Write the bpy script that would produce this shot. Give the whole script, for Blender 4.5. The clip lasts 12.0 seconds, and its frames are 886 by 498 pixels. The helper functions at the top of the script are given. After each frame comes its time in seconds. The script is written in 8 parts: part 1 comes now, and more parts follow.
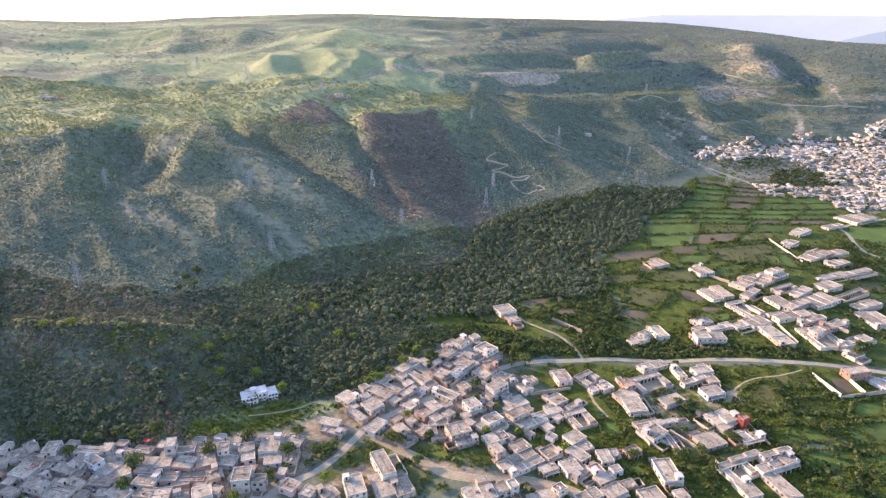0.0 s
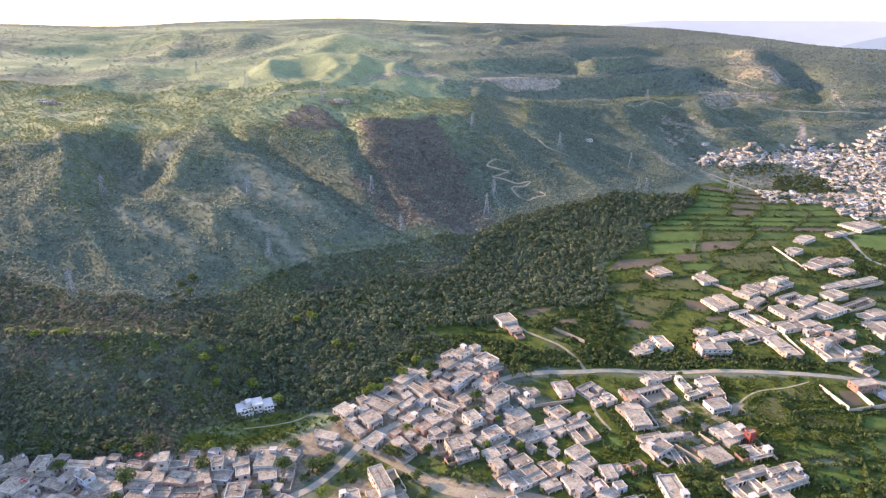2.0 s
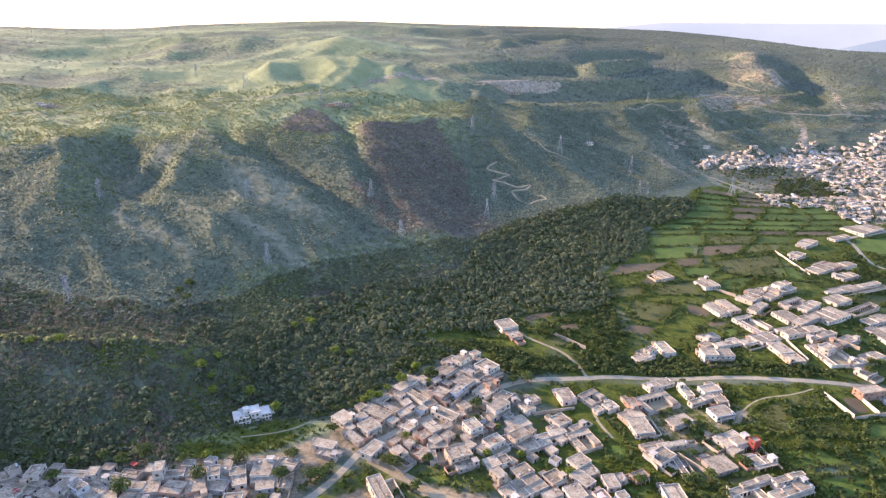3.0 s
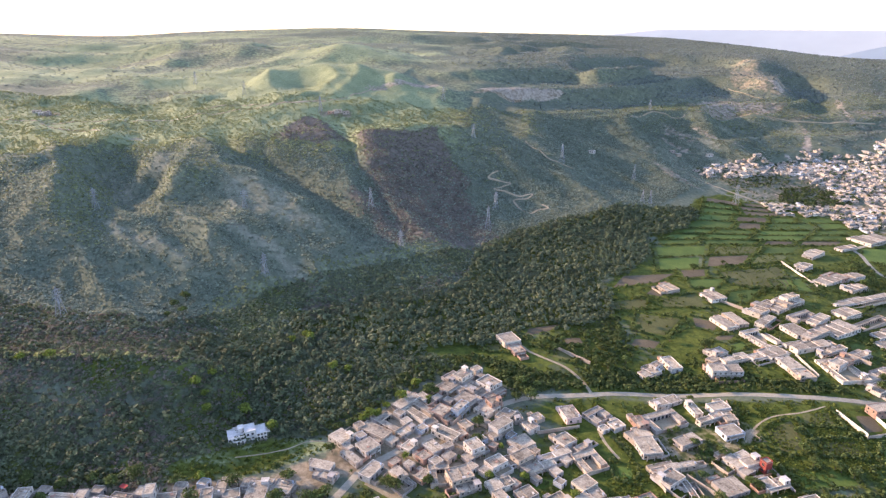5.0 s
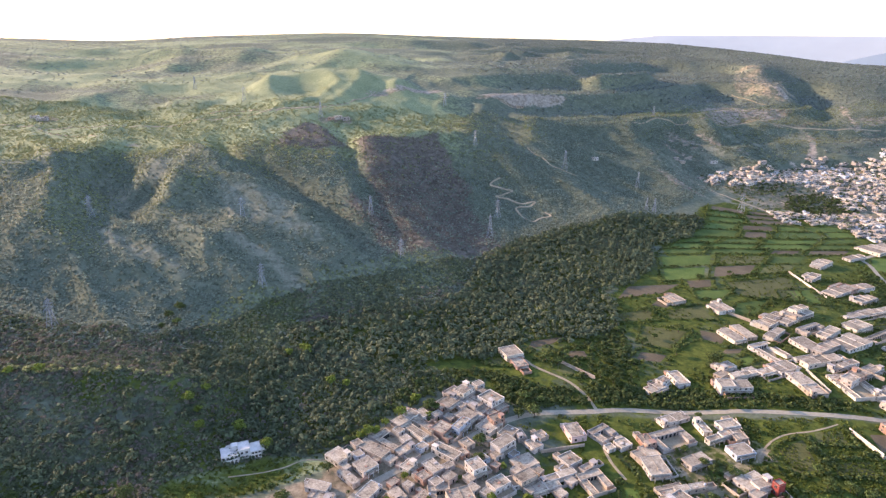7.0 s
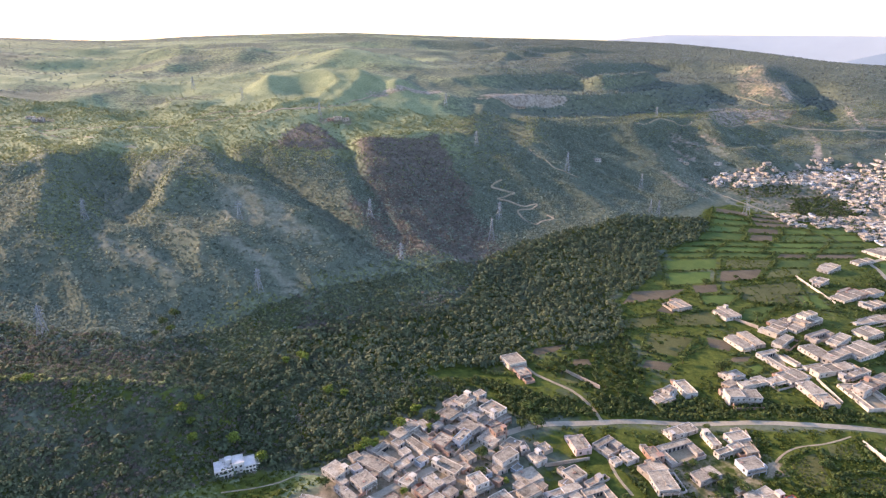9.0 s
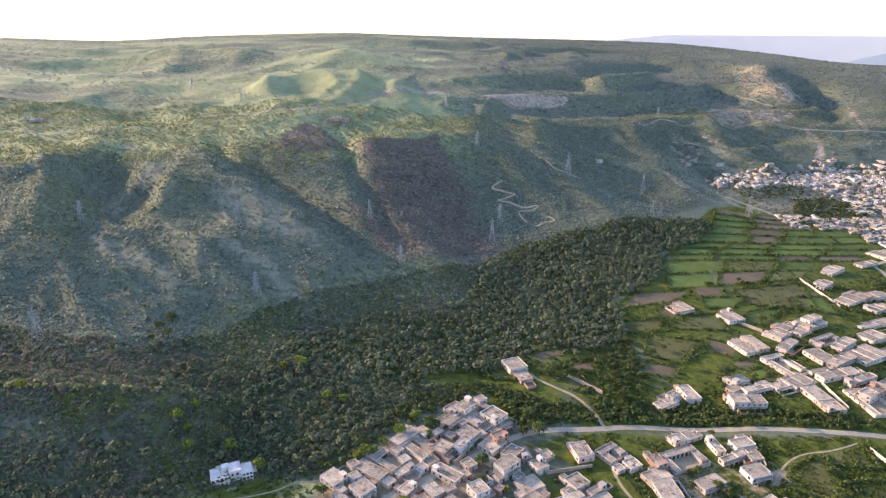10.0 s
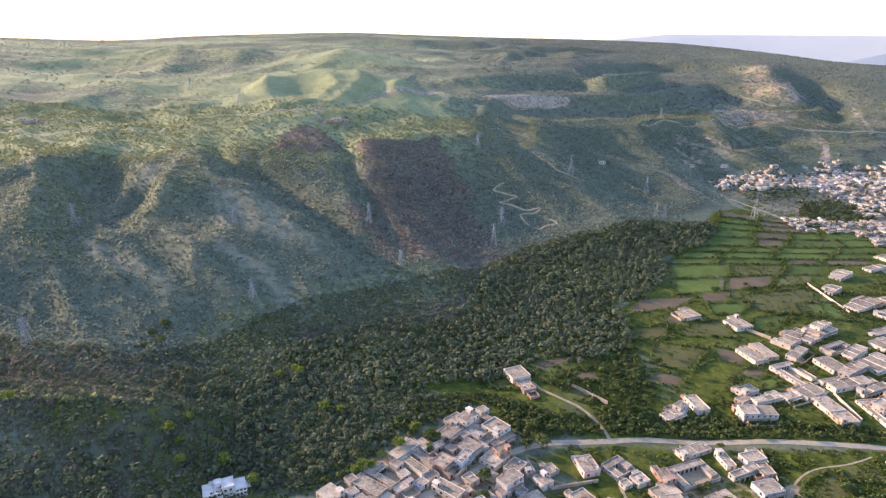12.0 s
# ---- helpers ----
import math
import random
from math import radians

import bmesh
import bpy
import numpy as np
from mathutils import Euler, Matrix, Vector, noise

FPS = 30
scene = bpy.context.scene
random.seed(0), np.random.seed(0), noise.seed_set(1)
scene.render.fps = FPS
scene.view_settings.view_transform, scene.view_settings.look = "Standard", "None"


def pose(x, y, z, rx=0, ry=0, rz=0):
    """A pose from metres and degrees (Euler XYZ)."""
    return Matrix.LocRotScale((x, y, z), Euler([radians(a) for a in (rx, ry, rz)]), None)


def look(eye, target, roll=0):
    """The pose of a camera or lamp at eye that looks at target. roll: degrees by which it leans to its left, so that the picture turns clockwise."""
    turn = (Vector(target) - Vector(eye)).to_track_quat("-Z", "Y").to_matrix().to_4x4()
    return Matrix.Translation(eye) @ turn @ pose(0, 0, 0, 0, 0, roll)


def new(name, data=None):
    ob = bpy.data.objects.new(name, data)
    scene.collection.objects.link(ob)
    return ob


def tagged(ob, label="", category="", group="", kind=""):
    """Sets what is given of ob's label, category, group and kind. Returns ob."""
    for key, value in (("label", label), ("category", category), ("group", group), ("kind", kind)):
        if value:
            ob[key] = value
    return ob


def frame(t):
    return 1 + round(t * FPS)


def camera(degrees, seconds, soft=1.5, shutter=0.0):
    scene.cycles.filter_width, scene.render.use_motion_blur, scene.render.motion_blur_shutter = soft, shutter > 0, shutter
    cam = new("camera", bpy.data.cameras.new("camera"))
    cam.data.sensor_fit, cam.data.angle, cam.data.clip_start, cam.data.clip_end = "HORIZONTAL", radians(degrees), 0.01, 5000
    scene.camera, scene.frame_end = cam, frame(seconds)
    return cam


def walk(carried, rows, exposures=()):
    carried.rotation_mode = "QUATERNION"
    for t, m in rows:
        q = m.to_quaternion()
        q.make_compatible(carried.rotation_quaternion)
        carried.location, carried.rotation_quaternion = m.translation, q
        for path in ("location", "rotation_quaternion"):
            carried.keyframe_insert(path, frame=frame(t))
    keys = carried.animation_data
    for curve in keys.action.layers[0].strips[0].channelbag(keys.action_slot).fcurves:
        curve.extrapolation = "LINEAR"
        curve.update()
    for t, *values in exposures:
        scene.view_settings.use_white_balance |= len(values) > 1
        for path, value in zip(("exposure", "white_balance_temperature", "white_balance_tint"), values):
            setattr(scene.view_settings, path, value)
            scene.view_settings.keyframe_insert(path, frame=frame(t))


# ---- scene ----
cam = camera(70.7, 12.0, soft=1.3)
PATH = [
    (0, (0.261, -3.670, 219.629), (0.121, 15.000, 212.439), -0.1),
    (0.5, (0.303, -1.882, 219.632), (0.153, 16.788, 212.482), -0.1),
    (1, (0.281, 0.004, 219.675), (0.141, 18.694, 212.545), -0.1),
    (1.5, (0.240, 2.027, 219.716), (0.101, 20.717, 212.616), -0),
    (2, (0.259, 4.144, 219.769), (0.119, 22.854, 212.709), -0),
    (2.5, (0.309, 6.475, 219.851), (0.169, 25.195, 212.831), -0),
    (3, (0.321, 8.996, 219.930), (0.181, 27.736, 212.940), -0),
    (5, (0.083, 19.718, 220.669), (-0.077, 38.528, 213.858), 0),
    (5.5, (0.058, 22.465, 220.769), (-0.101, 41.295, 214.019), 0),
    (6, (0.047, 25.282, 220.852), (-0.123, 44.122, 214.142), 0),
    (6.5, (0.081, 28.224, 220.947), (-0.109, 47.074, 214.277), 0.1),
    (7, (0.140, 31.158, 221.017), (-0.060, 50.018, 214.347), 0.1),
    (9, (-0.018, 42.744, 221.181), (-0.238, 61.594, 214.501), 0.1),
    (9.5, (-0.062, 45.653, 221.205), (-0.282, 64.503, 214.525), 0.1),
    (10, (-0.068, 48.537, 221.231), (-0.298, 67.387, 214.551), 0.1),
    (10.5, (-0.101, 51.497, 221.230), (-0.331, 70.347, 214.550), 0.1),
    (11, (-0.152, 54.492, 221.226), (-0.382, 73.342, 214.536), 0.1),
    (11.5, (-0.169, 57.476, 221.239), (-0.409, 76.316, 214.559), 0.1),
    (12, (-0.264, 60.402, 221.272), (-0.514, 79.252, 214.582), 0.1),
]
SUN_BEARING, SUN_HEIGHT = -62.0, 17.0  # degrees: right of ahead is plus; above the horizon
walk(cam, [(t, look(eye, target, roll)) for t, eye, target, roll in PATH], exposures=((0.0, 2.05, 6400, 27), (3.0, 2.02, 6400, 27), (5.5, 1.93, 6400, 27), (9.0, 1.84, 6400, 27), (12.0, 1.82, 6400, 27)))

# ---------------------------------------------------------------- light
sun_way = Vector((math.sin(radians(SUN_BEARING)) * math.cos(radians(SUN_HEIGHT)), math.cos(radians(SUN_BEARING)) * math.cos(radians(SUN_HEIGHT)), math.sin(radians(SUN_HEIGHT))))
world = bpy.data.worlds.new("evening_sky")
scene.world = world
world.use_nodes = True
sky = world.node_tree.nodes.new("ShaderNodeTexSky")
sky.sky_type, sky.sun_disc = "NISHITA", False
sky.sun_elevation, sky.sun_rotation = radians(SUN_HEIGHT), radians(SUN_BEARING)
sky.air_density, sky.dust_density, sky.ozone_density, sky.altitude = 1.0, 0.9, 1.6, 500
background = world.node_tree.nodes["Background"]
background.inputs["Strength"].default_value = 0.15
world.node_tree.links.new(sky.outputs["Color"], background.inputs["Color"])
sun = new("sun", bpy.data.lights.new("sun", "SUN"))
sun.data.energy, sun.data.angle, sun.data.color = 2.6, radians(0.8), (1.0, 0.77, 0.49)
sun.matrix_world = look(sun_way * 500, (0, 0, 0))

# ---------------------------------------------------------------- relief of the land
RINGS = np.log(np.array([195, 273, 338, 403, 475, 559, 650, 754, 871, 1014, 1196, 1456, 1885, 2600.0]))
SECTIONS = {
    -40: (1, 1, 7, 20, 29, 37, 51, 69, 85, 97, 109, 128, 159, 196),
    -33: (1, 1, 7, 22, 28, 36, 54, 74, 88, 97, 108, 126, 153, 187),
    -27: (1, 1, 9, 20, 25, 36, 55, 74, 88, 98, 110, 129, 153, 178),
    -21: (1, 1, 4, 13, 18, 35, 56, 75, 91, 104, 118, 139, 164, 190),
    -15: (1, 1, 3, 9, 17, 31, 53, 74, 92, 109, 127, 148, 172, 198),
    -9: (1, 1, 5, 9, 14, 25, 46, 68, 90, 112, 133, 152, 176, 202),
    -3: (1, 1, 5, 8, 9, 17, 31, 55, 81, 105, 129, 150, 172, 194),
    3: (0, 3, 3, 5, 5, 10, 20, 42, 66, 92, 116, 139, 162, 186),
    9: (0, 0, 1, 5, 5, 8, 13, 26, 48, 74, 99, 124, 151, 181),
    15: (-1, 0, 1, 3, 4, 8, 10, 17, 31, 56, 81, 108, 140, 176),
    21: (-1, 0, 1, 0, 3, 6, 6, 9, 16, 34, 62, 96, 135, 177),
    27: (0, 0, 0, 3, 3, 4, 3, 1, 4, 17, 44, 86, 138, 188),
    33: (0, 0, 1, 3, 4, 4, -1, -5, -3, 9, 35, 78, 136, 192),
    40: (0, 0, 0, 0, -1, -4, -8, -10, -8, 5, 32, 75, 130, 188),
}
BEARINGS = np.array(list(SECTIONS), float)
HEIGHTS = np.array(list(SECTIONS.values()), float)


def lattice(i, j, seed):
    v = np.sin(i * 127.1 + j * 311.7 + seed * 74.7) * 43758.5453
    return v - np.floor(v)


def value_noise(x, y, seed=0):
    i, j = np.floor(x), np.floor(y)
    a, b = x - i, y - j
    a, b = a * a * (3 - 2 * a), b * b * (3 - 2 * b)
    top = lattice(i, j, seed) * (1 - a) + lattice(i + 1, j, seed) * a
    low = lattice(i, j + 1, seed) * (1 - a) + lattice(i + 1, j + 1, seed) * a
    return top * (1 - b) + low * b


def fractal(x, y, size, octaves=4, seed=0):
    """Summed value noise, about -1 to 1; size: metres of its largest lumps."""
    total, amp, norm = 0.0, 1.0, 0.0
    for k in range(octaves):
        total = total + amp * (value_noise(x / size + 17.3 * k, y / size - 9.1 * k, seed + k) * 2 - 1)
        norm, amp, size = norm + amp, amp * 0.5, size * 0.5
    return total / norm * 1.6


def smooth(v, low, high):
    s = np.clip((v - low) / (high - low), 0, 1)
    return s * s * (3 - 2 * s)


def cubic(p0, p1, p2, p3, s):
    return p1 + 0.5 * s * (p2 - p0 + s * (2 * p0 - 5 * p1 + 4 * p2 - p3 + s * (3 * (p1 - p2) + p3 - p0)))


def crest(bearing):
    """How far off the skyline ridge runs; it comes nearer to the east."""
    return 2580 - 700 * smooth(bearing, 12, 32)


def base_height(x, y):
    """The large form: valley sections by bearing from the start of the flight, joined smoothly."""
    x, y = np.asarray(x, float), np.asarray(y, float)
    bearing = np.clip(np.degrees(np.arctan2(x, y)), BEARINGS[0], BEARINGS[-1] - 1e-6)
    ring = np.clip(np.log(np.clip(np.hypot(x, y), 1, crest(bearing))), RINGS[0], RINGS[-1] - 1e-6)
    i = np.clip(np.searchsorted(BEARINGS, bearing, "right") - 1, 0, len(BEARINGS) - 2)
    j = np.clip(np.searchsorted(RINGS, ring, "right") - 1, 0, len(RINGS) - 2)
    a = (bearing - BEARINGS[i]) / (BEARINGS[i + 1] - BEARINGS[i])
    b = (ring - RINGS[j]) / (RINGS[j + 1] - RINGS[j])
    cols = []
    for di in (-1, 0, 1, 2):
        ii = np.clip(i + di, 0, len(BEARINGS) - 1)
        cols.append(cubic(*[HEIGHTS[ii, np.clip(j + dj, 0, len(RINGS) - 1)] for dj in (-1, 0, 1, 2)], b))
    return cubic(*cols, a)


def way_off(x, y, line):
    """Distance to a polyline, and how far along it (0 to 1) the nearest point lies."""
    best, along, n = np.full(np.shape(x), 1e9), np.zeros(np.shape(x)), len(line) - 1
    for k, ((x0, y0), (x1, y1)) in enumerate(zip(line, line[1:])):
        dx, dy = x1 - x0, y1 - y0
        s = np.clip(((x - x0) * dx + (y - y0) * dy) / (dx * dx + dy * dy), 0, 1)
        d = np.hypot(x - x0 - s * dx, y - y0 - s * dy)
        nearer = d < best
        best, along = np.where(nearer, d, best), np.where(nearer, (k + s) / n, along)
    return best, along

FOOTHILL = [(-297.6, 356.3), (-261.9, 348.5), (-236.4, 348.0), (-211.4, 347.6), (-176.6, 348.6), (-147.9, 351.7), (-131.7, 360.7)]  # crest of the low ridge behind the village
SPURS = [  # crest line downhill, height, half width on its left and right
    ([(-412.0, 668.5), (-369.2, 583.7), (-345.3, 538.6), (-331.4, 523.3), (-303.3, 510.0), (-283.4, 497.3), (-261.5, 484.3)], 26, 20, 30),
    ([(-312.1, 573.3), (-270.1, 538.3), (-243.5, 514.7), (-220.6, 491.4), (-198.1, 473.0)], 12, 16, 20),
    ([(-291.1, 742.5), (-276.8, 652.1), (-274.9, 597.2), (-258.4, 560.4), (-234.3, 540.3), (-209.1, 524.4), (-186.3, 505.5), (-160.6, 481.0)], 24, 26, 24),
    ([(-324.2, 722.1), (-320.1, 673.2), (-321.4, 639.6)], 7, 12, 15),
    ([(-287.9, 742.9), (-235.4, 653.5), (-187.6, 629.6), (-160.2, 614.6), (-129.9, 596.9), (-103.7, 569.4), (-91.6, 551.2)], 24, 24, 30),
    ([(-213.3, 575.9), (-185.7, 556.6), (-150.8, 540.0), (-123.2, 523.7), (-109.9, 504.8)], 16, 16, 24),
    ([(-146.6, 609.1), (-118.7, 593.3), (-104.3, 577.3)], 9, 12, 18),
    ([(-269.3, 595.5), (-235.1, 555.2), (-202.0, 523.4), (-169.4, 494.6), (-147.1, 471.7)], 13, 14, 18),
    ([(-273.8, 843.6), (-228.7, 736.2), (-170.2, 680.3), (-120.3, 639.9), (-85.3, 593.6), (-54.5, 558.5)], 11, 32, 36),
    ([(-113.3, 830.1), (-92.8, 727.4), (-55.4, 647.5), (-17.6, 587.6), (0.4, 569.0)], 18, 30, 24),
    ([(23.5, 927.0), (45.5, 864.3), (80.7, 814.7), (117.9, 754.5)], 13, 30, 26),
    ([(118.9, 1001.3), (116.0, 898.5), (137.4, 845.7), (158.3, 785.2), (182.8, 728.9)], 15, 34, 28),
    ([(435.2, 1161.9), (424.0, 1034.3), (438.7, 974.7), (452.1, 931.2)], 22, 36, 42),
    ([(273.7, 1066.4), (285.1, 964.4), (299.3, 890.5), (299.7, 825.3)], 11, 30, 30),
    ([(765.1, 1688.1), (665.3, 1406.7), (650.8, 1309.0), (651.1, 1244.5)], 30, 52, 60),
    ([(860.0, 1538.3), (776.9, 1311.3), (722.5, 1169.4)], 9, 50, 55),
    ([(929.2, 1521.7), (852.6, 1324.6), (811.6, 1185.9)], 8, 50, 55),
    ([(-324.7, 1174.1), (-284.4, 1044.9), (-252.8, 980.2)], 12, 20, 24),
    ([(-220.2, 1148.1), (-179.8, 1071.8), (-200.9, 1006.6), (-235.0, 959.4)], 15, 20, 26),
    ([(-168.4, 1158.2), (-145.2, 1095.4), (-157.6, 1033.0), (-175.6, 986.8)], 15, 20, 26),
    ([(64.3, 1067.0), (42.6, 994.9), (25.5, 939.4)], 9, 26, 26),
    ([(-642.1, 1614.7), (-576.5, 1381.6), (-578.9, 1300.0)], 15, 45, 60),
    ([(-455.2, 1546.9), (-448.3, 1357.3), (-488.7, 1271.3)], 16, 45, 60),
    ([(-312.8, 1471.0), (-328.3, 1299.6), (-378.9, 1238.1)], 16, 45, 60),
    ([(-214.8, 1450.6), (-237.8, 1297.6), (-267.2, 1246.6)], 13, 40, 50),
    ([(163.5, 1764.7), (97.2, 1443.0), (66.4, 1316.5)], 16, 50, 55),
    ([(305.1, 1706.0), (240.6, 1440.6), (191.1, 1305.6)], 18, 50, 55),
]
RIDGES = [  # crest line across the slope, height, half width behind and before it
    ([(-487.2, 670.2), (-432.8, 659.0), (-422.3, 678.3), (-405.0, 704.6), (-404.4, 756.5), (-423.1, 822.1)], 14, 90, 22),
    ([(-340.5, 1104.1), (-298.9, 1098.7), (-268.9, 1137.4), (-211.3, 1148.8), (-149.1, 1130.3), (-88.4, 1105.3), (-55.0, 1106.4)], 22, 60, 60),
    ([(-106.0, 1080.8), (-67.1, 1066.5), (-10.9, 1052.1), (12.2, 1037.9)], 13, 40, 34),
    ([(-818.8, 1603.0), (-611.3, 1538.5), (-432.2, 1469.8), (-280.6, 1406.5), (-176.4, 1347.8), (-61.6, 1376.1)], 18, 160, 60),
    ([(-874.9, 1202.2), (-735.8, 1149.0), (-662.8, 1182.0), (-549.4, 1137.7), (-455.5, 1150.5)], 18, 90, 60),
    ([(-759.5, 1032.4), (-635.7, 980.1), (-588.0, 1004.0), (-548.5, 1067.7)], 10, 60, 40),
    ([(-437.1, 1003.4), (-404.7, 1015.5), (-356.6, 998.3)], 11, 30, 30),
    ([(-134.7, 822.3), (-84.3, 840.2), (-40.1, 864.7), (-6.0, 875.8), (47.6, 907.0)], 12, 44, 24),
    ([(100.9, 999.9), (151.6, 1014.1), (233.2, 1059.1), (348.8, 1097.7), (428.6, 1172.4)], 14, 36, 36),
    ([(8.1, 1124.1), (78.3, 1142.8), (141.7, 1169.8), (233.4, 1219.2)], 10, 80, 34),
    ([(221.2, 1210.7), (269.3, 1187.4), (358.8, 1207.0), (431.2, 1199.2), (502.5, 1219.2), (603.3, 1228.2), (637.2, 1194.5)], 12, 80, 30),
    ([(254.1, 1216.7), (292.1, 1261.2), (350.6, 1309.6), (462.3, 1446.9)], 30, 45, 50),
    ([(-13.2, 1288.7), (77.4, 1310.9), (196.3, 1345.6), (324.7, 1512.2)], 14, 110, 50),
    ([(-32.7, 1180.0), (61.3, 1207.9), (166.4, 1287.8)], 8, 70, 30),
    ([(11.4, 1635.9), (153.8, 1660.0), (298.9, 1673.4), (464.3, 1753.7)], 16, 120, 60),
    ([(509.2, 1150.5), (611.7, 1131.4), (726.9, 1122.3)], 8, 40, 26),
    (FOOTHILL, 15, 20, 30),
    ([(-288.5, 893.4), (-219.4, 907.9), (-158.0, 928.5), (-81.3, 1002.8)], 8, 60, 30),
]
GULLIES = [  # bed line downhill, depth, half width on its left and right
    ([(-392.6, 693.0), (-372.7, 673.3), (-319.1, 613.7), (-267.5, 556.2), (-228.9, 517.0)], 14, 20, 20),
    ([(-298.5, 835.8), (-269.8, 786.5), (-226.3, 741.7), (-162.6, 694.4), (-122.2, 642.2), (-89.7, 586.3), (-78.1, 550.9)], 18, 24, 24),
    ([(-160.5, 889.4), (-129.9, 834.8), (-103.6, 740.6), (-69.4, 661.0), (-39.8, 599.4)], 14, 18, 18),
    ([(-350.2, 728.0), (-343.4, 673.5), (-325.8, 627.7)], 5, 14, 14),
    ([(-297.6, 693.4), (-299.2, 637.9), (-249.8, 566.7), (-193.6, 507.3)], 10, 16, 16),
    ([(-465.8, 919.6), (-456.2, 971.1), (-393.7, 935.9)], 8, 30, 30),
    ([(-1.3, 882.9), (28.8, 816.9), (61.6, 747.5), (90.6, 694.0)], 9, 26, 26),
    ([(336.9, 1049.8), (356.0, 971.4), (359.9, 871.6)], 10, 22, 22),
    ([(522.9, 1473.7), (549.4, 1399.3), (537.6, 1277.2)], 18, 50, 50),
    ([(770.3, 1458.8), (738.8, 1337.5), (661.7, 1145.8)], 22, 45, 45),
    ([(-282.6, 342.5), (-227.6, 338.2), (-171.8, 329.9), (-134.8, 321.5)], 3, 25, 25),
]


def beside(x, y, line):
    """Distance to a line, how far along it (0 to 1) the nearest point lies, and whether the place is on its left."""
    best, along, left, n = np.full(np.shape(x), 1e9), np.zeros(np.shape(x)), np.zeros(np.shape(x), bool), len(line) - 1
    for k, ((x0, y0), (x1, y1)) in enumerate(zip(line, line[1:])):
        dx, dy = x1 - x0, y1 - y0
        s = np.clip(((x - x0) * dx + (y - y0) * dy) / (dx * dx + dy * dy), 0, 1)
        d = np.hypot(x - x0 - s * dx, y - y0 - s * dy)
        nearer = d < best
        best, along, left = np.where(nearer, d, best), np.where(nearer, (k + s) / n, along), np.where(nearer, dx * (y - y0) - dy * (x - x0) > 0, left)
    return best, along, left


def shaped(x, y, z, line, rise, left, right, profile, ease):
    """Adds a crest or a bed along a line to the heights z, within reach of it alone."""
    xs, ys, reach = [p[0] for p in line], [p[1] for p in line], 3.6 * max(left, right)
    near = (x > min(xs) - reach) & (x < max(xs) + reach) & (y > min(ys) - reach) & (y < max(ys) + reach)
    if not near.any():
        return z
    d, s, on_left = beside(x[near], y[near], line)
    z[near] += rise * profile(d / np.where(on_left, left, right)) * ease(s)
    return z


RIB = (0.73, -0.69)  # the way the spurs run down


def ground_height(x, y):
    """The ground with its spurs, gullies and roughness; the valley floor stays even."""
    shape = np.shape(x)
    x, y = np.atleast_1d(np.asarray(x, float)), np.atleast_1d(np.asarray(y, float))
    z = base_height(x, y)
    r = np.hypot(x, y)
    hill = smooth(z, 12, 31) * smooth(r, 310, 390)
    for line, rise, left, right in SPURS:
        z = shaped(x, y, z, line, rise, left, right, lambda u: np.exp(-(u * u + 0.03) ** 0.62), lambda s: smooth(s, -0.15, 0.25) * (1 - 0.5 * s))
    for line, rise, behind, before in RIDGES:
        z = shaped(x, y, z, line, rise, behind, before, lambda u: np.exp(-(u * u + 0.03) ** 0.62), lambda s: smooth(s, -0.12, 0.22) * (1 - smooth(s, 0.78, 1.12)))
    for line, drop, left, right in GULLIES:
        z = shaped(x, y, z, line, -drop, left, right, lambda u: np.exp(-(u * u + 0.02) ** 0.8), lambda s: smooth(s, -0.1, 0.3) * (1 - 0.7 * smooth(s, 0.6, 1)))
    bearing = np.degrees(np.arctan2(x, y))
    top = crest(bearing)
    far, skyline = smooth(r, 900, 1500), 1 - smooth(r, top - 600, top - 120)
    # drainage: rounded ribs that run down the slope, finer ones between them
    across, down = RIB[1] * x - RIB[0] * y, RIB[0] * x + RIB[1] * y
    z = z + hill * (1 - far) * (3 - 9 * np.minimum(np.abs(fractal(across, 0.3 * down, 62, 3, 3)), 0.7) - 3.2 * np.minimum(np.abs(fractal(across, 0.35 * down, 23, 2, 6)), 0.6))
    fold = np.minimum(np.abs(fractal(0.42 * x - 0.1 * y, y + 0.12 * x, 330, 3, 11)), 0.6)
    z = z + far * skyline * hill * (6 - 24 * fold + 9 * fractal(0.7 * x, y, 130, 3, 13))
    # ledges of harder rock along the mountain to the east
    ledge = z + 5 * fractal(x, y, 260, 2, 23)
    z = z + smooth(bearing, -6, 8) * smooth(r, 950, 1150) * skyline * (1.6 * np.sin(ledge / 2.3) + 5.2 * np.sin(ledge / 5.2))
    z = z + smooth(z, 4, 13) * 0.6 * fractal(x, y, 18, 3, 5)
    # unseen rise beyond the left edge, added to shade the lower town and slope
    west_shade_rise = smooth(-np.degrees(np.arctan2(x, np.maximum(y, 1e-3))), 38.5, 50) * smooth(r, 260, 420) * (y > -260)
    z = z + west_shade_rise * 62 * smooth(r, 300, 560)
    # behind the skyline the land drops to a far plain
    back = smooth(r, top + 40, top + 800)
    return (z * (1 - back) + back * 15).reshape(shape)


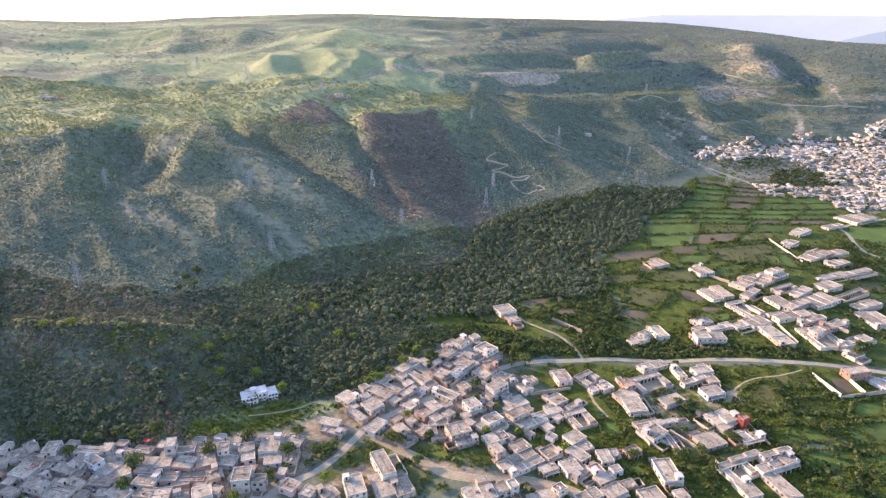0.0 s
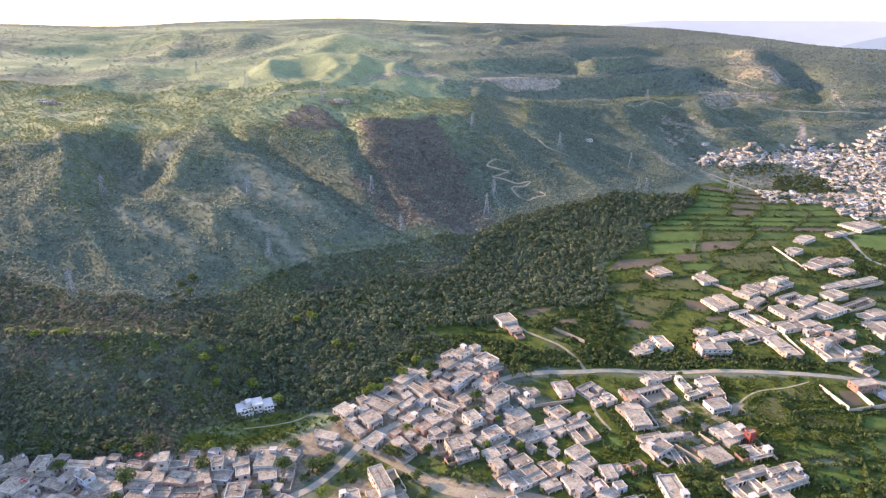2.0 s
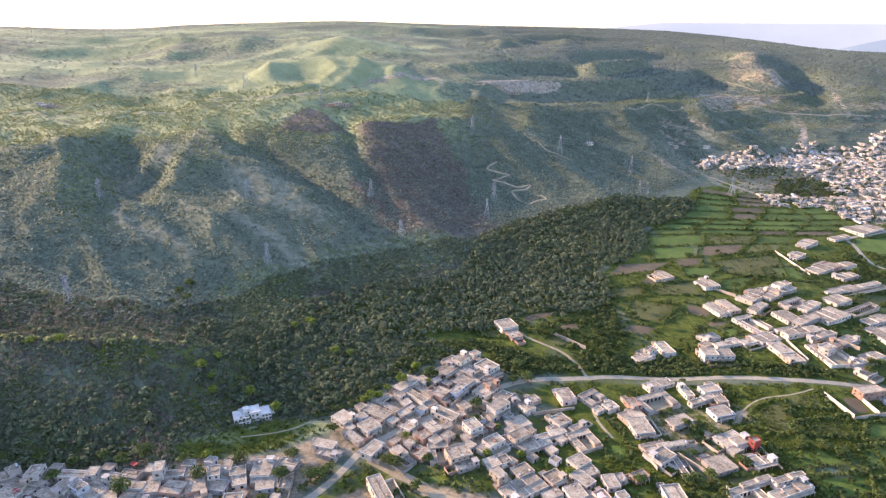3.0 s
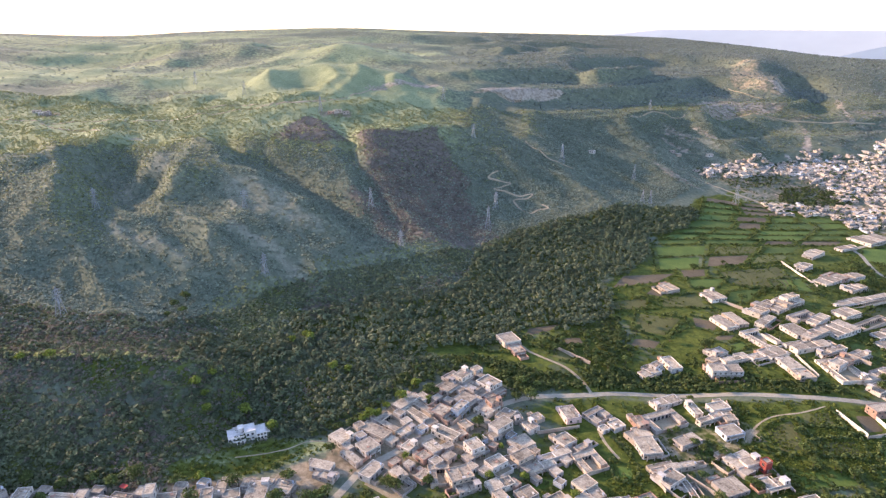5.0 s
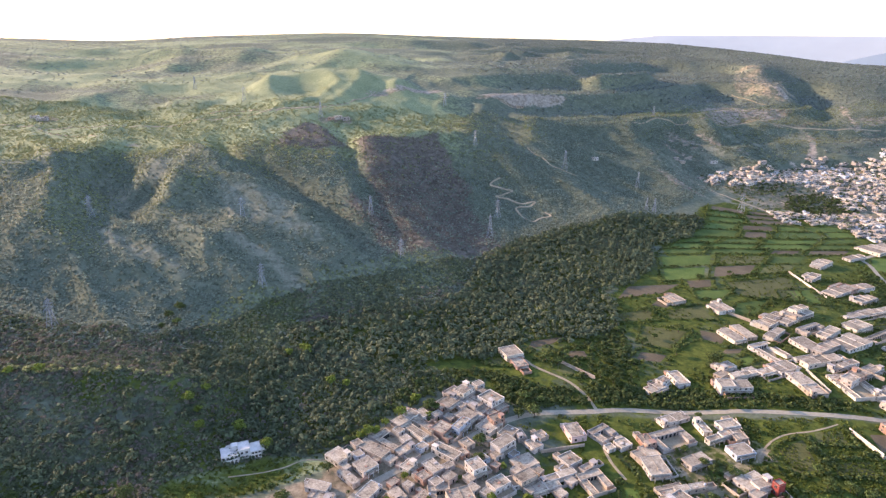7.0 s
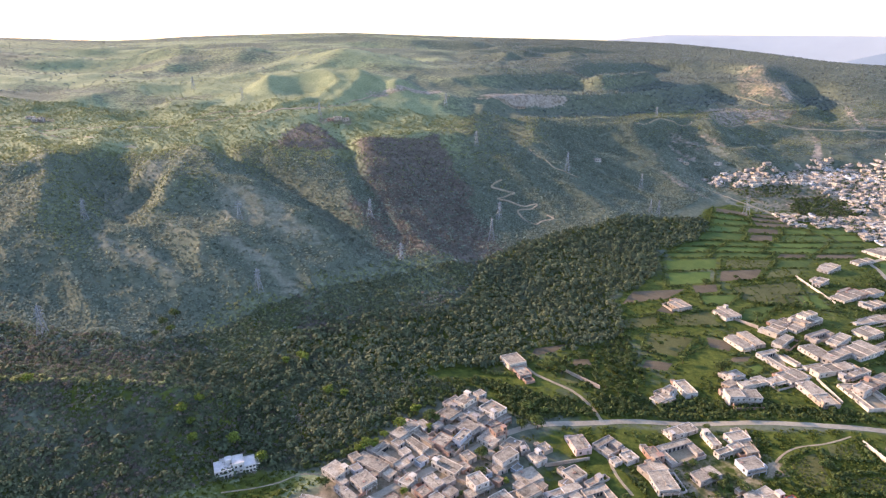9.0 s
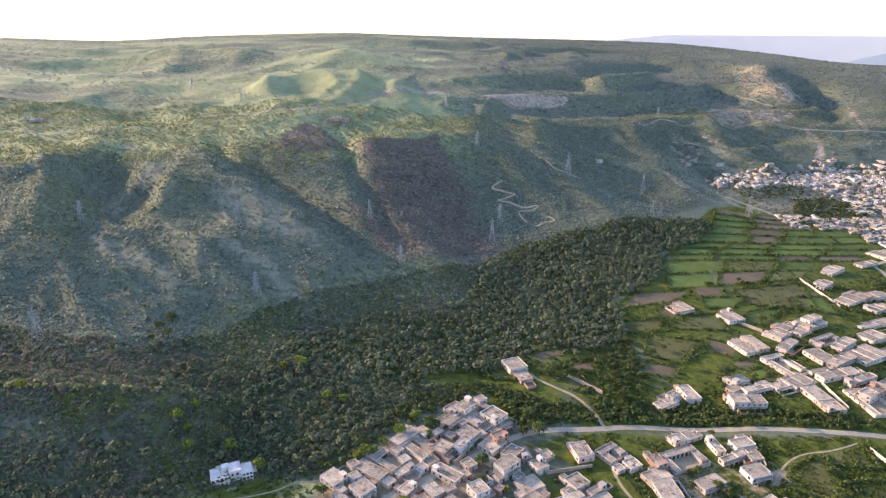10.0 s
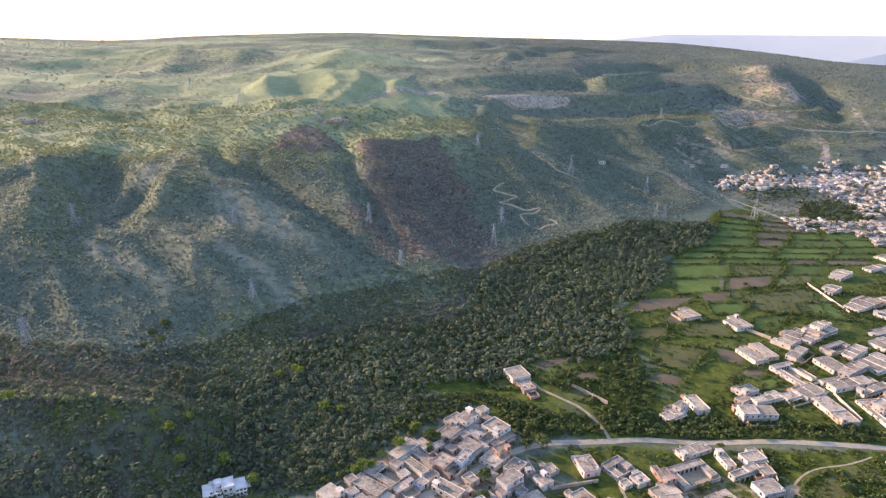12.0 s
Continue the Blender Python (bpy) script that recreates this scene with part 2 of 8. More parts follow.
# ---------------------------------------------------------------- materials
def material(name, tones, coarse=0.05, fine=1.2, rough=0.9, bump=0.3, reach=0.15, island=0.0, each=0.0, metal=0.0, through_light=0.0):
    """A weathered surface: tones mixed by coarse and fine noise in the world's metres; island, each: brightness that varies by leaf or by object."""
    m = bpy.data.materials.new(name)
    m.use_nodes = True
    t, links = m.node_tree.nodes, m.node_tree.links
    shade = t["Principled BSDF"]
    shade.inputs["Roughness"].default_value, shade.inputs["Metallic"].default_value = rough, metal
    shade.inputs["Specular IOR Level"].default_value = 0.25
    geo = t.new("ShaderNodeNewGeometry")
    big, small = t.new("ShaderNodeTexNoise"), t.new("ShaderNodeTexNoise")
    for node, scale, detail in ((big, coarse, 5), (small, fine, 6)):
        node.inputs["Scale"].default_value, node.inputs["Detail"].default_value, node.inputs["Roughness"].default_value = scale, detail, 0.65
        links.new(geo.outputs["Position"], node.inputs["Vector"])
    add = t.new("ShaderNodeMath")
    add.operation = "MULTIPLY_ADD"
    add.inputs[1].default_value = 0.5
    links.new(small.outputs["Fac"], add.inputs[0])
    half = t.new("ShaderNodeMath")
    half.operation = "MULTIPLY"
    half.inputs[1].default_value = 0.5
    links.new(big.outputs["Fac"], half.inputs[0])
    links.new(half.outputs[0], add.inputs[2])
    ramp = t.new("ShaderNodeValToRGB")
    ramp.color_ramp.elements[0].position, ramp.color_ramp.elements[1].position = 0.36, 0.64
    ramp.color_ramp.elements[0].color, ramp.color_ramp.elements[1].color = (*tones[0], 1), (*tones[-1], 1)
    for k, tone in enumerate(tones[1:-1], 1):
        ramp.color_ramp.elements.new(0.36 + 0.28 * k / (len(tones) - 1)).color = (*tone, 1)
    links.new(add.outputs[0], ramp.inputs["Fac"])
    colour = ramp.outputs["Color"]
    for amount, node, socket in ((island, geo, "Random Per Island"), (each, t.new("ShaderNodeObjectInfo"), "Random")):
        if amount:
            span = t.new("ShaderNodeMapRange")
            span.inputs["To Min"].default_value, span.inputs["To Max"].default_value = 1 - amount, 1 + amount
            links.new(node.outputs[socket], span.inputs["Value"])
            hsv = t.new("ShaderNodeHueSaturation")
            links.new(span.outputs["Result"], hsv.inputs["Value"])
            links.new(colour, hsv.inputs["Color"])
            colour = hsv.outputs["Color"]
    links.new(colour, shade.inputs["Base Color"])
    if bump:
        dent = t.new("ShaderNodeBump")
        dent.inputs["Strength"].default_value, dent.inputs["Distance"].default_value = bump, reach
        links.new(small.outputs["Fac"], dent.inputs["Height"])
        links.new(dent.outputs["Normal"], shade.inputs["Normal"])
    if through_light:
        glow = t.new("ShaderNodeBsdfTranslucent")
        links.new(colour, glow.inputs["Color"])
        mix = t.new("ShaderNodeMixShader")
        mix.inputs["Fac"].default_value = through_light
        links.new(shade.outputs[0], mix.inputs[1])
        links.new(glow.outputs[0], mix.inputs[2])
        links.new(mix.outputs[0], t["Material Output"].inputs["Surface"])
    return m


LEAF = {
    "wood": material("orchard_leaves", ((0.056, 0.072, 0.038), (0.086, 0.106, 0.052), (0.128, 0.146, 0.072)), 0.03, 0.4, 0.8, 0, island=0.25, through_light=0.16),
    # hillside scrub, its leaf tones lifted to carry haze
    "scrub": material("scrub_leaves", ((0.204, 0.236, 0.170), (0.244, 0.274, 0.198), (0.286, 0.310, 0.226)), 0.012, 0.25, 0.85, 0, island=0.2, through_light=0.5),
    "thorn": material("thorn_tree_leaves", ((0.088, 0.104, 0.056), (0.126, 0.142, 0.074), (0.176, 0.184, 0.096)), 0.025, 0.3, 0.85, 0, island=0.22, through_light=0.18),
    # far scrub: haze is put into the leaf colour as a blue-grey cast
    "mountain": material("hazed_mountain_scrub_leaves", ((0.165, 0.188, 0.160), (0.195, 0.216, 0.184), (0.228, 0.244, 0.208)), 0.006, 0.1, 0.85, 0, island=0.15, through_light=0.45),
    "dry": material("dry_scrub_leaves", ((0.158, 0.132, 0.102), (0.196, 0.168, 0.128), (0.232, 0.204, 0.152)), 0.04, 0.4, 0.9, 0, island=0.25, through_light=0.4),
    "lime": material("lime_green_leaves", ((0.120, 0.170, 0.025), (0.170, 0.210, 0.035), (0.220, 0.250, 0.045)), 0.2, 0.8, 0.75, 0, island=0.3, through_light=0.3),
    "weeds": material("weedy_crop_leaves", ((0.072, 0.096, 0.014), (0.104, 0.126, 0.020), (0.142, 0.158, 0.030)), 0.05, 0.5, 0.85, 0, island=0.3, through_light=0.3),
    "village": material("village_tree_leaves", ((0.062, 0.088, 0.025), (0.094, 0.122, 0.032), (0.134, 0.160, 0.044)), 0.1, 0.7, 0.8, 0, island=0.35, each=0.25, through_light=0.25),
    # pale for plateau bushes; on crests this tone stands in for sunlight
    "pale": material("plateau_and_sunlit_crest_leaves", ((0.215, 0.240, 0.105), (0.255, 0.272, 0.125), (0.300, 0.306, 0.150)), 0.03, 0.4, 0.85, 0, island=0.2, through_light=0.5),
}
BARK = material("bark", ((0.07, 0.05, 0.035), (0.14, 0.10, 0.07)), 0.8, 6, 0.95, 0.5, 0.03)
ROOF = material("dusty_concrete_roof", ((0.100, 0.078, 0.056), (0.235, 0.190, 0.138), (0.340, 0.284, 0.208), (0.46, 0.395, 0.300)), 0.22, 1.1, 0.95, 0.3, 0.05, island=0.2, each=0.3)
WALLS = {
    "white": material("whitewashed_plaster", ((0.310, 0.264, 0.216), (0.480, 0.426, 0.362), (0.620, 0.565, 0.500)), 0.25, 1.6, 0.9, 0.2, 0.03, island=0.12, each=0.16),
    "cream": material("cream_plaster", ((0.42, 0.35, 0.27), (0.58, 0.49, 0.38), (0.66, 0.58, 0.47)), 0.25, 1.6, 0.9, 0.2, 0.03, island=0.12, each=0.12),
    "grey": material("bare_cement_plaster", ((0.22, 0.185, 0.155), (0.34, 0.290, 0.246), (0.43, 0.375, 0.325)), 0.25, 1.6, 0.92, 0.25, 0.03, island=0.12, each=0.15),
    "tan": material("mud_plaster", ((0.27, 0.21, 0.155), (0.40, 0.315, 0.235), (0.48, 0.39, 0.30)), 0.25, 1.6, 0.95, 0.3, 0.04, island=0.12, each=0.15),
    "brick": material("brick_wall", ((0.26, 0.145, 0.10), (0.36, 0.215, 0.15), (0.42, 0.28, 0.21)), 0.3, 3.0, 0.9, 0.3, 0.03, island=0.12, each=0.12),
    "pink": material("faded_pink_plaster", ((0.44, 0.30, 0.255), (0.56, 0.40, 0.345), (0.62, 0.48, 0.42)), 0.25, 1.6, 0.9, 0.2, 0.03, island=0.12, each=0.1),
    "blue": material("pale_blue_plaster", ((0.34, 0.345, 0.355), (0.44, 0.450, 0.462), (0.53, 0.54, 0.55)), 0.25, 1.6, 0.9, 0.2, 0.03, island=0.12, each=0.1),
    "red": material("red_painted_plaster", ((0.20, 0.036, 0.028), (0.27, 0.052, 0.038), (0.31, 0.075, 0.055)), 0.3, 1.6, 0.85, 0.2, 0.03),
}
# villa white is lightened so that its shaded walls look sunlit
WALLS["villa"] = material("sunlit_villa_white", ((0.44, 0.405, 0.36), (0.58, 0.545, 0.495), (0.68, 0.645, 0.595)), 0.3, 1.6, 0.7, 0.15, 0.03)
WALLS["court"], WALLS["shed"] = WALLS["tan"], WALLS["brick"]
GLASS = material("dark_window_glass", ((0.015, 0.017, 0.02), (0.03, 0.033, 0.036)), 0.5, 2, 0.15, 0)
PAINT = material("painted_joinery", ((0.16, 0.12, 0.09), (0.30, 0.25, 0.20)), 0.6, 4, 0.6, 0, each=0.3)
ROAD = material("dusty_asphalt", ((0.245, 0.208, 0.150), (0.325, 0.282, 0.205), (0.40, 0.35, 0.26)), 0.08, 0.8, 0.95, 0.2, 0.04)
TRACK = material("trodden_earth", ((0.22, 0.172, 0.105), (0.315, 0.250, 0.158), (0.39, 0.32, 0.21)), 0.15, 1.2, 0.95, 0.3, 0.06)
STEEL = material("galvanised_steel", ((0.24, 0.25, 0.26), (0.34, 0.35, 0.36)), 0.5, 5, 0.6, 0, metal=0.2)
FIELDS = {
    "crop": material("young_green_crop", ((0.046, 0.078, 0.012), (0.072, 0.110, 0.018), (0.108, 0.142, 0.028)), 0.06, 0.9, 0.95, 0.6, 0.25, each=0.2),
    "dull": material("grazed_grass", ((0.064, 0.068, 0.020), (0.094, 0.096, 0.030), (0.128, 0.124, 0.044)), 0.06, 0.8, 0.95, 0.5, 0.2, each=0.15),
    "soil": material("ploughed_soil", ((0.086, 0.066, 0.038), (0.120, 0.092, 0.054), (0.156, 0.120, 0.072)), 0.08, 1.5, 0.98, 0.5, 0.15, each=0.15),
    "dark": material("dark_fodder_crop", ((0.052, 0.082, 0.018), (0.074, 0.110, 0.022), (0.100, 0.138, 0.030)), 0.08, 0.9, 0.95, 0.6, 0.25, each=0.15),
}


def land_material():
    """Earth and low growth, mixed by the cover painted on the land: grass, bare rock, dry growth, trodden earth."""
    m = bpy.data.materials.new("land")
    m.use_nodes = True
    t, links = m.node_tree.nodes, m.node_tree.links
    shade = t["Principled BSDF"]
    shade.inputs["Roughness"].default_value, shade.inputs["Specular IOR Level"].default_value = 0.97, 0.15
    geo, cover = t.new("ShaderNodeNewGeometry"), t.new("ShaderNodeAttribute")
    cover.attribute_name = "cover"
    lush = t.new("ShaderNodeAttribute")
    lush.attribute_name = "lush"
    cut = t.new("ShaderNodeAttribute")
    cut.attribute_name = "cut"
    split = t.new("ShaderNodeSeparateColor")
    links.new(cover.outputs["Color"], split.inputs["Color"])
    noises = []
    for scale, detail in ((0.02, 6), (0.16, 7), (0.42, 3)):
        n = t.new("ShaderNodeTexNoise")
        n.inputs["Scale"].default_value, n.inputs["Detail"].default_value, n.inputs["Roughness"].default_value = scale, detail, 0.65
        links.new(geo.outputs["Position"], n.inputs["Vector"])
        noises.append(n.outputs["Fac"])

    def tones(low, high, noise_fac, a=0.38, b=0.62):
        ramp = t.new("ShaderNodeValToRGB")
        ramp.color_ramp.elements[0].position, ramp.color_ramp.elements[1].position = a, b
        ramp.color_ramp.elements[0].color, ramp.color_ramp.elements[1].color = (*low, 1), (*high, 1)
        links.new(noise_fac, ramp.inputs["Fac"])
        return ramp.outputs["Color"]

    def over(below, above, amount):
        """Frays the edge of a cover with the middling noise."""
        fray = t.new("ShaderNodeMath")
        fray.operation = "ADD"
        links.new(amount, fray.inputs[0])
        links.new(noises[1], fray.inputs[1])
        edge = t.new("ShaderNodeMapRange")
        edge.interpolation_type = "SMOOTHSTEP"
        edge.inputs["From Min"].default_value, edge.inputs["From Max"].default_value = 0.80, 1.15
        links.new(fray.outputs[0], edge.inputs["Value"])
        mix = t.new("ShaderNodeMix")
        mix.data_type = "RGBA"
        links.new(edge.outputs["Result"], mix.inputs["Factor"])
        links.new(below, mix.inputs["A"])
        links.new(above, mix.inputs["B"])
        return mix.outputs["Result"]

    # hill base and plateau grass are paled here, haze put into the tones
    colour = tones((0.099, 0.112, 0.071), (0.144, 0.158, 0.106), noises[1])
    colour = over(colour, tones((0.184, 0.206, 0.104), (0.294, 0.308, 0.156), noises[0], 0.3, 0.7), split.outputs["Red"])
    colour = over(colour, tones((0.042, 0.060, 0.009), (0.100, 0.114, 0.019), noises[1]), lush.outputs["Fac"])
    colour = over(colour, tones((0.158, 0.158, 0.106), (0.216, 0.210, 0.146), noises[1]), split.outputs["Green"])
    colour = over(colour, tones((0.112, 0.092, 0.070), (0.166, 0.140, 0.106), noises[1]), split.outputs["Blue"])
    colour = over(colour, tones((0.165, 0.126, 0.078), (0.320, 0.256, 0.170), noises[1]), cover.outputs["Alpha"])
    colour = over(colour, tones((0.225, 0.180, 0.128), (0.370, 0.305, 0.228), noises[1]), cut.outputs["Fac"])
    # tufts and low bushes
    span = t.new("ShaderNodeMapRange")
    span.inputs["From Min"].default_value, span.inputs["From Max"].default_value = 0.3, 0.7
    span.inputs["To Min"].default_value, span.inputs["To Max"].default_value = 0.76, 1.26
    links.new(noises[2], span.inputs["Value"])
    hsv = t.new("ShaderNodeHueSaturation")
    links.new(span.outputs["Result"], hsv.inputs["Value"])
    links.new(colour, hsv.inputs["Color"])
    links.new(hsv.outputs["Color"], shade.inputs["Base Color"])
    dent = t.new("ShaderNodeBump")
    dent.inputs["Strength"].default_value, dent.inputs["Distance"].default_value = 0.4, 0.45
    links.new(noises[2], dent.inputs["Height"])
    links.new(dent.outputs["Normal"], shade.inputs["Normal"])
    return m


LAND = land_material()


# ---------------------------------------------------------------- mesh helpers
def mesh_of(name, verts, faces, mat):
    me = bpy.data.meshes.new(name)
    me.from_pydata([tuple(v) for v in verts], [], [tuple(f) for f in faces])
    me.materials.append(mat)
    me.update()
    return me


def part(name, data, parent, place=None, label=""):
    """Links a mesh as ONE object under a thing or a part."""
    ob = new(name, data)
    ob.parent = parent
    if place is not None:
        ob.matrix_basis = place
    return tagged(ob, label)


def boxes(name, blocks, mat):
    """One mesh of boxes (x0, y0, z0, x1, y1, z1)."""
    verts, faces = [], []
    for x0, y0, z0, x1, y1, z1 in blocks:
        n = len(verts)
        verts += [(x0, y0, z0), (x1, y0, z0), (x1, y1, z0), (x0, y1, z0), (x0, y0, z1), (x1, y0, z1), (x1, y1, z1), (x0, y1, z1)]
        faces += [(n + a, n + b, n + c, n + d) for a, b, c, d in ((0, 3, 2, 1), (4, 5, 6, 7), (0, 1, 5, 4), (1, 2, 6, 5), (2, 3, 7, 6), (3, 0, 4, 7))]
    return mesh_of(name, verts, faces, mat)


def quads_mesh(name, corners, mat):
    """A mesh of loose quads from an array (n, 4, 3)."""
    n = len(corners)
    me = bpy.data.meshes.new(name)
    me.vertices.add(n * 4)
    me.vertices.foreach_set("co", corners.astype(np.float32).ravel())
    me.loops.add(n * 4)
    me.loops.foreach_set("vertex_index", np.arange(n * 4, dtype=np.int32))
    me.polygons.add(n)
    me.polygons.foreach_set("loop_start", np.arange(0, n * 4, 4, dtype=np.int32))
    me.polygons.foreach_set("loop_total", np.full(n, 4, dtype=np.int32))
    me.materials.append(mat)
    me.update()
    me.validate()
    return me


def leaf_clumps(centres, radius, tall, leaves, size, rng, droop=0.25, level=0.0, ruffle=0.55):
    """Leafy quads spread over and inside lumpy crowns. centres (n, 3), radius and tall (n,): each crown's half width and half height; level, ruffle: how far the leaves lie flat and stand unruly."""
    n = len(centres)
    way = rng.normal(size=(n, leaves, 3))
    way /= np.linalg.norm(way, axis=2, keepdims=True)
    way[:, :, 2] = np.where(way[:, :, 2] < -droop, -way[:, :, 2] * 0.6, way[:, :, 2])
    lobes = rng.normal(size=(n, 5, 3))
    lobes /= np.linalg.norm(lobes, axis=2, keepdims=True)
    bulge = 0.72 + 0.42 * np.max(np.einsum("nlk,nbk->nlb", way, lobes), axis=2) ** 3
    depth = bulge * (0.62 + 0.42 * np.sqrt(rng.random((n, leaves))))
    span = np.stack([radius, radius, tall], 1)[:, None, :]
    mid = centres[:, None, :] + way * depth[:, :, None] * span
    normal = way * (1 / span) * span.mean() + rng.normal(size=way.shape) * ruffle
    normal[:, :, 2] += level
    normal /= np.linalg.norm(normal, axis=2, keepdims=True)
    side = np.cross(normal, rng.normal(size=way.shape))
    side /= np.linalg.norm(side, axis=2, keepdims=True) + 1e-9
    up = np.cross(normal, side)
    scale = (size * (0.6 + 0.8 * rng.random((n, leaves))))[:, :, None]
    if np.ndim(radius):
        scale = scale * (radius / np.mean(radius))[:, None, None]
    a, b = side * scale * 0.5, up * scale * 0.5
    wob = 0.6 + 0.7 * rng.random((4, n, leaves, 1))
    return np.stack([mid - a * wob[0] - b * 0.4, mid + a * 0.4 - b * wob[1], mid + a * wob[2] + b * 0.4, mid - a * 0.4 + b * wob[3]], 2).reshape(-1, 4, 3)


def inside(x, y, outline):
    """Whether points lie in a polygon."""
    odd = np.zeros(np.shape(x), bool)
    for (x0, y0), (x1, y1) in zip(outline, outline[1:] + outline[:1]):
        if y0 != y1:
            odd ^= ((y0 > y) != (y1 > y)) & (x < (x1 - x0) * (y - y0) / (y1 - y0) + x0)
    return odd


def within(x, y, outline, soft):
    """1 well inside a polygon, 0 outside, easing over soft metres."""
    d, _ = way_off(x, y, outline + outline[:1])
    return smooth(np.where(inside(x, y, outline), d, -d), -soft, soft)


# ---------------------------------------------------------------- regions of the land, as outlines in metres
WOOD = [(33.6, 596.3), (66, 638.8), (128.2, 683.5), (210.2, 726.2), (296.3, 746.5), (293.2, 718.1), (256.5, 669.3), (209.7, 639.6), (195.2, 588.9), (162.9, 540.9), (133.7, 527.4), (137.2, 498), (132.3, 466.5), (107.2, 445.5), (69.6, 433), (47.3, 428.1), (24.7, 409.4), (3.8, 411.6), (-16.8, 399.9), (-61.9, 400.6), (-114.7, 416.9), (-112, 445.2), (-68.9, 456.4), (-15.1, 489.7), (14.9, 528.1)]
SLOPE = [(-611, 429), (-299, 377), (-195, 390), (-78, 429), (39, 533), (78, 624), (195, 689), (338, 832), (429, 910), (546, 1001), (832, 1170), (832, 1300), (390, 1170), (0, 988), (-325, 988), (-728, 1014)]
LOWER = [(-379.7, 449.2), (-281.2, 417.7), (-204.7, 413.1), (-162.8, 438.4), (-111.2, 491.2), (-47.9, 541.9), (39.1, 591.6), (14.9, 528.1), (-15.1, 489.7), (-68.9, 456.4), (-114.7, 416.9), (-61.9, 400.6), (-16.8, 399.9), (23.3, 380.9), (-4.3, 377.6), (-33.3, 348.1), (-69, 319.6), (-76.3, 304), (-120, 276), (-152.5, 265.9), (-230, 257.7), (-244.5, 254.4)]
OPEN_SCRUB = [(-178.5, 433.8), (-160.9, 481.9), (-113.2, 502.4), (-49.6, 563.9), (21.8, 586.2), (14.9, 528.1), (-34.2, 484.9), (-77.7, 454.6), (-117.6, 430.8), (-127.1, 399.5), (-149.8, 394.5)]
PLATEAU = [(-676, 832), (-260, 832), (0, 910), (195, 962), (429, 1105), (676, 1170), (1040, 1495), (1300, 1950), (650, 2470), (-390, 2600), (-1560, 2470), (-1430, 1690), (-910, 1170)]
MOUNTAIN = [(0, 962), (156, 1027), (390, 1157), (832, 1287), (1170, 1625), (1430, 2080), (910, 2340), (260, 2535), (-78, 2210), (0, 1560)]
TOWN_SLOPE = [(300, 850), (425, 950), (568, 1010), (640, 990), (735, 1075), (830, 1000), (1100, 1300), (1170, 1625), (832, 1287), (390, 1157), (300, 1000)]
VILLAGE_EDGE = [(-30, 364), (10, 386), (40, 390), (60, 430), (5, 445), (-60, 402)]
MEADOW = [(-141.5, 285.3), (-117.7, 300.0), (-98.0, 311.1), (-69.3, 311.5), (-62.8, 302.3), (-79.0, 292.7), (-100.0, 282.2), (-119.9, 275.6), (-140.9, 271.1)]
GREEN_LOW = [(-62.4, 404.6), (-89.8, 374.6), (-97.9, 341.2), (-66.4, 324.9), (-37, 348), (-58.6, 374.4)]
FARMLAND = [(4, 440.9), (49.7, 454.2), (137.4, 521.1), (210.6, 631.9), (311.6, 780.2), (396.4, 842.6), (448.1, 788.4), (500.4, 751.3), (573.3, 660.4), (332.9, 347.4), (188.8, 353.6), (78, 354.8), (34.1, 366.9), (23.7, 388.5)]
EAST_GREEN = [(39.5, 341.4), (63.1, 354.6), (295.5, 346.3), (225.7, 228), (108.9, 227.5), (55.9, 227.6), (71.7, 318.3)]
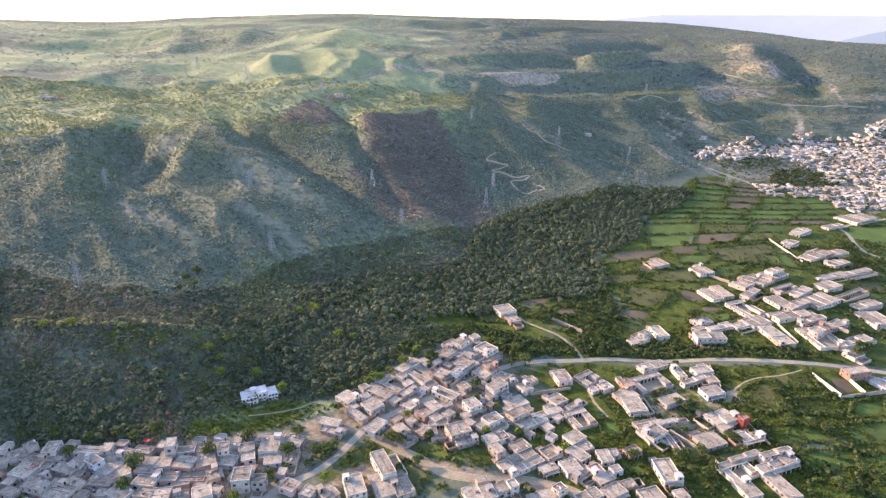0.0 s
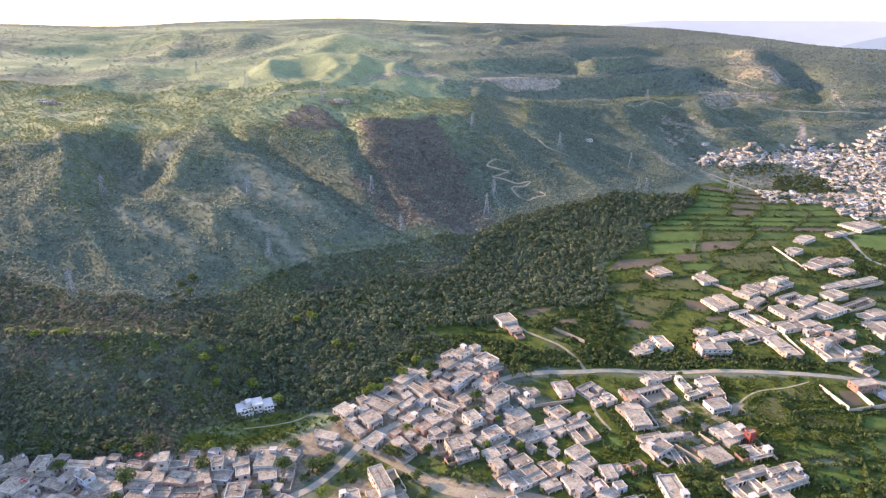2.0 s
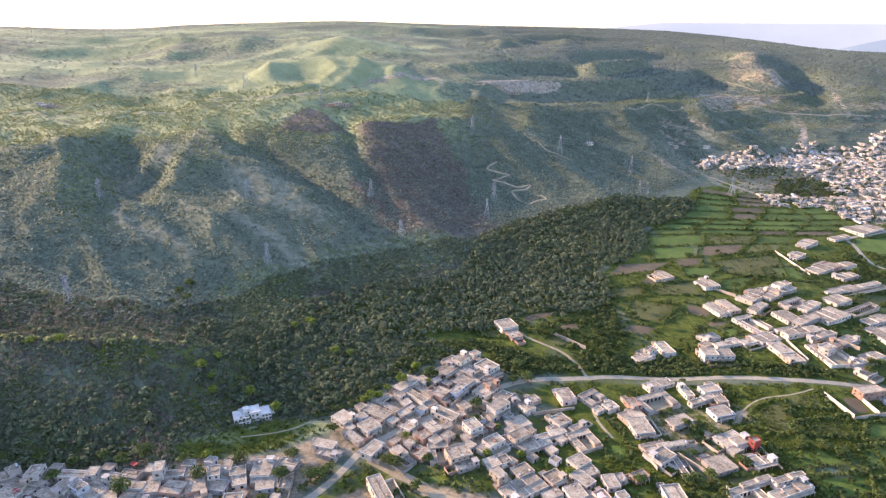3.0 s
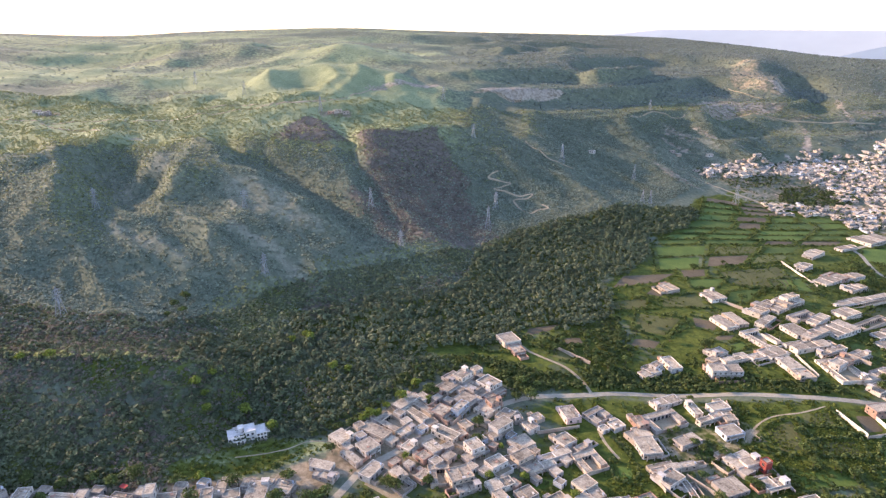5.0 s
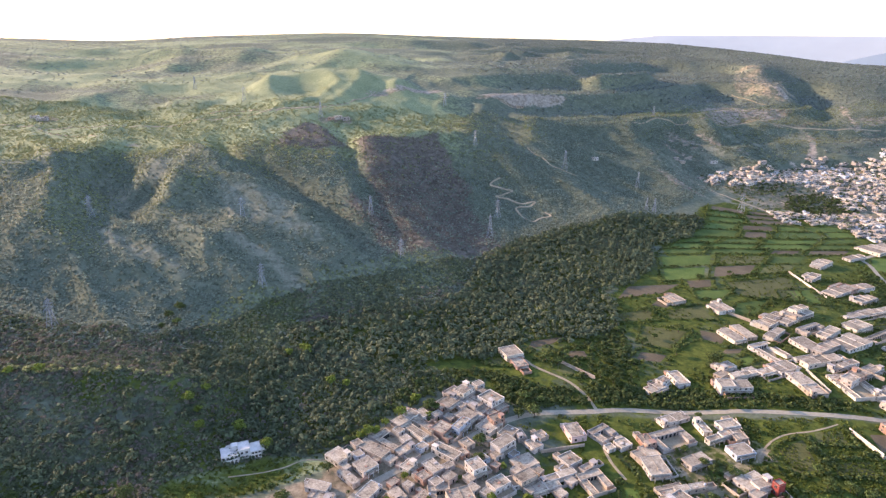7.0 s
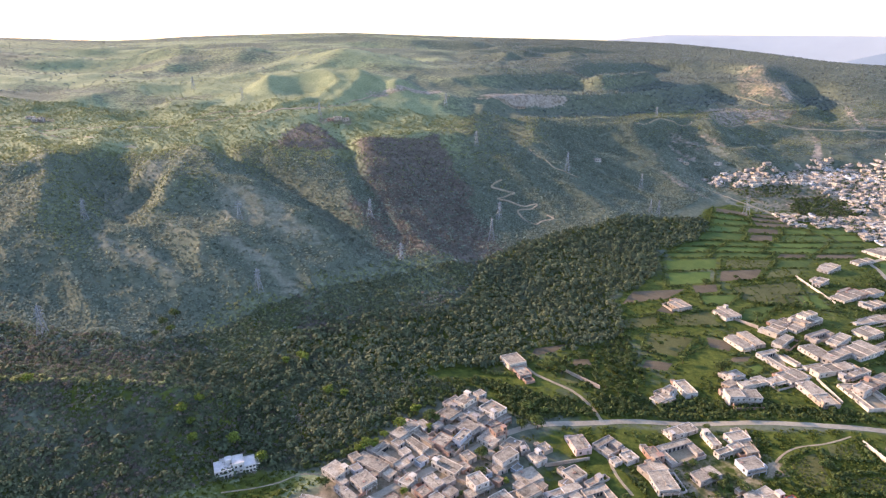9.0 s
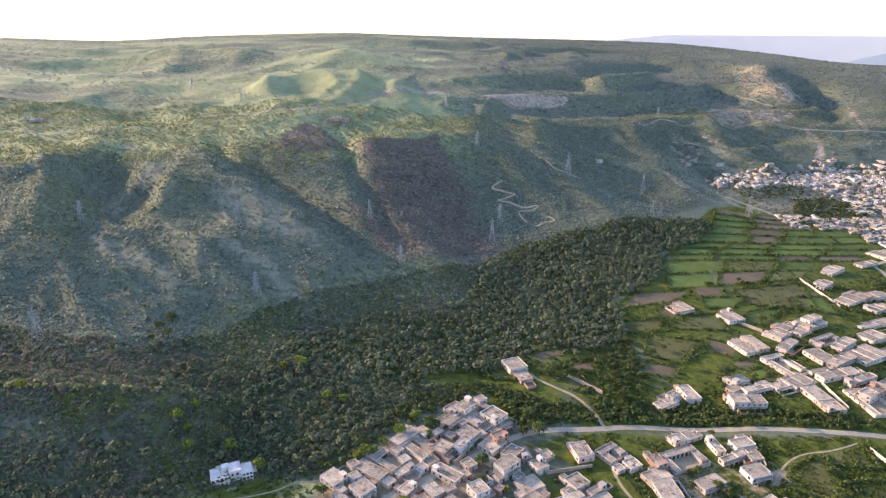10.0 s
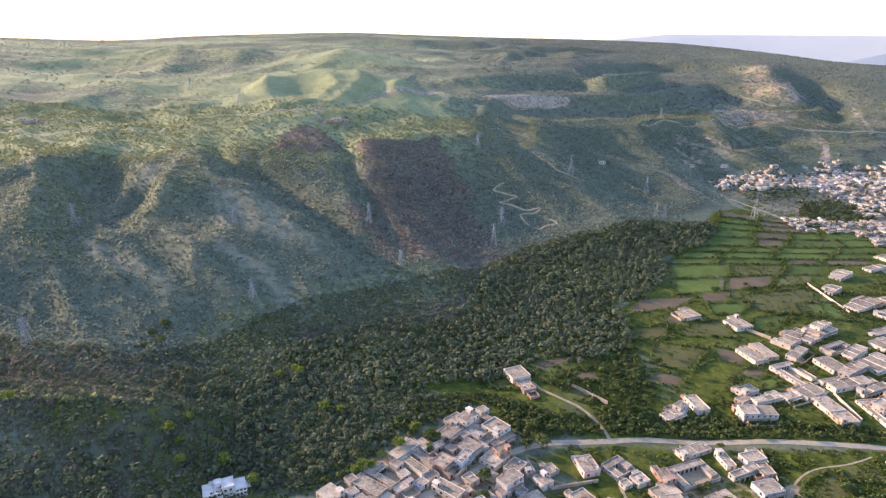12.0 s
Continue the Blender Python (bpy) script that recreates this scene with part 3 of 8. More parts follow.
BARE = [
    ([(-233.9, 645.3), (-186.1, 624.5), (-157.5, 610.5), (-128.4, 589.7), (-103.4, 567.2), (-94.9, 551.8), (-123.3, 557.9), (-158.0, 572.0), (-183.4, 568.2), (-207.1, 562.1), (-229.9, 604.9)], 0.78),
    ([(-203.3, 550.9), (-183.3, 549.0), (-148.5, 531.3), (-117.2, 514.4), (-106.6, 498.6), (-132.3, 500.7), (-159.7, 515.0), (-186.4, 524.2)], 0.85),
    ([(-272.5, 590.2), (-236.0, 551.8), (-188.5, 502.4), (-164.2, 478.9), (-147.2, 465.1), (-161.6, 468.0), (-198.2, 498.8), (-243.2, 542.3)], 0.7),
    ([(-306.0, 559.9), (-268.1, 531.3), (-238.3, 505.7), (-214.7, 483.8), (-192.4, 466.7), (-212.9, 470.9), (-251.7, 500.1), (-283.4, 520.3)], 0.9),
    ([(-382.7, 676.0), (-374.7, 693.9), (-341.7, 666.8), (-310.8, 597.6), (-338.7, 611.2)], 0.62),
    ([(-333.9, 664.5), (-317.8, 689.0), (-312.8, 696.7), (-300.3, 672.1), (-314.8, 652.6)], 0.9),
    ([(-141.7, 510.6), (-114.4, 510.1), (-105.8, 493.3), (-130.2, 490.6)], 0.8),
    ([(-139.6, 590.2), (-116.9, 585.7), (-100.0, 565.9), (-116.1, 563.1)], 0.85),
    ([(605.3, 1116.6), (614.9, 1119.0), (569.9, 996.2), (554.4, 994.2)], 1.2),
    ([(736.1, 1291.5), (825.0, 1334.6), (718.4, 1107.7), (664.6, 1096.4)], 0.6),
    ([(559.8, 1127.8), (605.3, 1116.6), (540.2, 989.8), (567.9, 1092.6)], 0.6),
    ([(256.2, 1178.6), (284.4, 1227.5), (330.8, 1265.6), (289.2, 1185.9)], 0.5),
    ([(-391.2, 761.2), (-380.7, 793.7), (-361.5, 770.8), (-379.2, 756.1)], 0.9),
    ([(-17.4, 581.0), (4.9, 586.1), (57.2, 604.0), (49.8, 581.2), (4.7, 560.1)], 0.5),
    ([(120.5, 720.1), (301.6, 794.6), (308.7, 782.4), (210.2, 727.5), (128.6, 706.6)], 0.45),
    ([(112.2, 900.0), (120.6, 901.7), (158.2, 829.1), (184.9, 732.3), (175.3, 732.0), (145.7, 822.9)], 0.62),
    ([(314.4, 942.1), (362.2, 992.5), (355.4, 870.4), (323.6, 838.2)], 0.6),
    ([(417.3, 1093.3), (426.2, 1091.4), (442.9, 939.8), (434.2, 942.5)], 0.6),
    ([(377.4, 819.0), (436.2, 840.7), (438.1, 824.2), (398.3, 789.7), (376.6, 791.0)], 1.1),
]
DRY = [
    ([(-132.1, 842.6), (-100.6, 850.6), (-55.1, 857.9), (-6.0, 873.0), (6.4, 829.6), (31.8, 698.2), (54.9, 612.0), (4.8, 569.9), (-28.3, 573.8), (-60.6, 634.4), (-90.8, 722.1), (-112.7, 792.2)], 0.95),
    ([(-229.6, 847.9), (-193.0, 895.5), (-157.6, 880.8), (-138.3, 824.3), (-164.2, 781.2), (-203.9, 786.4)], 0.85),
    ([(-114.9, 455.6), (-88.6, 466.9), (-75.0, 448.2), (-100.0, 433.3)], 0.95),
    ([(-325.5, 409.1), (-260.2, 402.5), (-199.4, 400.0), (-192.2, 375.0), (-247.4, 378.0), (-302.4, 373.3)], 0.5),
    ([(-216.3, 341.2), (-164.0, 341.9), (-151.7, 324.5), (-192.0, 323.6)], 0.42),
    ([(-100.4, 668.9), (-84.6, 691.9), (-28.3, 576.0), (-55.1, 565.7)], 0.7),
]
SUNNY = [  # yellow-green grass on the crests, sunlight put into its colour
    ([(-399.1, 633.4), (-377.2, 692.6), (-354.7, 659.7), (-311.5, 555.6), (-281.2, 498.5), (-304.9, 508.5), (-337.9, 523.4), (-362.8, 558.1)], 0.8),
    ([(-301.2, 644.3), (-272.8, 643.6), (-278.5, 714.2), (-234.0, 649.6), (-242.8, 623.2), (-261.2, 605.0), (-261.2, 568.9)], 0.75),
    ([(-278.7, 834.2), (-276.4, 878.9), (-157.7, 927.0), (-123.6, 915.2), (-185.1, 895.3), (-235.0, 810.2), (-199.3, 749.3), (-240.7, 750.3)], 0.7),
    ([(104.9, 995.6), (152.2, 1049.4), (126.9, 920.5), (101.7, 891.8)], 0.85),
    ([(-17.0, 876.4), (18.7, 891.9), (38.1, 875.7), (-1.3, 860.6)], 0.8),
    ([(-422.2, 667.3), (-407.8, 762.3), (-342.1, 821.3), (-272.5, 712.6), (-346.2, 710.5), (-389.5, 629.3)], 0.6),
    ([(-291.9, 1071.6), (-144.0, 1091.0), (-133.3, 1076.8), (-194.6, 949.2), (-244.0, 945.7)], 0.8),
    ([(-116.3, 1045.5), (-47.9, 1056.0), (-1.6, 1023.9), (7.3, 987.4), (-61.7, 969.7), (-164.3, 968.9)], 0.7),
    ([(243.8, 1166.3), (284.5, 1228.7), (358.9, 1298.1), (320.3, 1230.5), (276.1, 1172.0)], 0.9),
    ([(7.5, 1019.1), (210.9, 1152.6), (417.1, 1189.1), (401.0, 1168.8), (208.5, 1135.4), (33.9, 997.1)], 0.55),
    ([(-12.8, 1250.2), (120.4, 1287.5), (284.1, 1588.6), (459.2, 1858.5), (189.9, 1304.9), (59.9, 1182.5)], 0.55),
]
CUTS = [  # quarried and slipped rock
    ([(32.8, 1091.5), (77.5, 1130.8), (159.4, 1149.3), (211.8, 1158.7), (194.1, 1141.0), (135.1, 1108.1), (97.7, 1106.1)], 0.66),
    ([(426.0, 1173.5), (490.4, 1215.2), (599.2, 1219.5), (608.1, 1175.2), (592.3, 1156.3), (520.2, 1153.0), (433.4, 1111.5)], 0.62),
    ([(725.2, 1157.9), (810.4, 1184.8), (779.8, 1133.5), (712.0, 1115.1)], 0.6),
    ([(-140.0, 1053.9), (-85.2, 1062.8), (-9.6, 1119.2), (-27.4, 1047.1), (-93.4, 1047.5), (-124.4, 1035.6)], 0.6),
    ([(606.2, 1116.4), (613.6, 1117.9), (569.0, 996.2), (557.4, 994.7)], 1.0),
    ([(729.6, 1238.0), (754.3, 1266.5), (696.6, 1103.6), (681.9, 1097.3)], 0.7),
    ([(633.1, 1302.1), (643.6, 1308.6), (682.8, 1306.9), (644.5, 1253.2)], 0.9),
    ([(90.6, 1104.7), (121.1, 1117.6), (130.2, 1107.9), (105.5, 1104.1)], 1.0),
    ([(-180.0, 913.3), (-140.7, 921.4), (-141.9, 905.7), (-170.2, 901.2)], 0.6),
]
EARTH = [
    ([(32.8, 1091.5), (77.5, 1130.8), (159.4, 1149.3), (211.8, 1158.7), (194.1, 1141.0), (135.1, 1108.1), (97.7, 1106.1)], 0.95),
    ([(421.7, 1176.2), (491.3, 1217.8), (599.9, 1221.2), (610.1, 1175.1), (593.2, 1153.8), (518.6, 1148.8), (428.6, 1104.0)], 0.8),
    ([(510.3, 1153.1), (609.4, 1127.0), (739.3, 1110.2), (772.6, 1120.9), (757.9, 1100.2), (605.3, 1116.6)], 0.75),
    ([(-140.0, 1053.9), (-85.2, 1062.8), (-9.6, 1119.2), (-27.3, 1045.5), (-93.3, 1046.1), (-124.1, 1032.8)], 0.75),
    ([(600.9, 1405.9), (698.5, 1602.7), (719.9, 1579.7), (693.7, 1427.9), (717.6, 1377.3), (636.0, 1244.4), (609.9, 1295.6)], 0.62),
    ([(-582.1, 905.5), (-562.3, 935.2), (-535.9, 896.5), (-557.7, 874.1)], 0.9),
    ([(-183.8, 916.2), (-139.2, 923.2), (-137.9, 899.3), (-173.5, 896.7)], 0.7),
    ([(758.3, 1162.9), (807.9, 1180.5), (787.9, 1146.8), (749.4, 1138.2)], 0.7),
    ([(-63.4, 306), (-51.6, 318.6), (-18.9, 355.1), (15.4, 380.3), (38.8, 353.9), (20.7, 327.1), (28.8, 293.9), (2.8, 268.6), (-28.1, 279.4), (-46.7, 279.1), (-72.5, 283.9)], 0.75),
    ([(-230.5, 258.4), (-90.7, 281.3), (-74.4, 293.7), (-58.4, 274.5), (-78.8, 232.8), (-80.5, 218.6), (-218.5, 215.6), (-243.9, 253.5)], 0.8),
    ([(-30.4, 270.3), (-9, 261.2), (20, 253.6), (47.9, 246.3), (60.5, 238.6), (30.1, 237.5), (2.7, 243.8), (-20.6, 257.3)], 0.85),
    ([(100.3, 323.8), (171, 355.1), (176.1, 323.2), (147.5, 277.2), (122.7, 267.5), (106.5, 295.8)], 0.55),
    ([(166.1, 323.8), (179.4, 323), (178, 311.9), (167.2, 309.9)], 0.9),
    ([(232.7, 478.8), (400.7, 582.4), (385.1, 499.8), (302.6, 375), (240.3, 382.4), (174.9, 385.7)], 0.35),
    ([(366.1, 867.3), (696.7, 993.1), (490.3, 660.2), (462.2, 759.1)], 0.6),
    ([(-62.5, 232.9), (-54.8, 252.7), (-27.1, 265.9), (-13.7, 233.3)], 0.7),
]
THICKETS = [
    ([(27.9, 392.6), (54.9, 381.1), (81.7, 354.8), (69.4, 347.2), (34.1, 366.9)], 2.8),
    ([(86.7, 382.5), (123.5, 386.5), (118.1, 365.4), (83.1, 362.7)], 3.0),
    ([(47.3, 428.2), (94.0, 434.7), (92.8, 415.7), (46.8, 400.6)], 3.6),
    ([(114.9, 461.0), (132.3, 466.5), (134.1, 419.6), (119.6, 371.3), (104.4, 373.0), (107.9, 417.1)], 3.4),
    ([(40.6, 354), (56.2, 359.5), (117.3, 362.5), (220.1, 357.2), (252.6, 355.1), (248.4, 368.1), (208.8, 373.5), (154.6, 383.6), (101.9, 379.3), (62.8, 381.3), (36, 392.6), (27.3, 381)], 2.2),
    ([(378.2, 873.5), (429.7, 885.1), (487.4, 882.7), (460.8, 855.1), (428.9, 845.5), (376.1, 831.3)], 4.2),
    ([(448.0, 844.2), (496.7, 855.6), (525.3, 835.6), (539.1, 815.1), (514.9, 789.4), (444.8, 781.7), (425.4, 799.9)], 2.7),
    ([(62.8, 413.5), (123.1, 456.2), (131.9, 419.4), (106.9, 384.2), (66.7, 381.4), (90.3, 402.4)], 3.6),
    ([(-73, 256.7), (-61, 272.2), (-56.9, 265.5), (-68.8, 250.5)], 2.2),
    ([(-68, 309), (-48, 327), (-20, 356), (14, 385), (30, 384), (34, 398), (0, 398), (-32, 368), (-58, 334), (-76, 314)], 2.5),
    ([(-43.6, 279.1), (-30.4, 270.3), (-50.9, 265.6), (-46.1, 274.5)], 2.6),
    ([(195.1, 292.9), (213.6, 286.1), (214.1, 242.9), (210.8, 234.5), (187, 234.3), (197, 267.3)], 7),
    ([(151.1, 350.5), (179.9, 340.9), (177.4, 334.9), (168.3, 329.5)], 4),
    ([(337.4, 486.4), (403.5, 606.8), (450.7, 606.5), (403.6, 527.8)], 5),
]
HEDGES = [
    [(207.5, 312.8), (237.4, 318.6), (258.6, 315.9)],
    [(185.0, 281.3), (204.4, 272.9), (224.5, 263.8)],
    [(211.1, 301.3), (226.5, 294.9), (239.4, 286.6)],
    [(175.8, 319.6), (175.0, 277.3), (183.8, 254.1)],
    [(201.3, 337.8), (206.4, 297.3), (211.9, 277.5)],
    [(189.5, 550.3), (198.5, 586.1)],
    [(237.9, 564.3), (252.7, 597.6)],
    [(286.3, 578.4), (306.8, 609)],
    [(189.5, 550.3), (258.4, 570.3), (327.3, 590.3)],
    [(198.5, 586.1), (206.6, 618.1)],
    [(256.6, 598.4), (270.1, 627.9)],
    [(311.3, 610), (330, 637.1)],
    [(198.5, 586.1), (275.6, 602.4), (352.7, 618.7)],
    [(206.4, 621.4), (218.6, 637.4)],
    [(258.1, 629.6), (270.5, 645.8)],
    [(325, 640.2), (337.6, 656.7)],
    [(368.1, 647), (380.7, 663.7)],
    [(206.4, 621.4), (316.1, 638.8), (425.9, 656.2)],
    [(218.6, 637.4), (232.4, 655.4)],
    [(264, 644.8), (277.9, 662.9)],
    [(322.6, 654.2), (336.6, 672.6)],
    [(389.2, 665), (403.4, 683.6)],
    [(218.6, 637.4), (328.6, 655.2), (438.6, 673)],
    [(232.4, 655.4), (244.2, 670.9)],
    [(285.3, 664.2), (297.2, 679.8)],
    [(334.9, 672.4), (347, 688.2)],
    [(406.7, 684.2), (418.9, 700.2)],
    [(232.4, 655.4), (342.7, 673.6), (452.9, 691.8)],
    [(255.7, 676.5), (278.7, 705.9)],
    [(318.3, 686.9), (333.8, 713.1)],
    [(358.3, 693.5), (369, 717.7)],
    [(428.1, 705), (430.3, 725.7)],
    [(255.7, 676.5), (363.3, 694.3), (470.9, 712.1)],
    [(278.7, 705.9), (297.3, 729.6)],
    [(326.8, 712.2), (340.1, 733.7)],
    [(377, 718.8), (384.7, 738)],
    [(414.5, 723.7), (418, 741.1)],
    [(278.7, 705.9), (373.3, 718.3), (468, 730.7)],
    [(298.8, 733.7), (307.6, 753.7)],
    [(353, 738.9), (355, 755.6)],
    [(298.8, 733.7), (359.2, 739.6), (419.7, 745.4)],
    [(307.6, 753.7), (316.4, 773.2)],
    [(356.6, 755.7), (358.4, 771.9)],
    [(307.6, 753.7), (360.5, 755.8), (413.4, 758)],
    [(316.4, 773.2), (324.8, 792.3)],
    [(368.1, 771.6), (368.3, 786.7)],
    [(316.4, 773.2), (361.7, 771.8), (407.1, 770.3)],
    [(137.9, 511.7), (184.7, 525.6), (210.8, 549.9), (154.5, 539), (137.9, 511.7)],
    [(208.7, 535.4), (235.3, 543.6), (243.4, 565.1), (211.1, 558.8), (208.7, 535.4)],
    [(160, 500.6), (180.5, 494.7), (189.8, 508.9), (178, 520.2), (160, 500.6)],
    [(209.4, 514.7), (233.9, 519.2), (253.5, 542.5), (211.4, 535.7), (209.4, 514.7)],
    [(227.5, 489.9), (246.2, 488.3), (276.8, 523.7), (240.3, 512.1), (227.5, 489.9)],
    [(246.7, 525.5), (302.3, 518.2), (319.8, 580.7), (248.3, 556.6), (246.7, 525.5)],
    [(282.7, 519.8), (317.9, 509.2), (324.1, 550.5), (288.2, 542.9), (282.7, 519.8)],
    [(126.5, 471.5), (165.6, 477.1), (166.9, 498.6), (135.2, 489.3), (126.5, 471.5)],
    [(171, 479.3), (213.5, 478.2), (211.9, 507.6), (173.1, 494.4), (171, 479.3)],
    [(137.8, 442.2), (161.1, 430.9), (186.7, 462), (150, 471.8), (137.8, 442.2)],
    [(164, 433.5), (184, 447.3), (184.4, 455.1), (163.2, 438.1), (164, 433.5)],
    [(186.3, 447.3), (200.5, 437.7), (214, 455.3), (188.4, 467.1), (186.3, 447.3)],
    [(188.7, 425.7), (209.1, 426.1), (218.1, 437.5), (197.6, 435.8), (188.7, 425.7)],
    [(200.6, 405.1), (216.6, 418.5), (216.3, 427.9), (199.7, 420.7), (200.6, 405.1)],
    [(127.5, 419), (149.5, 413.8), (160, 427.4), (135.4, 432.8), (127.5, 419)],
    [(53.5, 424.9), (74.3, 435.3), (95, 452.9), (57.4, 441.1), (53.5, 424.9)],
    [(66.8, 396.6), (88.1, 390.2), (87.2, 408.1), (75.6, 414.2), (66.8, 396.6)],
    [(82, 414.7), (101.8, 418.4), (99.8, 430.3), (79.9, 428.7), (82, 414.7)],
    [(22.5, 406.6), (43, 403.2), (40, 418.7), (27.2, 417.8), (22.5, 406.6)],
    [(3.9, 425.8), (22.7, 412), (33.3, 425.5), (19.4, 437.9), (3.9, 425.8)],
    [(-45.2, 364.3), (-16.6, 373.1), (-21.1, 387.1), (-52.3, 380.4), (-45.2, 364.3)],
    [(179.4, 323), (180.1, 298.4), (197.8, 301.5), (203.9, 335.1), (179.4, 323)],
    [(202.6, 325), (228.1, 322.9), (229.9, 340.6), (206.6, 336.9), (202.6, 325)],
    [(197.6, 297.9), (227.4, 298.9), (231.6, 314.9), (203.1, 312.1), (197.6, 297.9)],
    [(235.1, 315.1), (253, 319.2), (254.8, 339.7), (238.6, 340), (235.1, 315.1)],
    [(228.7, 295.5), (253.7, 300.2), (263.6, 315.4), (241.7, 311.8), (228.7, 295.5)],
    [(175.3, 271.6), (211.4, 276.7), (215.8, 290), (178.6, 288.2), (175.3, 271.6)],
    [(214.9, 272.3), (248.6, 277.4), (257.3, 294.9), (223, 291.3), (214.9, 272.3)],
    [(182, 250.3), (210.4, 254.9), (216.7, 270.1), (186.5, 267.1), (182, 250.3)],
    [(203, 242.8), (233.5, 246.9), (242.3, 268.1), (215.5, 265.7), (203, 242.8)],
    [(174.5, 231.3), (204.5, 227.9), (208.1, 242), (179.9, 246.3), (174.5, 231.3)],
    [(135.2, 299.3), (144.9, 294.6), (150.8, 310.5), (135.5, 310), (135.2, 299.3)],
    [(90.4, 318), (100, 295.8), (98.9, 311), (93.5, 320.9), (90.4, 318)],
    [(85.4, 281.1), (98.1, 276.2), (101, 293.2), (87, 295), (85.4, 281.1)],
    [(39.3, 271.4), (51.6, 273), (61, 283.9), (42.4, 285.9), (39.3, 271.4)],
    [(136.9, 265.6), (166, 270.9), (165.5, 276.6), (135.6, 270.1), (136.9, 265.6)],
    [(119.6, 246.3), (131.9, 238.6), (137.8, 256.8), (121.9, 260.9), (119.6, 246.3)],
    [(85.1, 254.4), (101.9, 248.3), (105.5, 265), (86.6, 260.7), (85.1, 254.4)],
    [(279.2, 417.1), (313.4, 391.5), (328.2, 413.9), (292.6, 425.7), (279.2, 417.1)],
    [(328, 470.7), (367.7, 473.6), (385.1, 499.8), (353.9, 497), (328, 470.7)],
    [(422.2, 618.2), (445, 590.5), (498.3, 660.8), (441.9, 651.3), (422.2, 618.2)],
    [(-18.1, 266), (-0.2, 266.7), (2.8, 259.1), (-13.3, 259.3), (-18.1, 266)],
    [(-28.2, 244.9), (-13.7, 233.3), (-8.7, 248.7), (-22.2, 259.5), (-28.2, 244.9)],
]
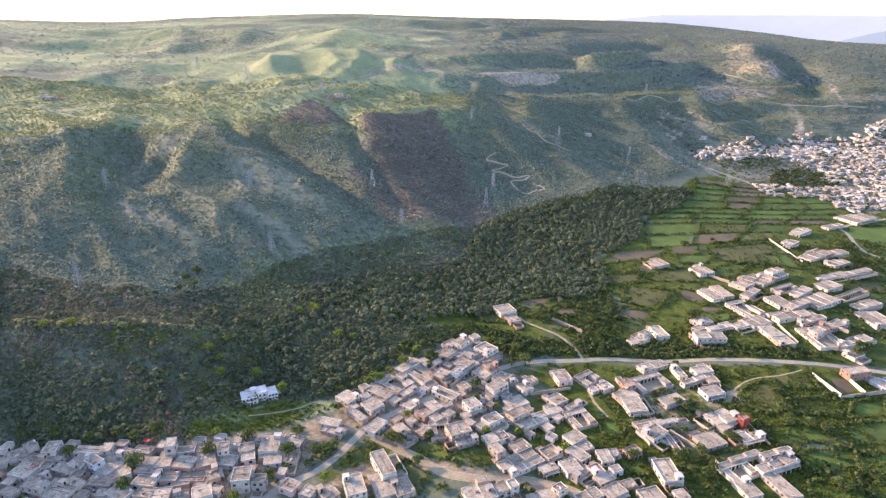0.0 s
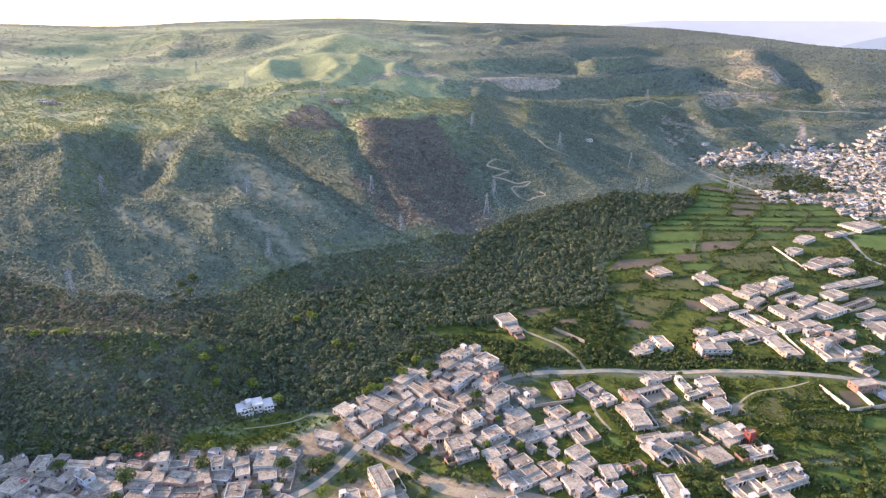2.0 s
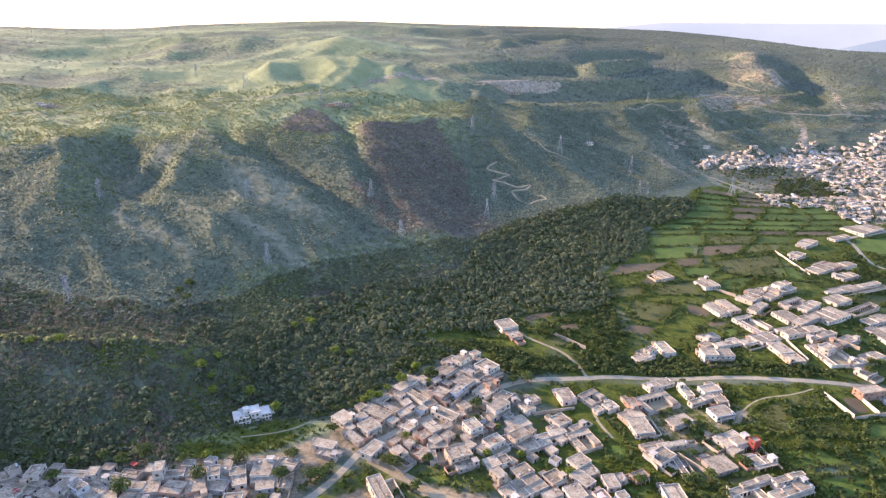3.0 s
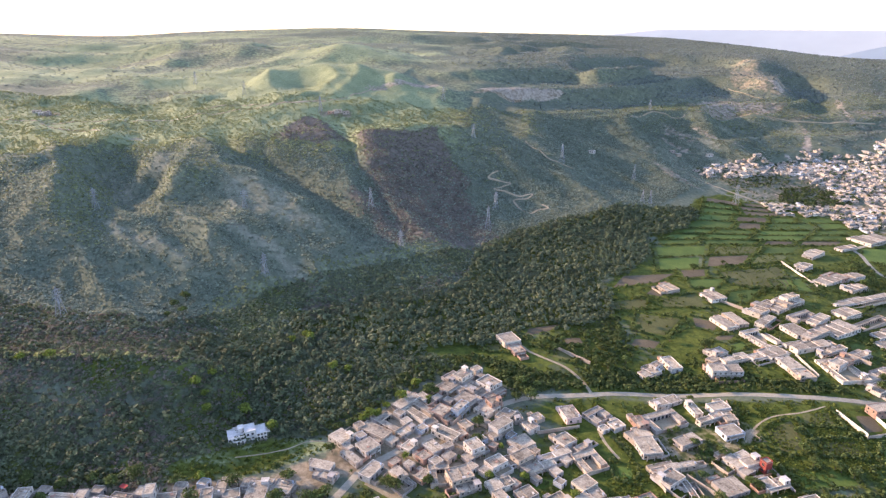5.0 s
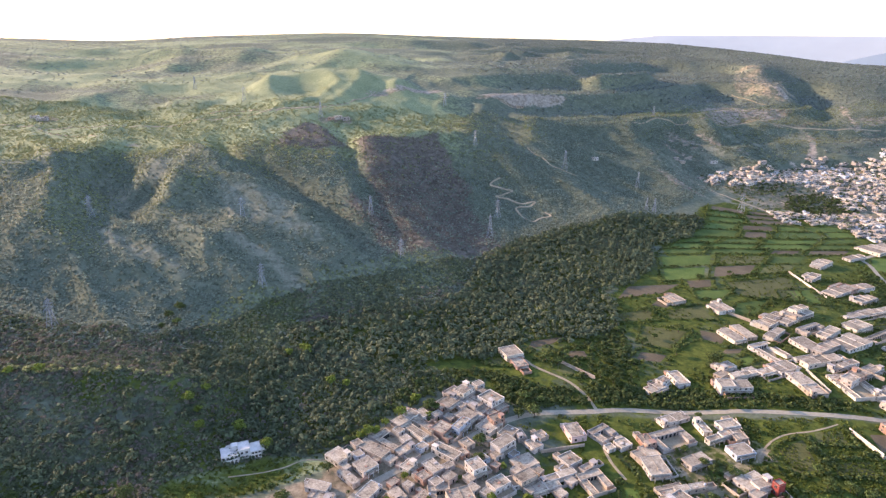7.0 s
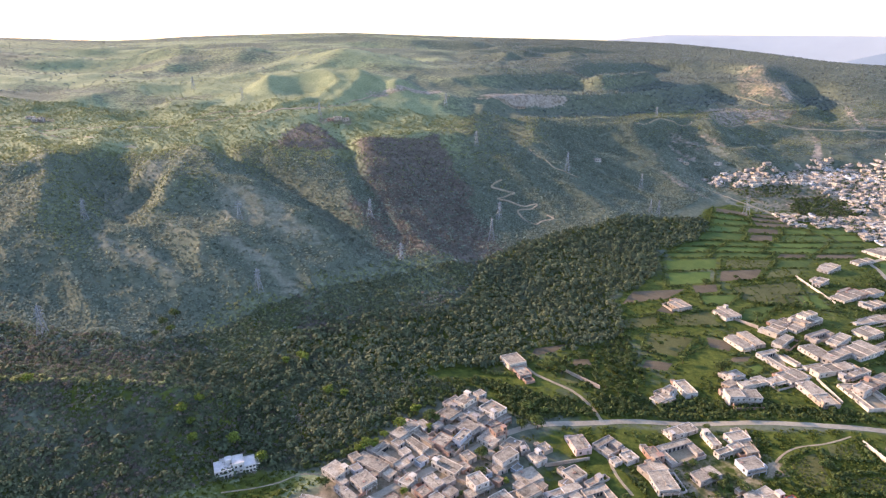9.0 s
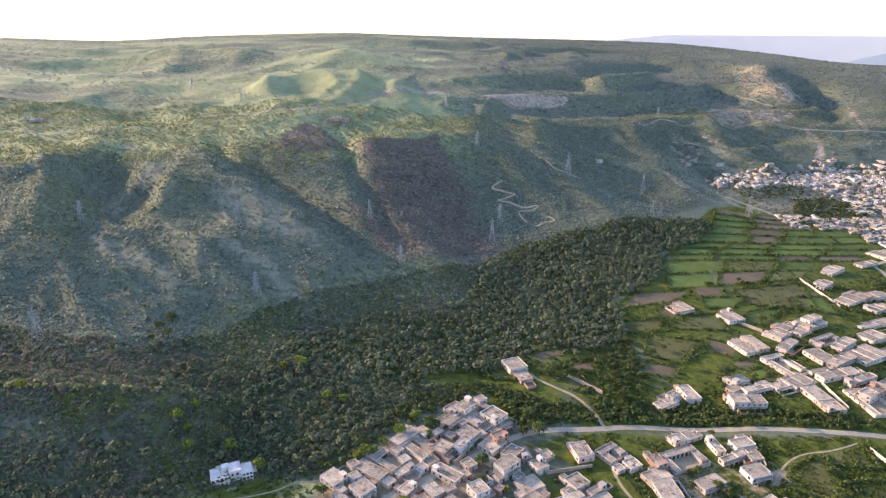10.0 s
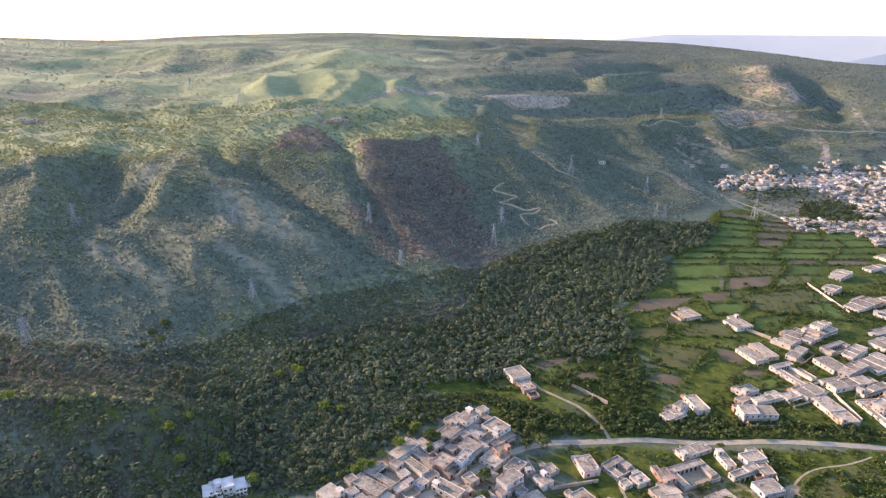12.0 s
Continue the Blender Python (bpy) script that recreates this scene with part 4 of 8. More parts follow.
BEDS = [
    ([(191.3, 551.6), (236.6, 564.6), (250.5, 596.4), (200.2, 585.7)], "crop"),
    ([(239.9, 565.6), (285.1, 578.6), (304.5, 607.9), (254.2, 597.2)], "soil"),
    ([(288.4, 579.6), (326.2, 590.5), (350.3, 617.7), (308.2, 608.7)], "dull"),
    ([(200.6, 587.3), (255.1, 598.8), (267.8, 626.8), (208.4, 617.6)], "crop"),
    ([(258.8, 599.5), (309.9, 610.3), (327.5, 636.1), (271.8, 627.4)], "dull"),
    ([(313.6, 611.1), (351.4, 619), (372.7, 643.1), (331.6, 636.7)], "crop"),
    ([(209.4, 622.4), (256, 629.8), (267.4, 644.8), (220.8, 637.3)], "crop"),
    ([(261.2, 630.6), (322.8, 640.4), (334.4, 655.6), (272.7, 645.7)], "crop"),
    ([(328.1, 641.2), (365.9, 647.2), (377.6, 662.6), (339.7, 656.5)], "soil"),
    ([(371.2, 648.1), (423.7, 656.4), (435.5, 672), (382.9, 663.5)], "soil"),
    ([(221.7, 638.5), (261.8, 645), (274.8, 661.9), (234.6, 655.3)], "dark"),
    ([(267.1, 645.8), (320.4, 654.4), (333.5, 671.6), (280.1, 662.8)], "crop"),
    ([(325.7, 655.3), (387.1, 665.2), (400.3, 682.6), (338.8, 672.5)], "crop"),
    ([(392.3, 666.1), (436.5, 673.2), (449.8, 690.8), (405.6, 683.5)], "crop"),
    ([(235.5, 656.5), (283.1, 664.3), (294.1, 678.8), (246.4, 670.8)], "crop"),
    ([(288.4, 665.2), (332.8, 672.5), (343.9, 687.1), (299.4, 679.7)], "crop"),
    ([(338.1, 673.4), (404.5, 684.4), (415.8, 699.2), (349.2, 688)], "crop"),
    ([(409.8, 685.2), (450.7, 692), (462.1, 706.9), (421.1, 700)], "crop"),
    ([(258.8, 677.6), (316.1, 687), (331.2, 712.2), (280.5, 705.6)], "crop"),
    ([(321.2, 687.9), (356, 693.6), (366.4, 716.9), (335.7, 712.8)], "soil"),
    ([(361.1, 694.4), (425.5, 705), (427.9, 725), (371, 717.5)], "dark"),
    ([(430.7, 705.9), (468.3, 712.1), (465.8, 730), (432.5, 725.6)], "crop"),
    ([(281.5, 706.8), (324.9, 712.5), (337.7, 732.9), (298.9, 729.2)], "dark"),
    ([(329.5, 713.1), (375, 719), (382.5, 737.2), (341.8, 733.3)], "soil"),
    ([(379.5, 719.6), (412.3, 723.8), (415.9, 740.5), (386.6, 737.6)], "crop"),
    ([(416.9, 724.4), (465.6, 730.8), (463.6, 745.1), (420, 740.9)], "crop"),
    ([(300.5, 734.5), (351.6, 739.4), (353.7, 754.9), (308.6, 753)], "crop"),
    ([(354.5, 739.7), (418, 745.7), (412.3, 757.5), (356.2, 755.1)], "soil"),
    ([(309.2, 754.4), (355.4, 756.2), (357.2, 771.3), (317.1, 772.5)], "dark"),
    ([(357.9, 756.3), (411.9, 758.4), (406.2, 769.9), (359.4, 771.3)], "soil"),
    ([(317.8, 773.9), (367, 772.2), (367.3, 786.2), (325.5, 791.5)], "soil"),
    ([(369.2, 772.1), (405.8, 770.8), (400.3, 782), (369.2, 786)], "soil"),
    ([(137.9, 511.7), (184.7, 525.6), (210.8, 549.9), (154.5, 539)], "soil"),
    ([(208.7, 535.4), (235.3, 543.6), (243.4, 565.1), (211.1, 558.8)], "soil"),
    ([(160, 500.6), (180.5, 494.7), (189.8, 508.9), (178, 520.2)], "soil"),
    ([(209.4, 514.7), (233.9, 519.2), (253.5, 542.5), (211.4, 535.7)], "crop"),
    ([(227.5, 489.9), (246.2, 488.3), (276.8, 523.7), (240.3, 512.1)], "crop"),
    ([(246.7, 525.5), (302.3, 518.2), (319.8, 580.7), (248.3, 556.6)], "dull"),
    ([(282.7, 519.8), (317.9, 509.2), (324.1, 550.5), (288.2, 542.9)], "crop"),
    ([(126.5, 471.5), (165.6, 477.1), (166.9, 498.6), (135.2, 489.3)], "dull"),
    ([(171, 479.3), (213.5, 478.2), (211.9, 507.6), (173.1, 494.4)], "dull"),
    ([(137.8, 442.2), (161.1, 430.9), (186.7, 462), (150, 471.8)], "dull"),
    ([(164, 433.5), (184, 447.3), (184.4, 455.1), (163.2, 438.1)], "crop"),
    ([(186.3, 447.3), (200.5, 437.7), (214, 455.3), (188.4, 467.1)], "soil"),
    ([(188.7, 425.7), (209.1, 426.1), (218.1, 437.5), (197.6, 435.8)], "soil"),
    ([(200.6, 405.1), (216.6, 418.5), (216.3, 427.9), (199.7, 420.7)], "crop"),
    ([(127.5, 419), (149.5, 413.8), (160, 427.4), (135.4, 432.8)], "soil"),
    ([(53.5, 424.9), (74.3, 435.3), (95, 452.9), (57.4, 441.1)], "soil"),
    ([(66.8, 396.6), (88.1, 390.2), (87.2, 408.1), (75.6, 414.2)], "dull"),
    ([(82, 414.7), (101.8, 418.4), (99.8, 430.3), (79.9, 428.7)], "soil"),
    ([(22.5, 406.6), (43, 403.2), (40, 418.7), (27.2, 417.8)], "dull"),
    ([(3.9, 425.8), (22.7, 412), (33.3, 425.5), (19.4, 437.9)], "dull"),
    ([(-45.2, 364.3), (-16.6, 373.1), (-21.1, 387.1), (-52.3, 380.4)], "dull"),
    ([(179.4, 323), (180.1, 298.4), (197.8, 301.5), (203.9, 335.1)], "dull"),
    ([(202.6, 325), (228.1, 322.9), (229.9, 340.6), (206.6, 336.9)], "dull"),
    ([(197.6, 297.9), (227.4, 298.9), (231.6, 314.9), (203.1, 312.1)], "dull"),
    ([(235.1, 315.1), (253, 319.2), (254.8, 339.7), (238.6, 340)], "soil"),
    ([(228.7, 295.5), (253.7, 300.2), (263.6, 315.4), (241.7, 311.8)], "crop"),
    ([(175.3, 271.6), (211.4, 276.7), (215.8, 290), (178.6, 288.2)], "crop"),
    ([(214.9, 272.3), (248.6, 277.4), (257.3, 294.9), (223, 291.3)], "dark"),
    ([(182, 250.3), (210.4, 254.9), (216.7, 270.1), (186.5, 267.1)], "crop"),
    ([(203, 242.8), (233.5, 246.9), (242.3, 268.1), (215.5, 265.7)], "dark"),
    ([(174.5, 231.3), (204.5, 227.9), (208.1, 242), (179.9, 246.3)], "crop"),
    ([(135.2, 299.3), (144.9, 294.6), (150.8, 310.5), (135.5, 310)], "dark"),
    ([(90.4, 318), (100, 295.8), (98.9, 311), (93.5, 320.9)], "dull"),
    ([(85.4, 281.1), (98.1, 276.2), (101, 293.2), (87, 295)], "crop"),
    ([(39.3, 271.4), (51.6, 273), (61, 283.9), (42.4, 285.9)], "crop"),
    ([(136.9, 265.6), (166, 270.9), (165.5, 276.6), (135.6, 270.1)], "crop"),
    ([(119.6, 246.3), (131.9, 238.6), (137.8, 256.8), (121.9, 260.9)], "crop"),
    ([(85.1, 254.4), (101.9, 248.3), (105.5, 265), (86.6, 260.7)], "dark"),
    ([(279.2, 417.1), (313.4, 391.5), (328.2, 413.9), (292.6, 425.7)], "crop"),
    ([(328, 470.7), (367.7, 473.6), (385.1, 499.8), (353.9, 497)], "dull"),
    ([(422.2, 618.2), (445, 590.5), (498.3, 660.8), (441.9, 651.3)], "crop"),
    ([(-18.1, 266), (-0.2, 266.7), (2.8, 259.1), (-13.3, 259.3)], "crop"),
    ([(-28.2, 244.9), (-13.7, 233.3), (-8.7, 248.7), (-22.2, 259.5)], "dull"),
]
ROW = (-0.16, -0.99)  # the way the crop rows run
VILLAGE = [
    [(-63.4, 306), (-45.4, 324.1), (-4.1, 363.3), (19.3, 379.1), (36.9, 353.8), (37.9, 323), (75.1, 318.2), (84.9, 285.9), (92.5, 234.9), (-61.8, 229.2), (-66.3, 252.5), (-46.7, 279.1)],
    [(-229.4, 256.7), (-151.7, 264), (-89.5, 276.6), (-74.7, 272.1), (-77.9, 252.5), (-88, 236.6), (-92.4, 223.9), (-214.3, 220.7)],
    [(99, 348.8), (186, 347), (175.7, 306.6), (172.3, 271.6), (146.4, 234.1), (84.2, 234.2)],
    [(123.5, 386.5), (191.4, 419.2), (258, 515.9), (408.9, 616), (455.8, 607.1), (292.6, 359.8), (194.8, 367.8)],
]
CLEARINGS = [
    ([(-92.4, 223.9), (-80.5, 239.6), (-65.9, 250.5), (-55.4, 265.5), (-44.9, 284.6), (-32.6, 295.7), (-16.9, 307.3), (3.2, 319.7), (21.1, 335.9), (37.5, 347.4), (55.5, 353.8), (81.8, 355.5), (116.4, 358.9), (171.8, 357.1), (218.1, 353.1), (249.9, 350.3), (275.7, 346.8), (306.4, 341.2)], 3.65),
    ([(-40.4, 278.2), (-27.3, 269.5), (-14.9, 260.7), (-0.1, 248.7), (16.7, 244.3), (39.4, 246), (58.1, 240.1), (67.7, 233.4)], 4.3),
    ([(91.1, 355), (86.7, 371.8), (79.3, 385.7), (68.6, 395.1), (57.6, 404.6), (52.3, 413.6)], 2.6),
    ([(86.4, 326.9), (87.9, 311.2), (92.3, 297)], 2.1),
    ([(166.2, 311.6), (176.1, 323.2), (190.6, 333), (210.1, 336.9), (227.9, 343.6)], 2.2),
    ([(63.3, 796.2), (50.6, 789.2), (64.4, 777.9), (76.8, 771.5), (56.3, 762.6), (67.9, 757.2), (86.3, 743.6), (100.6, 747.9), (95.5, 738.1), (78.2, 736.4), (83.4, 712.4), (93.2, 698.9), (104.5, 710.0), (115.7, 714.3), (109.5, 723.7)], 2.6),
    ([(107.2, 889.5), (129, 841), (146.7, 829.3), (165.1, 823.6)], 2.1),
    ([(336.9, 864.8), (355.1, 837.9), (382.4, 808.7), (406, 777.2), (419.7, 745.4)], 3.3),
    ([(433.2, 546.2), (415.1, 577.9), (427.6, 627.2), (431.5, 646.5), (462.4, 664.3), (504.3, 681.9)], 3.3),
    ([(-600.0, 843.7), (-512.8, 836.1), (-435.2, 863.5), (-368, 890.7), (-264.6, 925.9), (-176.9, 944.8)], 2.6),
    ([(-113, 293.5), (-89, 301.4), (-77.2, 308.2), (-63.6, 307.6)], 1.9),
    ([(-353.8, 929.0), (-302.5, 941.3), (-241.3, 932.8), (-194.0, 946.1), (-133.1, 995.5), (-118.2, 1021.7)], 2.6),
    ([(-527.5, 830.1), (-490.1, 808.8), (-457.3, 795.4), (-423.9, 780.8)], 2.6),
    ([(294.1, 1045.4), (337.0, 1084.5), (360.5, 1088.3), (393.4, 1088.5), (401.0, 1098.3)], 3.0),
    ([(421.3, 1096.7), (508.1, 1147.3), (606.5, 1121.0), (670.4, 1110.5), (732.8, 1107.2)], 4.0),
    ([(584.7, 1367.6), (586.0, 1320.6), (587.0, 1269.9), (595.9, 1227.1)], 2.6),
]


# ---------------------------------------------------------------- ground
def build_ground():
    front = np.radians(np.concatenate([np.arange(-44, 44.01, 0.2)]))
    rest = np.radians(np.arange(48, 316, 4.0))
    bearings = np.concatenate([front, rest])
    rings = np.concatenate([[0.5, 40, 80, 120, 150], np.exp(np.arange(np.log(170), np.log(4850), 0.0085))])
    b, r = np.meshgrid(bearings, rings, indexing="ij")
    x, y = r * np.sin(b), r * np.cos(b)
    z = ground_height(x, y)
    nb, nr = b.shape
    i, j = np.meshgrid(np.arange(nb), np.arange(nr - 1), indexing="ij")
    k = (i + 1) % nb
    faces = np.stack([i * nr + j, i * nr + j + 1, k * nr + j + 1, k * nr + j], -1).reshape(-1, 4)
    me = bpy.data.meshes.new("ground")
    me.vertices.add(nb * nr)
    me.vertices.foreach_set("co", np.stack([x, y, z], -1).astype(np.float32).ravel())
    me.loops.add(faces.size)
    me.loops.foreach_set("vertex_index", faces.astype(np.int32).ravel())
    me.polygons.add(len(faces))
    me.polygons.foreach_set("loop_start", np.arange(0, faces.size, 4, dtype=np.int32))
    me.polygons.foreach_set("loop_total", np.full(len(faces), 4, dtype=np.int32))
    me.polygons.foreach_set("use_smooth", np.ones(len(faces), bool))
    me.materials.append(LAND)
    grass, bare, dry, earth = cover_at(x, y, z)
    layer = me.attributes.new("cover", "FLOAT_COLOR", "POINT")
    layer.data.foreach_set("color", np.stack([grass, bare, dry, earth], -1).astype(np.float32).ravel())
    green = np.maximum(0.75 * within(x, y, FARMLAND, 8), 0.72 * within(x, y, EAST_GREEN, 8))
    for outline, amount in [(MEADOW, 0.6), (GREEN_LOW, 0.5), (VILLAGE_EDGE, 0.7), (WOOD, 0.62), (LOWER, 0.42)] + [(v, 0.5) for v in VILLAGE]:
        green = np.maximum(green, amount * within(x, y, outline, 6))
    cut = np.zeros_like(z)
    stray = 9 * fractal(x, y, 40, 3, 109), 9 * fractal(x, y, 40, 3, 113)
    for outline, amount in CUTS:
        cut = np.maximum(cut, amount * within(x + stray[0], y + stray[1], outline, 8))
    r, bearing = np.hypot(x, y), np.degrees(np.arctan2(x, y))
    streak = fractal(0.83 * x + 0.55 * y, 0.1 * (0.55 * x - 0.83 * y), 13, 2, 27)
    cut = np.maximum(cut, 0.85 * smooth(streak, 0.35, 0.9) * smooth(bearing, 15, 20) * smooth(r, 850, 910) * (1 - smooth(r, 1090, 1170)))
    me.attributes.new("cut", "FLOAT", "POINT").data.foreach_set("value", cut.astype(np.float32).ravel())
    farmed = green > 0.03
    green = green + 0.34 * fractal(x, y, 34, 4, 71)
    me.attributes.new("lush", "FLOAT", "POINT").data.foreach_set("value", (green * farmed).astype(np.float32).ravel())
    me.update()
    me.validate()
    return tagged(new("ground", me), "valley floor and scrub hillside of earth, grass and rock", "ground", kind="structure")


def cover_at(x, y, z):
    """How far grass, bare rock, dry growth and trodden earth cover the land at a place."""
    r = np.hypot(x, y)
    bearing = np.degrees(np.arctan2(x, y))
    # the edges of the covers wander on the open hillside
    stray = smooth(r, 380, 520)
    x, y = x + 13 * stray * fractal(x, y, 55, 4, 101), y + 13 * stray * fractal(x, y, 55, 4, 107)
    grass = smooth(r, 700, 900) * smooth(-bearing, -9, 6) * (1 - 0.3 * smooth(r, 1350, 1800)) + 0.35 * smooth(r, 1000, 1200) * smooth(bearing, -9, 6) * (1 - smooth(r, 1300, 1600))
    grass = grass * (0.62 + 0.45 * fractal(x * 0.6, y, 130, 4, 21))
    for spot, amount in ((MEADOW, 0.85), (GREEN_LOW, 0.7), (FARMLAND, 0.4), (EAST_GREEN, 0.4), (OPEN_SCRUB, 0.36)):
        grass = np.maximum(grass, amount * within(x, y, spot, 6))
    for spot, amount in SUNNY:
        grass = np.maximum(grass, 0.42 * amount * within(x, y, spot, 18))
    bare = np.zeros_like(grass)
    for spot, amount in BARE:
        bare = np.maximum(bare, 0.72 * amount * within(x, y, spot, 10))
    # scree that runs down the steep slope above the town
    streak = fractal(0.83 * x + 0.55 * y, 0.12 * (0.55 * x - 0.83 * y), 15, 3, 27)
    bare = np.maximum(bare, 0.75 * smooth(streak, 0.05, 0.8) * smooth(bearing, 17, 24) * smooth(r, 840, 900) * (1 - smooth(r, 1130, 1230)))
    dry = np.zeros_like(grass)
    for spot, amount in DRY:
        dry = np.maximum(dry, amount * within(x, y, spot, 16))
    dry = np.maximum(dry, 0.24 * within(x, y, LOWER, 12) * (1 - within(x, y, OPEN_SCRUB, 12)))
    earth = np.zeros_like(grass)
    for spot, amount in EARTH:
        earth = np.maximum(earth, (amount - 0.12) * within(x, y, spot, 5) + 0.22 * amount * fractal(x, y, 16, 3, 95) * (within(x, y, spot, 5) > 0.3))
    return grass, bare, dry, earth


ground = build_ground()


# ---------------------------------------------------------------- roads and paths
def laid(verts):
    """Points whose z counts from the ground, in the world's z."""
    v = np.array(verts, float)
    v[:, 2] += ground_height(v[:, 0], v[:, 1])
    return v.tolist()


def ribbon(name, line, width, mat, label, rise=0.12, wander=0.12):
    """A road along a line, laid on the ground with a low edge."""
    line = [Vector((x, y, 0)) for x, y in line]
    path = []
    for k in range(len(line) - 1):
        p0, p1, p2, p3 = line[max(k - 1, 0)], line[k], line[k + 1], line[min(k + 2, len(line) - 1)]
        steps = max(2, int((p2 - p1).length / 2.5))
        path += [cubic(p0, p1, p2, p3, s / steps) for s in range(steps)]
    path.append(line[-1])
    verts, faces = [], []
    for k, p in enumerate(path):
        way = path[min(k + 1, len(path) - 1)] - path[max(k - 1, 0)]
        side = Vector((-way.y, way.x, 0)).normalized()
        for c, s in enumerate((-0.5, -0.5, -0.2, 0.2, 0.5, 0.5)):
            q = p + side * width * s * (1 + wander * noise.noise((p.x * 0.15, p.y * 0.15, c * 3.1)))
            lift = -0.4 if c in (0, 5) else rise + (0.03 if c in (2, 3) else 0)
            verts.append((q.x, q.y, lift))
        if k:
            n = (k - 1) * 6
            faces += [(n + c, n + c + 1, n + c + 7, n + c + 6) for c in range(5)]
    verts = laid(verts)
    return tagged(new(name, mesh_of(name, verts, faces, mat)), label, "road" if "road" in name else "path", kind="structure")


ribbon("road", [(-92.4, 223.9), (-80.5, 239.6), (-65.9, 250.5), (-55.4, 265.5), (-44.9, 284.6), (-32.6, 295.7), (-16.9, 307.3), (3.2, 319.7), (21.1, 335.9), (37.5, 347.4), (55.5, 353.8), (81.8, 355.5), (116.4, 358.9), (171.8, 357.1), (218.1, 353.1), (249.9, 350.3), (275.7, 346.8), (306.4, 341.2)], 4.2, ROAD, "dusty pale asphalt road through the village and past the fields", 0.12)
ribbon("track", [(-40.4, 278.2), (-27.3, 269.5), (-14.9, 260.7), (-0.1, 248.7), (16.7, 244.3), (39.4, 246), (58.1, 240.1), (67.7, 233.4)], 6, TRACK, "broad trodden earth track beside the houses", 0.1)
ribbon("farm_track", [(91.1, 355), (86.7, 371.8), (79.3, 385.7), (68.6, 395.1), (57.6, 404.6), (52.3, 413.6)], 2.0, TRACK, "narrow earth farm track to a cream farmhouse", 0.1, 0.35)
ribbon("footpath", [(86.4, 326.9), (87.9, 311.2), (92.3, 297)], 1.6, TRACK, "narrow trodden footpath across the grass", 0.1)
ribbon("footpath", [(166.2, 311.6), (176.1, 323.2), (190.6, 333), (210.1, 336.9), (227.9, 343.6)], 1.1, TRACK, "narrow trodden footpath across the grass", 0.1, 0.5)
ribbon("zigzag_path", [(63.3, 796.2), (50.6, 789.2), (64.4, 777.9), (76.8, 771.5), (56.3, 762.6), (67.9, 757.2), (86.3, 743.6), (100.6, 747.9), (95.5, 738.1), (78.2, 736.4), (83.4, 712.4), (93.2, 698.9), (104.5, 710.0), (115.7, 714.3), (109.5, 723.7)], 2.2, TRACK, "pale earth path zigzagging up the hillside", 0.5)
ribbon("slope_track", [(107.2, 889.5), (129, 841), (146.7, 829.3), (165.1, 823.6)], 1.6, TRACK, "pale eroded track down the hillside", 0.5)
ribbon("town_road", [(336.9, 864.8), (355.1, 837.9), (382.4, 808.7), (406, 777.2), (419.7, 745.4)], 4, TRACK, "pale earth road at the edge of the town", 0.12)
ribbon("town_lane", [(433.2, 546.2), (415.1, 577.9), (427.6, 627.2), (431.5, 646.5), (462.4, 664.3), (504.3, 681.9)], 4, ROAD, "curving asphalt lane among the houses", 0.12)
ribbon("plateau_track", [(-615.1, 865.1), (-520.3, 848.3), (-435.2, 863.5), (-368, 890.7), (-265.6, 929.3), (-176.9, 944.8)], 2.6, TRACK, "pale track over the grassy plateau", 0.3)
ribbon("plateau_track", [(-356.9, 937.0), (-304.9, 948.7), (-241.9, 935.0), (-194.0, 946.1), (-135.1, 1010.5), (-121.1, 1046.6)], 2.6, TRACK, "pale track over the grassy plateau", 0.4)
ribbon("plateau_track", [(-535.1, 842.1), (-496.1, 818.8), (-466.9, 812.2), (-423.9, 780.8)], 2.6, TRACK, "pale track over the grassy plateau", 0.4)
ribbon("mountain_track", [(294.1, 1045.4), (337.0, 1084.5), (360.5, 1088.3), (393.4, 1088.5), (401.0, 1098.3)], 1.7, TRACK, "pale track looping over the mountain's shoulder", 0.4)
ribbon("bench_road", [(421.3, 1096.7), (508.1, 1147.3), (606.5, 1121.0), (670.4, 1110.5), (732.8, 1107.2)], 2.2, TRACK, "pale earth road along the bench above the town", 0.4)
ribbon("outcrop_track", [(584.7, 1367.6), (586.0, 1320.6), (587.0, 1269.9), (595.9, 1227.1)], 1.3, TRACK, "pale track across the golden outcrop", 0.4)
ribbon("footpath", [(-113, 293.5), (-89, 301.4), (-77.2, 308.2), (-63.6, 307.6)], 0.8, TRACK, "narrow trodden footpath across the meadow", 0.1, 0.5)

